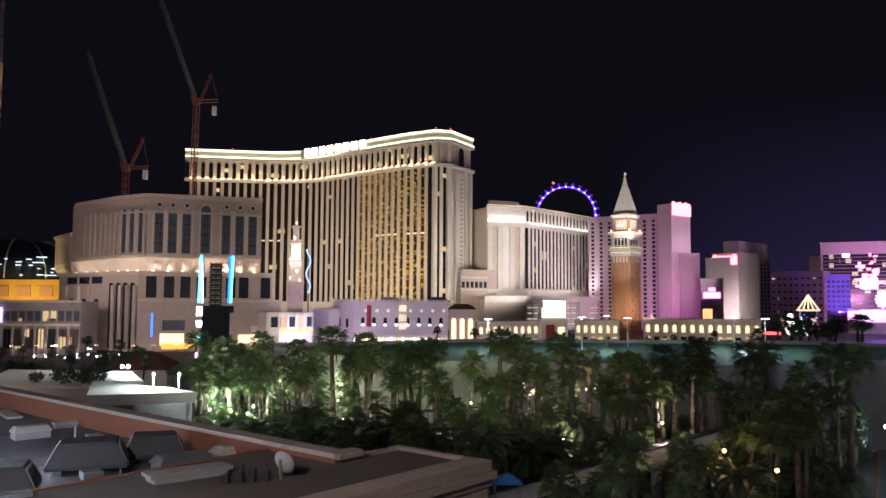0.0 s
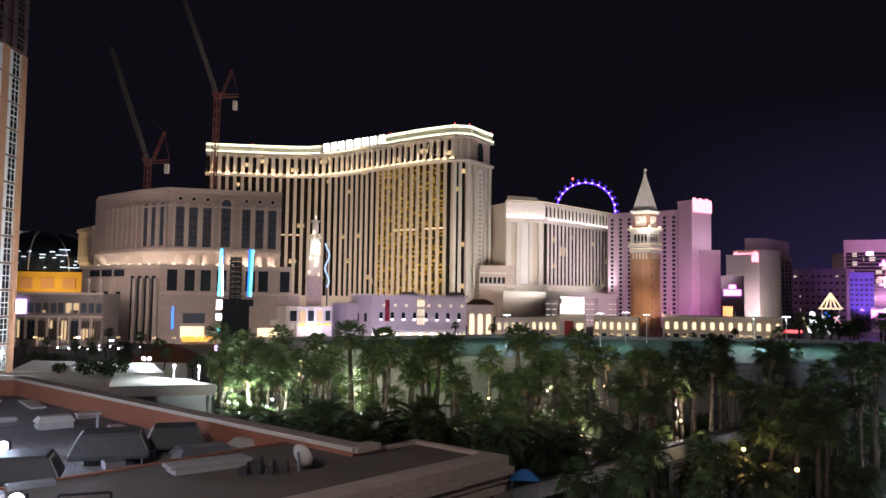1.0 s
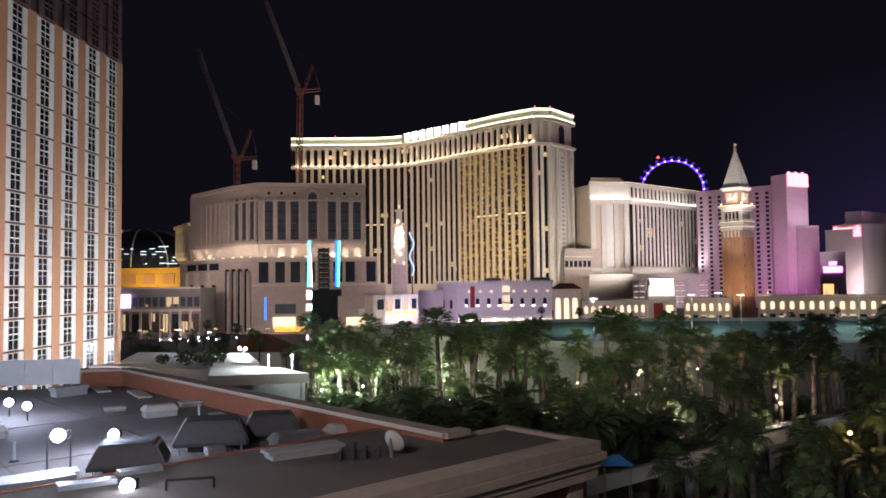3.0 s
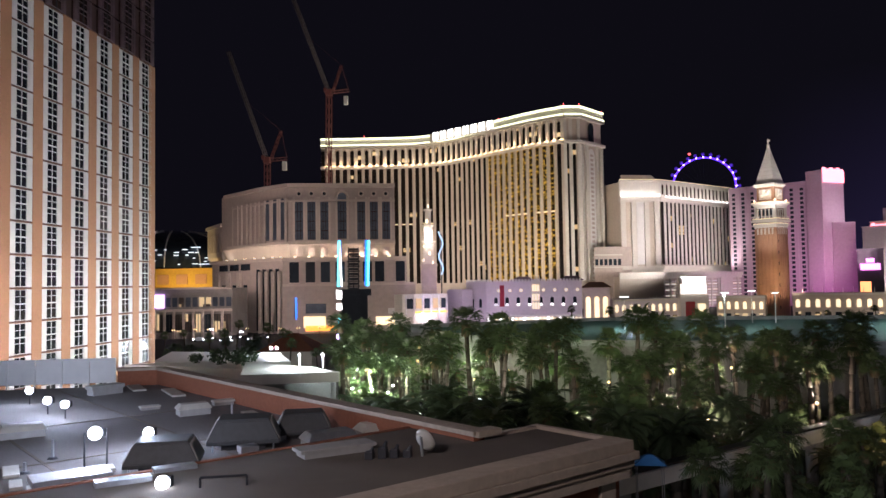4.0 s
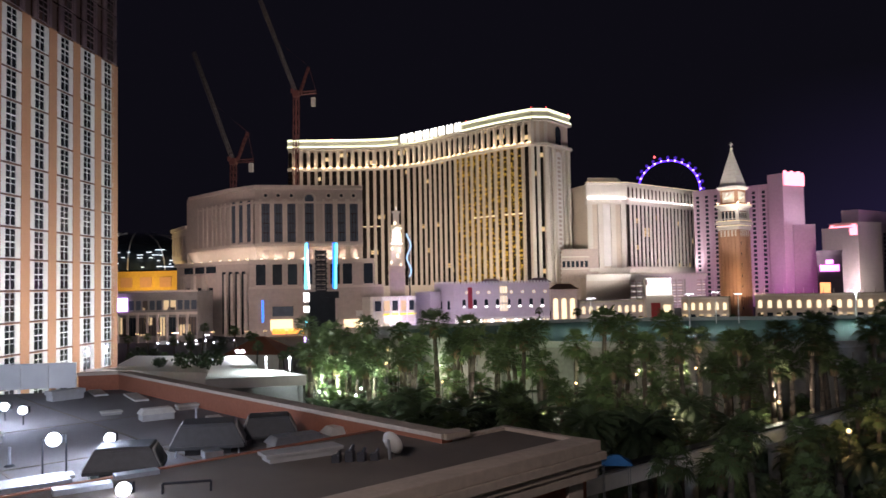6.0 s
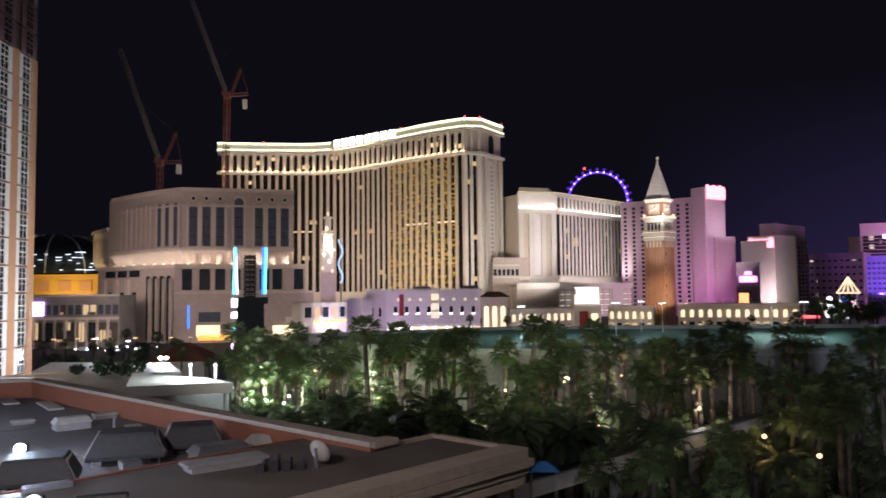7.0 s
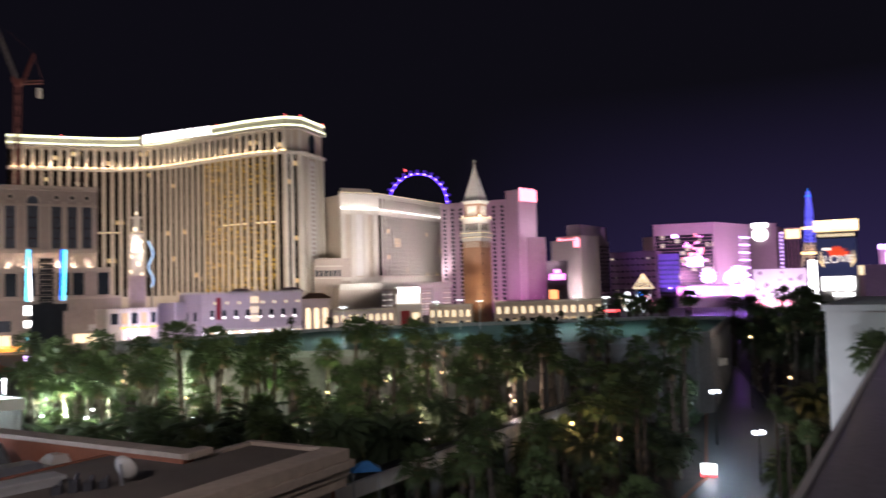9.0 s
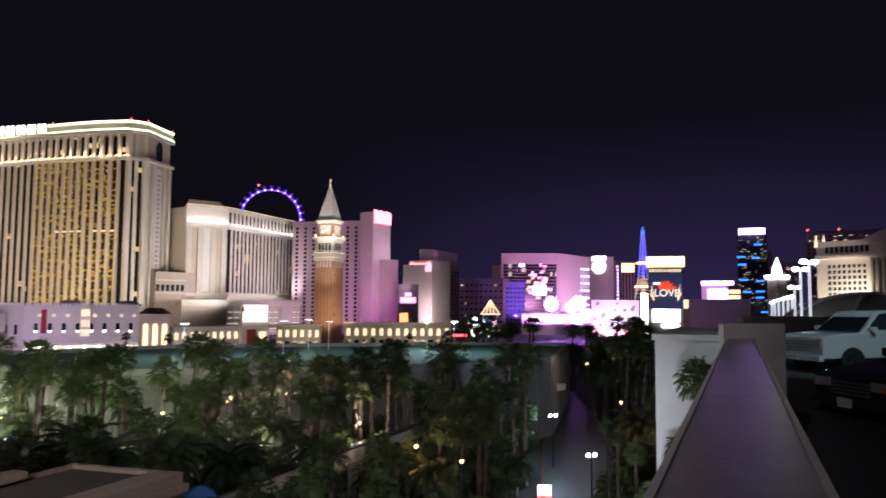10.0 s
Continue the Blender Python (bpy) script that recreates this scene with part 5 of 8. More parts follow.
def feather_crown(top, leaves, size):
    bm = B()
    for i in range(leaves):
        a = i * 2.399 + rng.uniform(-0.2, 0.2)
        el = math.radians(78 - 100 * (i + 0.5) / leaves + rng.uniform(-8, 8))
        d = Vector((math.cos(a), math.sin(a), 0))
        s = Vector((-d.y, d.x, 0))
        pts = []
        p, e = top.copy(), el
        ln = size * rng.uniform(0.85, 1.15)
        for k in range(8):
            pts.append(p.copy())
            p = p + (d * math.cos(e) + Vector((0, 0, math.sin(e)))) * ln / 7
            e -= radians(13)
        quadstrip(bm, pts, [0.05 - 0.006 * k for k in range(8)], s)
        for k in range(1, 8):
            t = (pts[k] - pts[k - 1]).normalized()
            for j in range(4):
                q = pts[k - 1].lerp(pts[k], (j + 0.5) / 4)
                leaf = ln * (0.24 - 0.018 * abs(k - 3.5)) * rng.uniform(0.8, 1.15)
                for sy in (-1, 1):
                    tip = q + (s * sy * 0.75 + t * 0.65).normalized() * leaf + Vector((0, 0, -leaf * 0.35))
                    quadstrip(bm, [q, q.lerp(tip, 0.5) + Vector((0, 0, 0.03)), tip], [0.035, 0.055, 0.008], t)
    return mesh("crown", bm, M_FROND2)


def palm(kind, h, size, leaves, lean, young=False):
    fan = kind == "fan"
    if young:
        t = thing("young_palm", "short young fan palm filling the lower garden" if fan else "low spreading feather palm under taller palms", "palm",
                  "young palms of the garden")
    else:
        t = thing("palm_tree", "tall fan palm with a dry leaf skirt" if fan else "broad feather palm with arching dark fronds", "palm tree",
                  "palms of the garden")
    me, top = trunk_mesh(h, (0.24 if size > 0.8 else 0.13) if fan else 0.36, lean)
    part("trunk", me, None, t)
    part("crown", fan_crown(top, leaves, size) if fan else feather_crown(top, leaves, size), None, t)
    part("dead_fronds", skirt(top, size * (0.75 if fan else 0.4), 16), None, t, "dry brown hanging fronds")
    return t


first = [palm("fan", 9.8, 1.6, 30, 0.3), palm("fan", 11.2, 1.7, 31, -0.5), palm("fan", 8.6, 1.55, 29, 0.6), palm("fan", 7.4, 1.65, 30, -0.2),
         palm("feather", 6.4, 2.6, 56, 0.2), palm("feather", 7.6, 2.4, 52, -0.3), palm("fan", 17.0, 0.66, 34, 0.1),
         palm("feather", 2.9, 2.1, 40, 0.1, True), palm("fan", 4.6, 1.55, 26, 0.2, True), palm("fan", 6.0, 1.5, 26, -0.2, True)]


def inside(p, poly):
    c_ = False
    j = len(poly) - 1
    for i in range(len(poly)):
        if (poly[i][1] > p[1]) != (poly[j][1] > p[1]) and p[0] < (poly[j][0] - poly[i][0]) * (p[1] - poly[i][1]) / (poly[j][1] - poly[i][1]) + poly[i][0]:
            c_ = not c_
        j = i
    return c_


def offline(p, a, b):
    a, b, p = Vector(a), Vector(b), Vector(p)
    t = max(0, min(1, (p - a).dot(b - a) / (b - a).length_squared))
    return (p - a - (b - a) * t).length


SIGHT = ((-15.3, 88), (-14.0, 86), (-16.7, 92), (-13.6, 95), (-11.8, 125), (-10.9, 122), (-8.0, 112), (-7.6, 102), (-7.3, 86), (-3.6, 80), (-0.1, 76), (-5.1, 108), (2.2, 98), (4.5, 68), (15.9, 84), (20.0, 66), (23.3, 58), (13.9, 54), (-1.0, 112), (6.5, 105), (-9.3, 128), (10.6, 100), (8.9, 72))  # lamps that stand free of trees


def free(p, gap):
    u, v = 0.643 * p[0] + 0.766 * p[1], 0.766 * p[0] - 0.643 * p[1]
    if u < 20.5 and v < -9.5 or v > -4 and u < 60:
        return False
    if inside(p, [(x * 1.04, 130 + (y - 130) * 1.08) for x, y in DK]) or offline(p, (-10, 38.3), (60, 112)) < 2.6:
        return False
    az, dist = math.degrees(math.atan2(p[0], p[1])), math.hypot(p[0], p[1])
    if any(abs(az - a) < 0.35 + 22 / dist and dist < d - 1 for a, d in SIGHT):
        return False
    # open lawn before the guideway and the drive
    if 2 < az < 23 and offline(p, (-10, 38.3), (60, 112)) < 40 and 0.731 * p[0] - 0.682 * p[1] > -33.5 and (int(az * 7) % 5):
        return False
    if 28.2 < az < 33.2 and dist < 116:
        return False
    if any(offline(p, road[i], road[i + 1]) < (6.5 if dist < 112 else 4.2) for i in range(len(road) - 1)):
        return False
    return all((Vector(p) - q).length > gap for q in placed)


placed = []
todo = list(first)


def plant(p, which, turn, scale, tilt=3):
    m_ = Matrix.Translation((p[0], p[1], 0)) @ pose(0, 0, 0, rng.uniform(-tilt, tilt), rng.uniform(-tilt, tilt), turn) @ Matrix.Scale(scale, 4)
    if first[which] in todo:
        todo.remove(first[which])
        first[which].matrix_world = m_
    else:
        copy_thing(first[which], m_) if first[which].scale.x == 1 else copy_thing(first[which], m_ @ Matrix.Scale(1 / first[which].scale.x, 4))
    placed.append(Vector(p))


# row of tall palms before the deck wall
for k in range(19):
    y_ = 91 + rng.uniform(0, 4.5)
    x_ = y_ * math.tan(radians(-10 + 1.95 * k + rng.uniform(-0.7, 0.7)))
    plant((x_, y_), 1 if k % 3 else 0, rng.uniform(0, 360), rng.uniform(1.18, 1.4))
# broad feather palms before the lit garden
for x_, y_, k_ in ((-18.5, 66, 1.25), (-14.6, 62, 1.2), (-10.4, 64, 1.3), (-6.6, 60, 1.2), (-1.6, 63, 1.3), (2.4, 58, 1.2), (7.2, 61, 1.25), (-12.6, 70, 1.2), (-4.0, 69, 1.3)):
    plant((x_, y_), 4 if k_ > 1.2 else 5, rng.uniform(0, 360), k_)
for az0, az1, d0, d1, count, gap, kinds, s0, s1 in (
        (-17.5, 0, 82, 132, 62, 2.8, (0, 1, 2, 0, 1), 0.9, 1.30),
        (-17.5, 0, 80, 132, 95, 2.0, (7, 8, 9, 9, 8, 9), 0.75, 1.25),
        (-12, 26, 42, 80, 50, 2.8, (0, 1, 2, 3, 4, 5, 0, 1), 0.8, 1.1),
        (-12, 27, 44, 80, 46, 2.2, (7, 8, 9, 9, 8), 0.8, 1.2),
        (-3, 28, 76, 112, 74, 3.0, (0, 1, 2, 1, 0), 0.9, 1.30),
        (-3, 28, 72, 108, 95, 2.1, (7, 8, 9, 9, 8, 9), 0.75, 1.2),
        (22, 36.5, 108, 210, 46, 3.6, (0, 1, 1, 2, 4), 1.2, 1.5),
        (33, 39, 52, 90, 20, 3.4, (0, 1, 3, 4, 5), 1.0, 1.3),
        (-31, -10, 140, 235, 34, 7, (0, 1, 2, 4), 0.7, 0.95),
        (-2, 38, 175, 300, 22, 9, (0, 1, 2, 3, 4), 0.85, 1.1)):
    got = tries = 0
    while got < count and tries < count * 30:
        tries += 1
        d = math.sqrt(rng.uniform(d0 * d0, d1 * d1))
        p = polar(rng.uniform(az0, az1), d)
        if free((p.x, p.y), gap):
            plant((p.x, p.y), rng.choice(kinds), rng.uniform(0, 360), rng.uniform(s0, s1))
            got += 1
# palms at the white stair tower
for p, s in ((polar(39.7, 23), 1.06), (polar(38.6, 22), 0.80), (polar(37.6, 24), 0.84), (polar(36.8, 28), 0.80), (polar(39.4, 19), 0.78), (polar(38.9, 25), 0.92), (polar(38.0, 20), 0.72), (polar(35.8, 34), 0.82), (polar(36.4, 25), 0.70), (polar(34.6, 40), 0.80), (polar(33.9, 46), 0.78)):
    plant((p.x, p.y), 6, rng.uniform(0, 360), s, 0.5)

bush = thing("shrub", "leafy dark green garden shrub", "shrub", "shrubs of the garden")
bm = B()
for i in range(260):
    d = Vector((rng.gauss(0, 1), rng.gauss(0, 1), rng.gauss(0, 0.8))).normalized() * rng.uniform(0.55, 1.0)
    c = Vector((d.x * 1.5, d.y * 1.5, 1.05 + d.z * 1.0))
    s = Vector((rng.uniform(-1, 1), rng.uniform(-1, 1), rng.uniform(-0.6, 0.6))).normalized()
    t = s.orthogonal().normalized()
    quadstrip(bm, [c - t * 0.22, c, c + t * 0.24], [0.03, 0.12, 0.01], s)
part("foliage", bm, M_SHRUB, bush)
bm = B()
for k in range(5):
    rod(bm, (0, 0, -0.1), (math.cos(k * 1.26) * 0.8, math.sin(k * 1.26) * 0.8, 1.3), 0.05, 0.02, 5)
part("stem", bm, M_TRUNK, bush)
bush.matrix_world = Matrix.Translation((4, 66, 0))
for p, s in (((-37.03, 70.65, 12.50), 0.5), ((-33.99, 69.67, 12.50), 0.8), ((-30.96, 68.73, 12.50), 0.9), ((-32.26, 69.70, 12.50), 0.6)):
    copy_thing(bush, Matrix.Translation(p) @ Matrix.Scale(s, 4))
for i in range(130):
    d = math.sqrt(rng.uniform(44 * 44, 125 * 125))
    p = polar(rng.uniform(-15, 31), d)
    keep, placed = placed, []
    ok = free((p.x, p.y), 1)
    placed = keep
    if ok:
        copy_thing(bush, Matrix.Translation((p.x, p.y, 0)) @ pose(0, 0, 0, 0, 0, rng.uniform(0, 360)) @ Matrix.Scale(rng.uniform(0.7, 1.5), 4))


# ---------------------------------------------------------------- garden lamps
def garden_lamp(at, watts, colour, glass, r=0.22):
    t = thing("garden_lamp", "small glowing garden lamp on a short post", "garden lamp", "lamps of the garden", m=Matrix.Translation((at[0], at[1], 0)))
    bm = B()
    rod(bm, (0, 0, 0), (0, 0, at[2]), 0.05, n=6)
    part("post", bm, M_DARKMETAL, t)
    bm = B()
    ball(bm, (0, 0, at[2] + r * 0.5), r * 0.6, 10)
    part("globe", bm, glass, t, smooth=True)
    if watts:
        bulb("garden_lamp_light", Vector(at) + Vector((0, 0, 2 * r + 0.35)), watts * 1.05, colour, 0.2)


GREENISH, LEAFY = (0.80, 1.0, 0.72), (0.76, 1, 0.55)
for p, wt, col, gl, r in (
        ((-23.17, 84.89, 7.89), 2600, GREENISH, M_LIT_LAMPW, 0.32),
        ((-20.83, 83.44, 7.86), 1500, GREENISH, M_LIT_LAMPW, 0.20),
        ((-26.37, 88.14, 7.61), 2000, GREENISH, M_LIT_LAMPW, 0.20),
        ((-22.39, 92.32, 7.43), 1500, GREENISH, M_LIT_LAMPW, 0.20),
        ((-25.48, 122.38, 7.32), 700, WARM, M_LIT_LAMP, 0.35),
        ((-23.02, 119.81, 7.33), 900, LEAFY, M_LIT_LAMP, 0.35),
        ((-15.64, 110.90, 7.25), 900, LEAFY, M_LIT_LAMP, 0.30),
        ((-13.50, 101.10, 7.07), 800, WARM, M_LIT_LAMP, 0.30),
        ((-10.87, 85.31, 6.82), 500, WHITE, M_LIT_LAMPW, 0.34),
        ((-5.01, 79.84, 7.00), 800, WHITE, M_LIT_LAMPW, 0.25),
        ((-0.18, 76.00, 6.93), 400, WARM, M_LIT_LAMPW, 0.25),
        ((-8.38, 94.63, 9.00), 600, LEAFY, M_LIT_LAMP, 0.25),
        ((3.43, 89.93, 8.28), 450, LEAFY, M_LIT_LAMP, 0.25),
        ((5.39, 67.79, 7.54), 120, WARM, M_LIT_LAMP, 0.28),
        ((22.98, 80.80, 7.50), 700, WARM, M_LIT_LAMP, 0.28),
        ((22.58, 62.02, 8.21), 260, GOLD, M_LIT_LAMP, 0.30),
        ((22.98, 53.25, 8.56), 45, GOLD, M_LIT_LAMP, 0.28),
        ((12.94, 52.43, 7.70), 30, WARM, M_LIT_LAMP, 0.22),
        ((-1.60, 92.99, 9.55), 450, LEAFY, M_LIT_LAMP, 0.22),
        ((10.18, 89.42, 9.34), 700, WARM, M_LIT_LAMP, 0.22),
        ((-20.60, 126.33, 7.75), 1000, LEAFY, M_LIT_LAMP, 0.25),
        ((16.16, 86.50, 10.33), 700, WARM, M_LIT_LAMP, 0.20),
        ((11.17, 71.13, 7.45), 220, WARM, M_LIT_LAMP, 0.20),
        ((37.69, 54.18, 12.19), 220, GOLD, M_LIT_LAMP, 0.22), ((69.77, 109.69, 10.90), 500, WARM, M_LIT_LAMP, 0.35)):
    garden_lamp(p, wt, col, gl, r)

# ---------------------------------------------------------------- palace front with arches
palace = thing("palace_front", "crenellated pale palace front with arched windows", "building")
PF = [(-39.5, 342.8), (2.6, 345.0)]
bm = B()
prism(bm, [PF[0], PF[1], (2.6, 375), (-50, 375), (-50, 352)], 0, 20.3)
part("wall", bm, M_LILAC, palace)
bm = B()
prism(bm, [(-58, 346), (-50, 340), (-46, 345), (-52, 360)], 0, 17.0)
part("side_block", bm, M_LILAC, palace)
m, w = wallframe(*PF)
for k in range(8):
    x = w * (0.10 + 0.118 * k)
    bm = B()
    arch(bm, x, 1.5, 9.6, 13.2, 0.05, 0.2, m)
    win = part("arched_window", bm, M_DARKGLASS, palace)
    bm = B()
    box(bm, (x, 0.35, 9.3), (1.9, 0.5, 0.35), m)
    box(bm, (x, 0.3, 9.9), (1.1, 0.2, 0.7), m, 1)
    part("lit_sill", bm, (M_WHITE, M_LIT_WHITE), win, "sill with a white lamp")
    bm = B()
    rod(bm, m @ Vector((x + w * 0.03, 0.05, 16.2)), m @ Vector((x + w * 0.03, 0.3, 16.2)), 0.62, n=12)
    part("roundel", bm, M_LIT_SOFT, palace)
for k in range(30):
    bm = B()
    box(bm, (w * (k + 0.5) / 30, 0.0, 20.7), (w / 52, 0.5, 0.9), m)
    part("merlon", bm, M_WHITE, palace)
for k in range(24):
    x = w * (k + 0.5) / 24
    bm = B()
    arch(bm, x, 1.15, 0.3, 4.2, 0.1, 0.3, m)
    part("arcade_opening", bm, M_LIT_SOFT if k % 3 else M_LIT_WHITE, palace, "warm lit arcade opening")
    bm = B()
    rod(bm, m @ Vector((x + w / 48, 0.7, 0)), m @ Vector((x + w / 48, 0.7, 4.4)), 0.2, n=8)
    part("column", bm, M_WHITE, palace)
bm = B()
box(bm, (w / 2, 0.5, 4.9), (w, 1.4, 0.8), m)
part("arcade_cornice", bm, M_WHITE, palace)
bm = B()
box(bm, (w * 0.52, 0.6, 12.0), (3.6, 1.2, 8), m)
arch(bm, w * 0.52, 4.4, 15.5, 20.8, 0.3, 0.9, m)
bal = part("balcony_bay", bm, M_CREAM2, palace, "ornate warm-lit balcony bay")
for dz in (9.2, 13.0, 17.2):
    for dx in (-1.1, 0, 1.1):
        bm = B()
        arch(bm, w * 0.52 + dx, 0.75, dz - 1.3, dz + 1.5, 1.0 if dz > 16 else 1.22, 1.3, m)
        part("lit_opening", bm, M_LIT_SOFT, bal, "warm lit opening")
for dx in (-1.7, -0.6, 0.6, 1.7):
    bm = B()
    rod(bm, m @ Vector((w * 0.52 + dx, 1.3, 8)), m @ Vector((w * 0.52 + dx, 1.3, 16)), 0.22, n=8)
    rod(bm, m @ Vector((w * 0.52 + dx, 0.6, 19)), m @ Vector((w * 0.52 + dx, 0.6, 23)), 0.25, 0.05, n=8)
    part("colonnette", bm, M_WHITE, bal)
bm = B()
box(bm, (w * 0.165, 0.3, 13.8), (2.0, 0.15, 9.5), m)
part("banner", bm, mat("red_banner", (0.35, 0.03, 0.05), 0.8), palace, "hanging red banner")
m, w = wallframe((-50, 352), PF[0])
for x in (0.34, 0.72):
    bm = B()
    arch(bm, w * x, 1.5, 8.6, 12.6, 0.05, 0.25, m)
    part("arched_window", bm, M_DARKGLASS, palace)
for k in range(10):
    bm = B()
    box(bm, (w * (k + 0.5) / 10, 0.0, 20.7), (w / 18, 0.5, 0.9), m)
    part("merlon", bm, M_WHITE, palace)
roofs = thing("roof_pavilion", "low dark tiled roofs behind the palace front", "roof")
for x in (-24, -2):
    bm = B()
    o = [(x - 6, 352), (x + 6, 352), (x + 6, 362), (x - 6, 362)]
    prism(bm, o, 20.3, 22.4, top=[(x + (px - x) * 0.4, 357 + (py - 357) * 0.2) for px, py in o])
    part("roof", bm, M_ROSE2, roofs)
corner = thing("corner_house", "brown corner house with a lit arched door", "building")
bm = B()
prism(bm, [(3.2, 344), (14.7, 343), (15.5, 362), (3.2, 362)], 0, 17)
part("wall", bm, M_SAND, corner)
bm = B()
prism(bm, [(2.4, 343), (15.6, 342), (16.4, 363), (2.4, 363)], 17, 19.4, top=[(6, 350), (12, 350), (12, 356), (6, 356)])
part("roof", bm, M_BRICKY, corner)
m, w = wallframe((3.2, 344), (14.7, 343))
for x in (0.18, 0.5, 0.82):
    bm = B()
    arch(bm, w * x, 2.0, 2, 13, 0.1, 0.4, m)
    part("lit_arch", bm, M_LIT_SOFT, corner, "lit arched opening")

# ---------------------------------------------------------------- arcades along the street
def arcade(label, p, q, h, n, glowmat, wallmat, crown=0.5):
    t = thing("arcade", label, "building", "street arcades")
    m, w = wallframe(p, q)
    bm = B()
    prism(bm, [(0, 0), (w, 0), (w, -12), (0, -12)], 0, h, m)
    part("wall", bm, wallmat, t)
    bm = B()
    box(bm, (w / 2, 0.4, h - 0.5), (w * 1.01, 1.2, 0.9), m)
    part("cornice", bm, M_CREAM2, t)
    u = w / n
    for k in range(n):
        bm = B()
        arch(bm, u * (k + 0.5), u * 0.42, h * 0.50, h * 0.78, 0.05, 0.3, m)
        part("lit_arch", bm, glowmat, t)
        bm = B()
        box(bm, (u * (k + 0.5), 0.1, h * 0.18), (u * 0.6, 0.4, h * 0.30), m)
        part("shop_opening", bm, M_DARKGLASS if k % 3 == 1 else M_LIT_SHOP, t)
        bm = B()
        rod(bm, m @ Vector((u * k, 0.0, h - 0.2)), m @ Vector((u * k, 0.0, h + crown * 3)), 0.25, 0.06, 6)
        part("finial", bm, M_CREAM2, t)
    return t


arcade("lilac arcade with warm lit arches", (16, 350), (46, 366), 11.5, 9, M_LIT_SOFT, M_LILAC)
arcade("cream arcade with lit arches beside the bell tower", (64, 372), (84, 366), 12.0, 6, M_LIT_SOFT, M_CREAM)
arcade("long cream arcade with statues on its roof", (98, 375), (150, 362), 12.8, 13, M_LIT_SOFT, M_SAND2, 0.9)
bm = B()
prism(bm, [(46, 356), (58, 356), (58, 372), (46, 372)], 0, 13)
gate = thing("lit_gate", "white lit porch with a red poster", "building")
part("wall", bm, M_CREAM2, gate)
bm = B()
box(bm, (51.5, 355.6, 15.6), (11, 1.2, 4.6))
part("lit_sign", bm, glow("porch_sign", (1, 0.90, 0.74), 1.5), gate, "white lit sign panel")
bm = B()
box(bm, (50, 355.7, 6), (4, 0.4, 8))
part("poster", bm, mat("red_poster", (0.4, 0.05, 0.05), 0.5), gate)
bm = B()
box(bm, (55, 355.7, 5), (3, 0.4, 8))
part("doorway", bm, M_LIT_SOFT, gate)

# ---------------------------------------------------------------- bell tower
bell = thing("bell_tower", "brick bell tower with a lit belfry and white spire", "tower", m=Matrix.Translation((93.0, 389.0, 0)) @ pose(0, 0, 0, 0, 0, -42))
bm = B()
box(bm, (0, 0, 22), (10.0, 10.0, 44))
part("shaft", bm, M_BRICKY, bell)
for q in range(4):
    mq = pose(0, 0, 0, 0, 0, 90 * q)
    for k in range(6):
        bm = B()
        box(bm, (-4.7 + 1.88 * k, -5.15, 21.6), (0.8 if 0 < k < 5 else 1.1, 0.7, 43.2), mq)
        part("shaft_rib", bm, M_BRICKY, bell)
    for k in range(5):
        bm = B()
        arch(bm, -3.76 + 1.88 * k, 1.5, 40.6, 43.6, 5.05, 5.4, mq @ pose(0, 0, 0, 0, 0, 180))
        part("blind_arch", bm, M_CREAM, bell)
    for k in range(7):
        bm = B()
        box(bm, (-3.0, -5.2, 6 + 5.2 * k), (0.7, 0.3, 1.5), mq)
        part("slit_window", bm, M_DARKGLASS, bell)
for z, wd, hh in ((44.2, 11.2, 0.8), (45.2, 11.8, 0.9), (46.9, 13.0, 0.9), (47.7, 12.2, 0.6), (54.6, 11.4, 0.7), (55.4, 12.8, 0.9), (63.6, 9.8, 0.7), (64.5, 10.8, 0.9)):
    bm = B()
    box(bm, (0, 0, z), (wd, wd, hh))
    part("cornice", bm, M_CREAM2, bell, bevel=0.12)
for z, wd in ((45.75, 11.6), (48.1, 12.0), (55.95, 12.4)):
    for q in range(4):
        bm = B()
        box(bm, (0, -wd / 2, z), (wd, 0.2, 0.2), pose(0, 0, 0, 0, 0, 90 * q))
        part("light_line", bm, M_LIT_SOFT, bell, "warm line of lamps")
bm = B()
box(bm, (0, 0, 51), (9.0, 9.0, 7.4))
part("belfry", bm, M_BRICKY, bell)
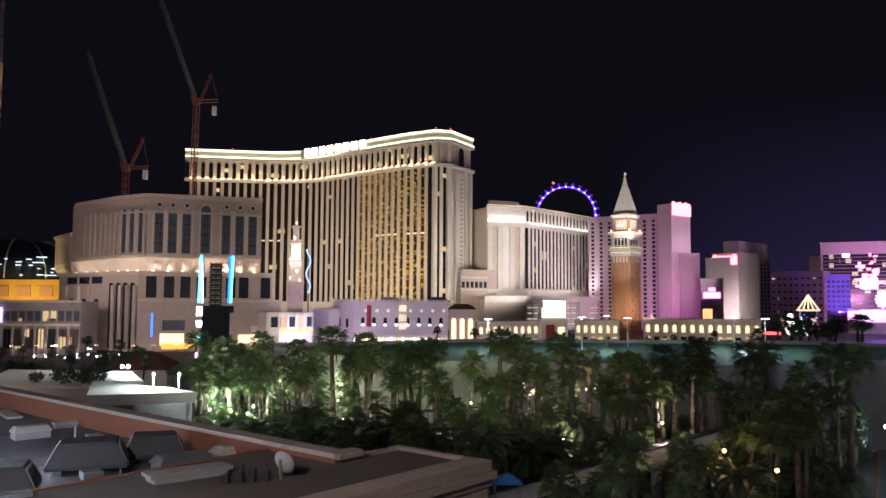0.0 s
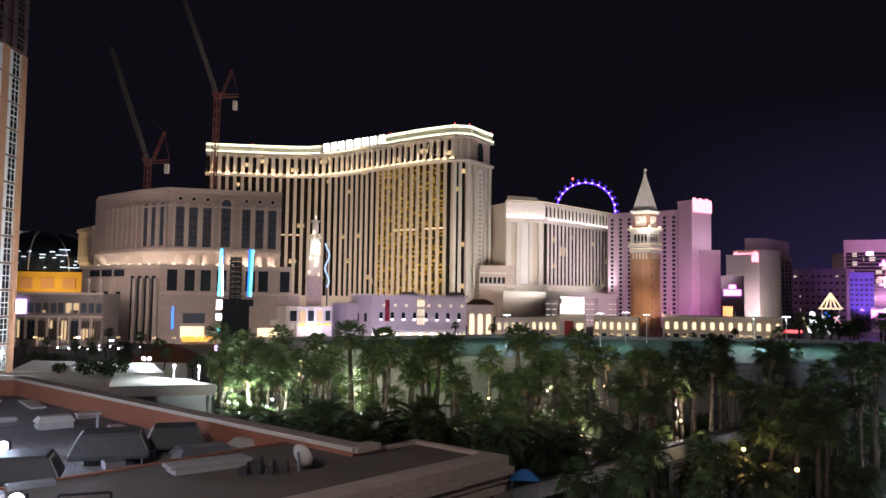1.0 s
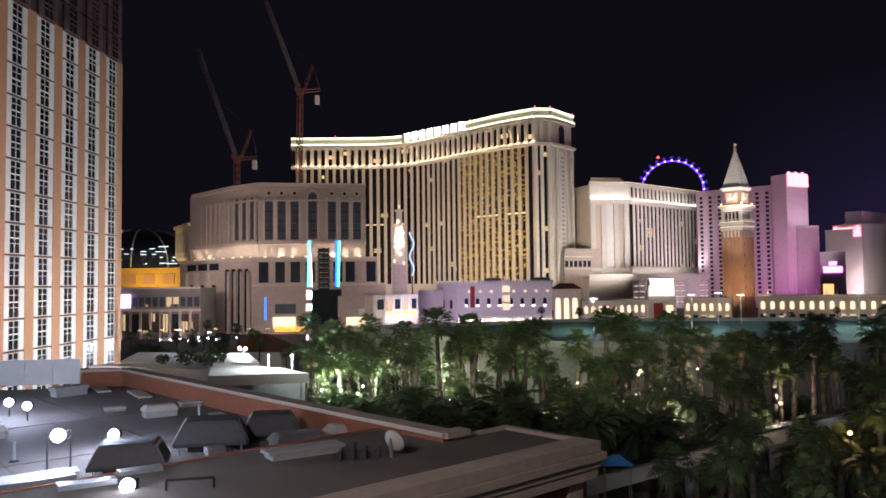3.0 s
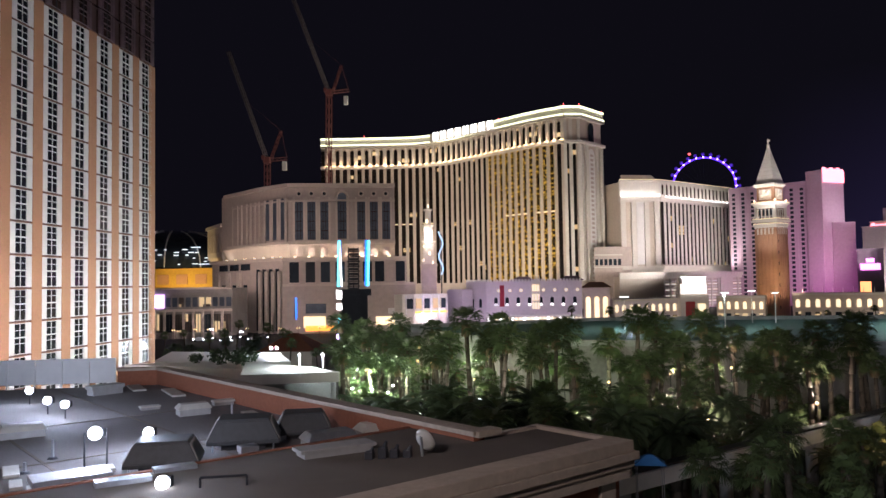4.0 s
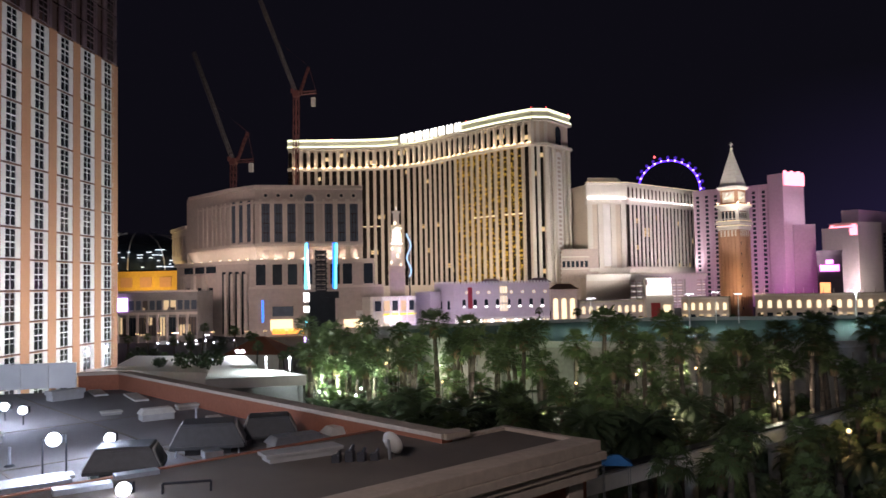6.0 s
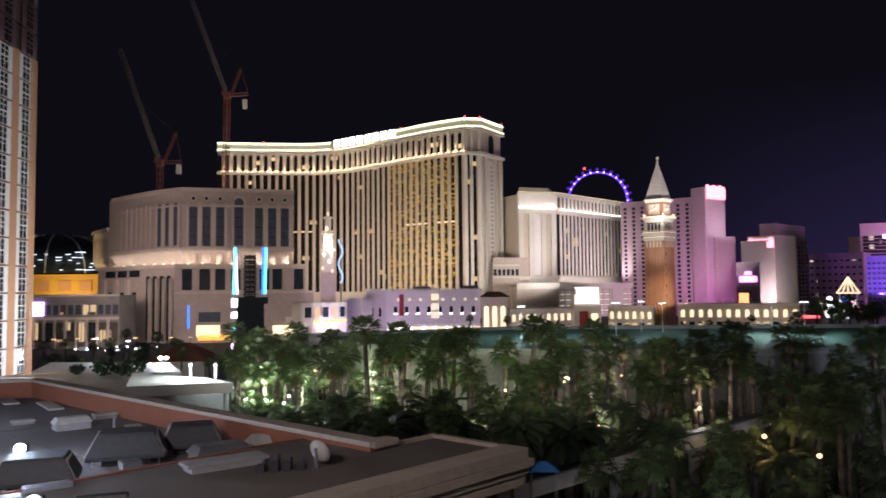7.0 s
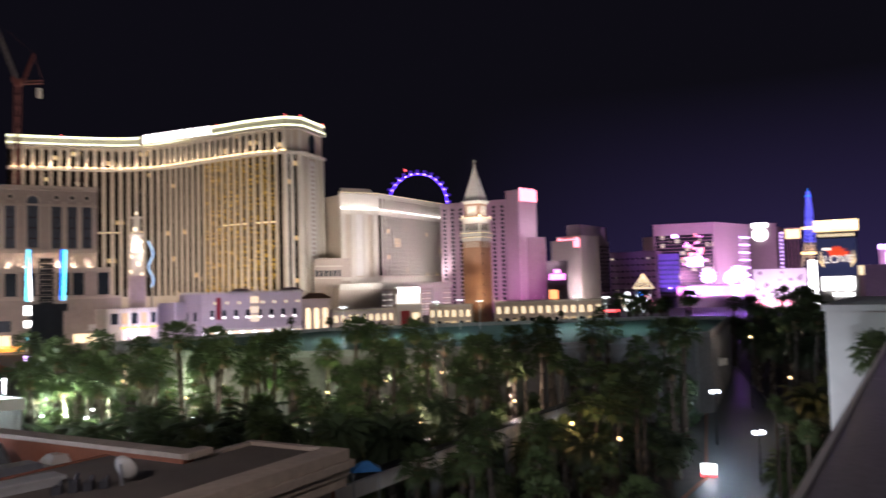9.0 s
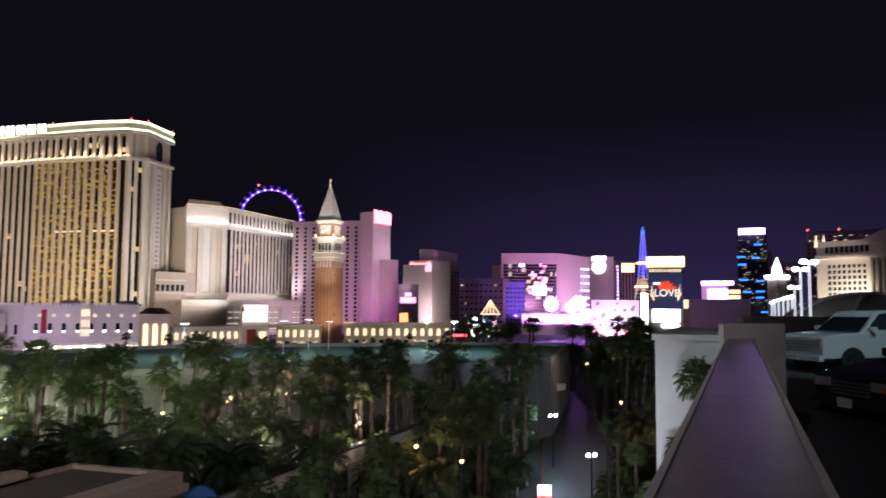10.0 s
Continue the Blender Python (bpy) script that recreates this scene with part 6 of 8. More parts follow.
for q in range(4):
    mq = pose(0, 0, 0, 0, 0, 90 * q)
    for k in range(4):
        bm = B()
        arch(bm, -2.85 + 1.9 * k, 1.25, 48.4, 53.0, 4.45, 4.6, mq @ pose(0, 0, 0, 0, 0, 180))
        part("belfry_arch", bm, M_DARKGLASS, bell)
    for k in range(5):
        bm = B()
        rod(bm, mq @ Vector((-3.8 + 1.9 * k, -4.85, 48)), mq @ Vector((-3.8 + 1.9 * k, -4.85, 52.2)), 0.28, 0.24, 8)
        box(bm, (-3.8 + 1.9 * k, -4.85, 52.3), (0.8, 0.7, 0.4), mq)
        part("belfry_column", bm, M_CREAM2, bell)
    bm = B()
    box(bm, (0, -4.75, 53.7), (9.6, 0.7, 1.4), mq)
    for sx in (-1, 1):
        box(bm, (sx * 4.75, -4.75, 51), (1.1, 1.1, 6.8), mq)
    part("belfry_frame", bm, M_CREAM2, bell)
    for k in range(9):
        bm = B()
        rod(bm, mq @ Vector((-5.6 + 1.4 * k, -5.8, 48)), mq @ Vector((-5.6 + 1.4 * k, -5.8, 49.0)), 0.18, n=6)
        part("baluster", bm, M_CREAM2, bell)
    bm = B()
    box(bm, (0, -5.8, 49.1), (12, 0.4, 0.3), mq)
    part("balustrade_rail", bm, M_CREAM2, bell)
    bm = B()
    box(bm, (0, -4.35, 59.7), (6.0, 0.3, 5.0), mq)
    part("relief_panel", bm, M_CREAM, bell)
    bm = B()
    rod(bm, mq @ Vector((-1.9, -4.6, 59.2)), mq @ Vector((1.2, -4.6, 60.0)), 0.8, 0.6, 8)
    rod(bm, mq @ Vector((1.0, -4.6, 59.6)), mq @ Vector((2.0, -4.6, 61.4)), 0.55, 0.5, 8)
    rod(bm, mq @ Vector((-1.2, -4.6, 60)), mq @ Vector((-0.4, -4.6, 61.8)), 0.3, 0.7, 8)
    part("relief", bm, M_CREAM2, bell, "pale carved relief")
    for sx in (-1, 1):
        bm = B()
        ball(bm, mq @ Vector((sx * 5.2, -5.2, 56.8)), 0.42, 8)
        part("corner_lamp", bm, M_LIT_UP, bell, "glowing corner lamp")
bm = B()
box(bm, (0, 0, 59.6), (8.6, 8.6, 8.0))
part("attic", bm, M_BRICKY, bell)
bm = B()
o = [(-4.7, -4.7), (4.7, -4.7), (4.7, 4.7), (-4.7, 4.7)]
prism(bm, o, 64.9, 83.2, top=[(x * 0.07, y * 0.07) for x, y in o])
spire = part("spire", bm, M_CREAM2, bell, "pale copper-clad spire")
for k in range(1, 9):
    f = 1 - 0.93 * k / 9.2
    bm = B()
    box(bm, (0, 0, 64.9 + 18.3 * k / 9.2), (9.4 * f + 0.08, 9.4 * f + 0.08, 0.14))
    part("spire_seam", bm, M_CREAM, spire)
bulb("belfry_lamp", (93.0 - 7.0, 389.0 - 8.0, 57.2), 800, WARM, 0.4)
bulb("belfry_lamp", (93.0 + 7.5, 389.0 - 6.0, 57.2), 800, WARM, 0.4)
bulb("belfry_lamp", (93.0 - 1.0, 389.0 - 11.0, 57.2), 800, WARM, 0.4)
bm = B()
ball(bm, (0, 0, 83.6), 0.8, 10)
rod(bm, (0, 0, 83.5), (0, 0, 87), 0.4, 0.15)
box(bm, (0.2, 0, 85.9), (1.5, 0.3, 0.9))
part("finial_figure", bm, M_CREAM2, bell)

# ---------------------------------------------------------------- rose tower
rose = thing("rose_tower", "rose-lit hotel tower with columns of small windows", "building")
a, b = Vector((114.41, 599.18, 88.31)), Vector((160.06, 567.87, 84.34))
m, w = wallframe(a, b)
bm = B()
prism(bm, [(0, 0), (w, 0), (w, -20), (0, -20)], 0, 87, m)
part("wall", bm, M_ROSE, rose)
n = 8
for k in range(n):
    for f in range(24):
        bm = B()
        box(bm, (w * (k + 0.5) / n, 0.0, 8 + 3.2 * f), (2.2, 0.5, 2.0), m)
        part("window", bm, M_DARKGLASS, rose)
    bm = B()
    box(bm, (w * (k + 0.98) / n, 0.1, 43.5), (0.9, 0.5, 87), m)
    part("rib", bm, M_ROSE, rose)
c0, c1, c2, c3 = [Vector(p).xy for p in ((159.12, 566.06, 92.82), (166.24, 555.67, 91.06), (183.73, 566.97, 90.35), (179.69, 588.16, 93.43))]
bm = B()
prism(bm, [tuple(c0), tuple(c1), tuple(c2), tuple(c3)], 0, 93)
part("service_tower", bm, M_ROSE, rose)
m, w = wallframe(c1, c2)
bm = B()
box(bm, (w * 0.52, 0.5, 88.5), (w * 0.95, 0.8, 8), m)
for k in range(6):
    box(bm, (w * (0.1 + 0.16 * k), 0.5, 92.6 if k % 2 else 93.4), (w * 0.12, 0.8, 2.4), m)
part("roof_sign", bm, M_LIT_ROSE, rose, "glowing rose roof sign")
# lower wing and annex get their shade from the darker rose colour
d0, d1 = Vector((173.12, 558.80, 57.26)), Vector((187.85, 559.30, 56.85))
bm = B()
prism(bm, [(d0.x, d0.y), (d1.x, d1.y), (d1.x, d1.y + 22), (d0.x, d0.y + 22)], 0, 57)
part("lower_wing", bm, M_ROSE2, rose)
d0, d1 = Vector((185.28, 570.68, 31.19)), Vector((200.68, 570.75, 31.37))
bm = B()
prism(bm, [(d0.x, d0.y), (d1.x, d1.y), (d1.x, d1.y + 20), (d0.x, d0.y + 20)], 0, 39)
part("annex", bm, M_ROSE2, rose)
spot("floodlight", tuple(c2 + Vector((2, -26))) + (58,), tuple(c1.lerp(c2, 0.7)) + (72,), 16000, (1, 0.85, 0.92), 90, 1)


# ---------------------------------------------------------------- buildings further along the street
def slab_house(name, label, p, q, depth, h, wallmat, rows=0, cols=0, glass=None, wsize=(2.0, 1.6), z0=6, kind=""):
    """A building from its front edge p to q, with a grid of windows."""
    t = thing(name, label, "building")
    m, w = wallframe(p, q)
    bm = B()
    prism(bm, [(0, 0), (w, 0), (w, -depth), (0, -depth)], 0, h, m)
    part("wall", bm, wallmat, t)
    bm = B()
    box(bm, (w / 2, -depth / 2, h + 0.3), (w + 0.8, depth + 0.8, 0.7), m)
    part("roof_edge", bm, wallmat, t)
    for c in range(cols):
        for r in range(rows):
            bm = B()
            box(bm, (w * (c + 0.5) / cols, 0.05, z0 + (h - z0 - 3) * (r + 0.5) / rows), (wsize[0], 0.3, wsize[1]), m)
            part("window", bm, glass or M_DARKGLASS, t)
    return t, m, w


M_LIT_CROWN = glow("marquee_light", (1, 0.72, 0.36), 1.9)
M_ROOMS = glow_cells("city_windows", (0.03, 0.03, 0.04), (1, 0.85, 0.62), 0.10, 0.8, 0.2, (0.25, 0.25, 0.27))
M_ROSEWALL = mat("pale_rose_wall", (0.55, 0.46, 0.50), 0.8, vary=0.1, grain=0.5, patch=0.03)
M_DUSK = mat("dusky_wall", (0.20, 0.16, 0.20), 0.85, vary=0.15, grain=0.5, patch=0.03)
t, m, w = slab_house("sign_hotel", "beige hotel slab with a glowing rose sign", (239.09, 679.14), (253.60, 657.81), 30, 64, M_CREAM2)
bm = B()
box(bm, (w * 0.5, 0.6, 57.8), (w * 0.96, 0.8, 7.5), m)
for k in range(6):
    box(bm, (w * (0.12 + 0.15 * k), 0.6, 62 if k in (0, 5) else 60.8), (w * 0.1, 0.8, 2.2), m)
part("sign", bm, M_LIT_ROSE, t, "glowing rose sign bars")
t, m, w = slab_house("sign_hotel_wing", "beige hotel wing with rows of small windows", (253.60, 657.81), (298.31, 699.01), 30, 60, M_ROSEWALL, 14, 9, None, (2.6, 2.2), 8)
bm = B()
prism(bm, [(246.30, 671.24), (257.06, 663.98), (298.69, 704.28), (289.63, 713.45)], 60, 75)
part("penthouse", bm, M_ROSEWALL, t)
t, m, w = slab_house("small_sign_house", "low dusky house with a magenta sign", (178.36, 530.84), (192.31, 525.94), 15, 37, M_DUSK)
bm = B()
box(bm, (w * 0.5, 0.4, 26), (w * 0.75, 0.6, 4), m)
box(bm, (w * 0.5, 0.4, 30), (w * 0.3, 0.6, 2.6), m)
part("sign", bm, M_LIT_MAGENTA, t)
slab_house("dusky_block", "dusky low block with scattered lit windows", (275.25, 643.61), (306.73, 618.08), 25, 47, M_DUSK, 7, 9, M_ROOMS, (2.2, 1.7), 6)
slab_house("dusky_block", "dusky stepped block beside the glass hotel", (336.47, 703.70), (353.38, 695.36), 25, 64, M_ROSE2)
t, m, w = slab_house("glass_hotel", "pale hotel with a dark glass front and lit picture", (327.53, 663.57), (374.93, 637.99), 30, 73, M_ROSEWALL)
bm = B()
box(bm, (w * 0.5, 0.3, 38), (w * 0.94, 0.5, 50), m)
gl = part("glass_front", bm, M_ROOMS, t)
for k in range(16):
    bm = B()
    box(bm, (w * 0.5, 0.6, 14 + 3.1 * k), (w * 0.94, 0.2, 0.5), m)
    part("glazing_bar", bm, M_ROSE2, gl)
rng2 = random.Random(8)
for k in range(30):
    x, z = rng2.gauss(0.66, 0.09), rng2.gauss(42, 8)
    bm = B()
    box(bm, (w * x, 0.8 + 0.004 * k, z), (w * rng2.uniform(0.03, 0.11), 0.2, rng2.uniform(1.2, 3.5)), m)
    part("picture_panel", bm, M_LIT_MAGENTA if k % 3 else M_LIT_ROSE, t, "magenta glowing picture panel")
for x, z, sx, sz in ((0.67, 38, 0.24, 9), (0.36, 62, 0.10, 3)):
    bm = B()
    box(bm, (w * x, 1.1, z), (w * sx, 0.2, sz), m)
    part("picture_panel", bm, M_LIT_LILAC, t, "white glowing picture panel")
t, m, w = slab_house("pale_hotel", "pale rose-lit hotel slab with balcony rows", (374.93, 637.99), (432.17, 673.22), 30, 73, M_ROSEWALL)
for k in range(14):
    bm = B()
    box(bm, (w * 0.84, 0.5, 14 + 3.6 * k), (w * 0.26, 1.0, 1.0), m)
    part("balcony", bm, M_LIT_LILAC if k % 2 else M_WHITE, t)
t, m, w = slab_house("round_sign_hotel", "pale hotel with a round white sign", (486.19, 757.38), (508.99, 742.24), 25, 80, M_ROSEWALL)
bm = B()
rod(bm, m @ Vector((w * 0.4, 0.2, 69)), m @ Vector((w * 0.4, 1.2, 69)), 7.5, n=16)
box(bm, (w * 0.4, 0.8, 79), (w * 0.55, 1, 5), m)
part("round_sign", bm, M_LIT_WHITE, t, "white glowing round sign")
t, m, w = slab_house("round_sign_wing", "pale hotel wing with balcony rows", (508.98, 742.25), (539.13, 770.03), 25, 76, M_ROSEWALL, 15, 1, M_LIT_LILAC, (9, 1.2), 10)
t, m, w = slab_house("gilded_tower", "small gilded tower with a lit crown", (516.16, 737.28), (527.90, 728.92), 12, 74, M_ROSE2, 1, 4, M_DARKGLASS, (2, 44), 10)
bm = B()
box(bm, (w / 2, 0.4, 68), (w, 1, 10), m)
part("lit_crown", bm, M_LIT_CROWN, t)
slab_house("violet_block", "violet-lit block in front of the glass hotel", (286.18, 572.45), (300.29, 565.18), 20, 42, mat("violet_wall", (0.34, 0.24, 0.55), 0.8), 9, 5, M_BLUEGLASS, (2.0, 1.6), 6)
spot("floodlight", (275.63, 532.94, 14.11), (294.05, 568.45, 30), 70000, (0.35, 0.15, 1), 52, 1)
pod = thing("lit_podium", "magenta and white lit casino podium", "building")
bm = B()
prism(bm, [(288.82, 548.62), (336.77, 520.56), (347.63, 537.35), (298.14, 566.32)], 0, 17.5)
part("wall", bm, M_ROSEWALL, pod)
m, w = wallframe((288.82, 548.62), (336.77, 520.56))
for k in range(7):
    bm = B()
    box(bm, (w * (k + 0.5) / 7, 0.6, 12.5), (w / 7 * 0.94, 0.8, 6.5 + (k % 3)), m)
    part("lit_fascia", bm, M_LIT_LILAC if k % 2 else M_LIT_MAGENTA, pod, "glowing fascia panel")
for x, r, z in ((0.42, 6.0, 24), (0.70, 5.0, 22), (0.80, 6.5, 25), (0.93, 4.0, 17)):
    bm = B()
    ball(bm, m @ Vector((w * x, 1.0, z)), r * 0.72, 12)
    ros = part("light_rosette", bm, M_LIT_LILAC, pod, "glowing lilac light rosette")
    for k in range(14):
        an = 2 * math.pi * k / 14
        bm = B()
        rod(bm, m @ Vector((w * x, 0.6, z)), m @ Vector((w * x + r * math.cos(an), 1.0, z + r * math.sin(an))), 0.9, 0.5, 5)
        part("rosette_ray", bm, M_LIT_LILAC, ros)
# added violet spots that throw the podium's glow onto the palms
for px in ((261.88, 449.25, 8.29), (279.28, 438.64, 9.58)):
    spot("floodlight", (px[0], px[1], 10), (px[0] * 0.55, px[1] * 0.55, 10), 60000, (0.45, 0.18, 1), 120, 1)
mural = thing("mural_house", "lilac-lit low front with dark painted blots", "building")
bm = B()
prism(bm, [(303.59, 470.57), (330.68, 451.94), (342.49, 468.08), (314.43, 487.37)], 0, 27)
part("wall", bm, M_WHITE, mural)
m, w = wallframe((303.59, 470.57), (330.68, 451.94))
for k in range(16):
    bm = B()
    x, z = rng2.uniform(0.05, 0.95), rng2.uniform(7, 25)
    rod(bm, m @ Vector((w * x, 0.02, z)), m @ Vector((w * x, 0.12, z)), rng2.uniform(0.6, 1.6), n=7)
    part("painted_blot", bm, M_ROSE2, mural)
bm = B()
box(bm, (w * 0.5, 0.8, 4.5), (w * 0.9, 0.6, 3.5), m)
part("lit_shopfront", bm, M_LIT_ROSE, mural)
spot("floodlight", tuple(m @ Vector((w * 0.5, 30, 4))), tuple(m @ Vector((w * 0.5, 0, 16))), 100000, (0.95, 0.66, 1), 140, 2)
bm = B()
c = Vector((280.07, 377.44, 20.84))
rod(bm, (c.x, c.y, 4), (c.x, c.y, 30), 2.4, 2.0, 10)
solid("light_column", bm, M_LIT_WHITE, "white glowing round advertising column", "sign")

# lattice tower: members glow to stand for its lighting, blue above and gold below
M_LAT_BLUE, M_LAT_GOLD = glow("blue_lit_lattice", (0.16, 0.15, 0.95), 1.2), glow("gold_lit_lattice", (0.75, 0.55, 0.42), 0.5)
eif = thing("lattice_tower", "slender lattice tower lit blue and gold", "tower", m=Matrix.Translation((803.54, 1084.82) + (0,)))
for k in range(4):
    bm = B()
    sx, sy = ((-1, -1), (1, -1), (1, 1), (-1, 1))[k]
    prof = ((20, 0), (10, 40), (5.5, 78), (3.2, 118), (1.2, 158))
    for (r0, z0), (r1, z1) in zip(prof, prof[1:]):
        rod(bm, (sx * r0, sy * r0, z0), (sx * r1, sy * r1, z1), 1.2, 0.9, 6, 0 if z0 >= 78 else 1)
        rod(bm, (sx * r0, sy * r0, z0), (-sy * r1, sx * r1, z1), 0.6, 0.5, 5, 0 if z0 >= 78 else 1)
    part("leg", bm, (M_LAT_BLUE, M_LAT_GOLD), eif)
for k in range(22):
    z = 24 + 6 * k
    r = 20 - 10 * z / 40 if z < 40 else (10 - 4.5 * (z - 40) / 38 if z < 78 else (5.5 - 2.3 * (z - 78) / 40 if z < 118 else 3.2 - 2 * (z - 118) / 40))
    bm = B()
    for q in range(4):
        box(bm, (0, -r, z), (2 * r, 0.9, 0.9), pose(0, 0, 0, 0, 0, 90 * q))
    part("ring", bm, M_LAT_BLUE if z >= 78 else M_LAT_GOLD, eif)
for z, r in ((60, 12.5), (100, 7.0)):
    bm = B()
    box(bm, (0, 0, z), (2 * r + 3, 2 * r + 3, 3.5))
    part("platform", bm, M_LIT_LAMP, eif)
bm = B()
rod(bm, (0, 0, 150), (0, 0, 163), 1.3, 0.3, 6)
box(bm, (0, 0, 151), (5, 5, 2.5))
part("top", bm, M_LIT_BLUE, eif, "blue lit top")

# tall advertising board
board = thing("sign_pylon", "tall advertising board with a glowing red picture", "sign")
m, w = wallframe((251.92, 336.06), (265.85, 325.16))
bm = B()
box(bm, (w / 2, -1.5, 22), (w * 1.0, 2.6, 44), m)
part("frame", bm, M_GREYWALL, board)
bm = B()
box(bm, (w * 0.5, 0.1, 45.4), (w * 1.1, 3.0, 5.6), m)
crown = part("crown_panel", bm, M_LIT_CROWN, board, "bright warm lit crown panel")
for k in range(9):
    bm = B()
    box(bm, (w * (0.04 + 0.115 * k), 1.7, 45.6 + 0.4 * math.sin(2.1 * k)), (w * 0.07, 0.3, 3.0 + 0.9 * math.cos(3 * k)), m)
    part("crown_bar", bm, M_LIT_WHITE, crown, "white lit bar")
bm = B()
box(bm, (w * 0.5, 0.2, 40.7), (w * 1.04, 1.0, 2.6), m)
part("letter_band", bm, M_DARKMETAL, board)
for k in range(14):
    bm = B()
    box(bm, (w * (0.06 + 0.066 * k), 0.9, 40.7), (w * 0.042, 0.2, 1.5), m)
    part("band_bar", bm, M_LIT_SOFT, board)
bm = B()
box(bm, (w * 0.5, 0.0, 30), (w * 0.96, 0.6, 18.4), m)
scr = part("screen", bm, glow("navy_screen", (0.035, 0.04, 0.10), 0.7), board)
M_BURST = glow("red_burst", (1, 0.10, 0.03), 0.8)
for k in range(15):
    an = radians(-10 + 200 * k / 14)
    bm = B()
    rod(bm, m @ Vector((w * 0.5, 0.4, 31.5)), m @ Vector((w * 0.5 + 6.0 * math.cos(an) * rng2.uniform(0.5, 1), 0.5, 31.5 + 4.8 * math.sin(an) * rng2.uniform(0.6, 1))), 1.1, 0.15, 6)
    part("burst_ray", bm, M_BURST, scr, "glowing red ray")
M_LIT_WORD = glow("pale_letter_light", (1, 0.86, 0.70), 1.5)
word = bpy.data.curves.new("letters", "FONT")
word.body, word.size, word.extrude, word.align_x = "LOVE", 6.2, 0.15, "CENTER"
word.materials.append(M_LIT_WORD)
wob = new("letters", word)
wob.parent = scr
wob.matrix_world = m @ Matrix.Translation((w * 0.53, 1.9, 27.2)) @ pose(0, 0, 0, 90, 0, 0) @ Matrix.Diagonal((0.86, 0.86, -1, 1))
bm = B()
box(bm, (w * 0.25, 0.8, 34.0), (w * 0.22, 0.3, 1.2), m)
part("picture_bars", bm, M_LIT_WORD, scr)
for sx in (-1, 1):
    for k in range(3):
        bm = B()
        rod(bm, m @ Vector((w * 0.5 + sx * w * (0.34 + 0.03 * k), 0.6, 25 + k)), m @ Vector((w * 0.5 + sx * w * (0.40 + 0.03 * k), 0.6, 33 - 2 * k)), 0.2, 0.12, 6)
        part("picture_stroke", bm, M_LIT_CROWN, scr)
bm = B()
box(bm, (w * 0.5, 0.2, 17.2), (w * 0.78, 0.8, 6.6), m)
box(bm, (w * 0.62, 0.2, 11.8), (w * 0.5, 0.8, 1.8), m)
part("lower_screen", bm, M_LIT_WHITE, board, "white lower screen")

t, m, w = slab_house("pink_store", "low pink lit hall with a white sign", (519.64, 608.25), (541.88, 588.53), 20, 46, M_ROSEWALL)
bm = B()
box(bm, (w * 0.5, 0.6, 47), (w * 1.0, 1.2, 4), m)
box(bm, (w * 0.5, 0.6, 36), (w * 0.62, 1.2, 10), m)
box(bm, (w * 0.5, 0.6, 26), (w * 0.66, 1.2, 8), m)
part("sign", bm, M_LIT_LILAC, t, "pink white glowing sign")
spot("floodlight", tuple(m @ Vector((w * 0.5, 40, 20))), tuple(m @ Vector((w * 0.5, 0, 36))), 40000, PINK, 110, 2)
t, m, w = slab_house("small_hall", "small violet hall with a lit cupola", (440.86, 543.73), (448.44, 537.49), 12, 24, M_ROSE2)
bm = B()
ball(bm, m @ Vector((w * 0.5, -4, 25)), 6.5, 12, 0.7)
part("cupola", bm, M_LIT_SOFT, t)
t, m, w = slab_house("store_annex", "lit yellow annex with shop signs", (511.13, 562.45), (519.03, 555.17), 10, 43, M_ROSE2, 4, 1, M_LIT_CROWN, (10, 3.4), 20)
slab_house("low_hall", "low dusky hall along the street", (395.22, 477.70), (428.31, 448.27), 20, 28, M_DUSK)
# dark tower with blue lights
t, m, w = slab_house("dark_tower", "dark glass tower with blue light bars", (1021.83, 1098.12), (1057.54, 1063.77), 40, 158, M_DARKGLASS, 32, 9, M_ROOMS, (3.4, 1.5), 20)
bm = B()
box(bm, (w * 0.5, 0, 164), (w * 0.9, 20, 11), m)
part("lit_crown", bm, M_LIT_LILAC, t)
for x, z in ((0.12, 118), (0.62, 116), (0.15, 104), (0.2, 76), (0.75, 74), (0.3, 54), (0.75, 55), (0.72, 44), (0.7, 140), (0.9, 18)):
    bm = B()
    box(bm, (w * x, 1.0, z), (w * 0.28, 1.0, 3.0), m)
    part("blue_bar", bm, M_LIT_BLUE, t, "blue light bar")
slab_house("dark_tower", "dark slim tower far off", (1056.92, 1064.39), (1062.88, 1058.43), 20, 130, M_DUSK, 20, 2, M_ROOMS, (3, 2), 20)
t, m, w = slab_house("dark_tower", "wide dark tower behind the columned hotel", (734.94, 678.13), (784.64, 619.95), 30, 113, M_DUSK, 18, 14, M_ROOMS, (3.0, 1.6), 20)
for x in (0.02, 0.45):
    bm = B()
    ball(bm, m @ Vector((w * x, 0, 115.5)), 1.4, 8)
    part("beacon", bm, M_LIT_RED, t)
slab_house("dark_tower", "dim tower with a few lit windows", (787.30, 768.21), (802.18, 752.67), 20, 83, M_DUSK, 16, 4, M_ROOMS, (4, 2), 20)
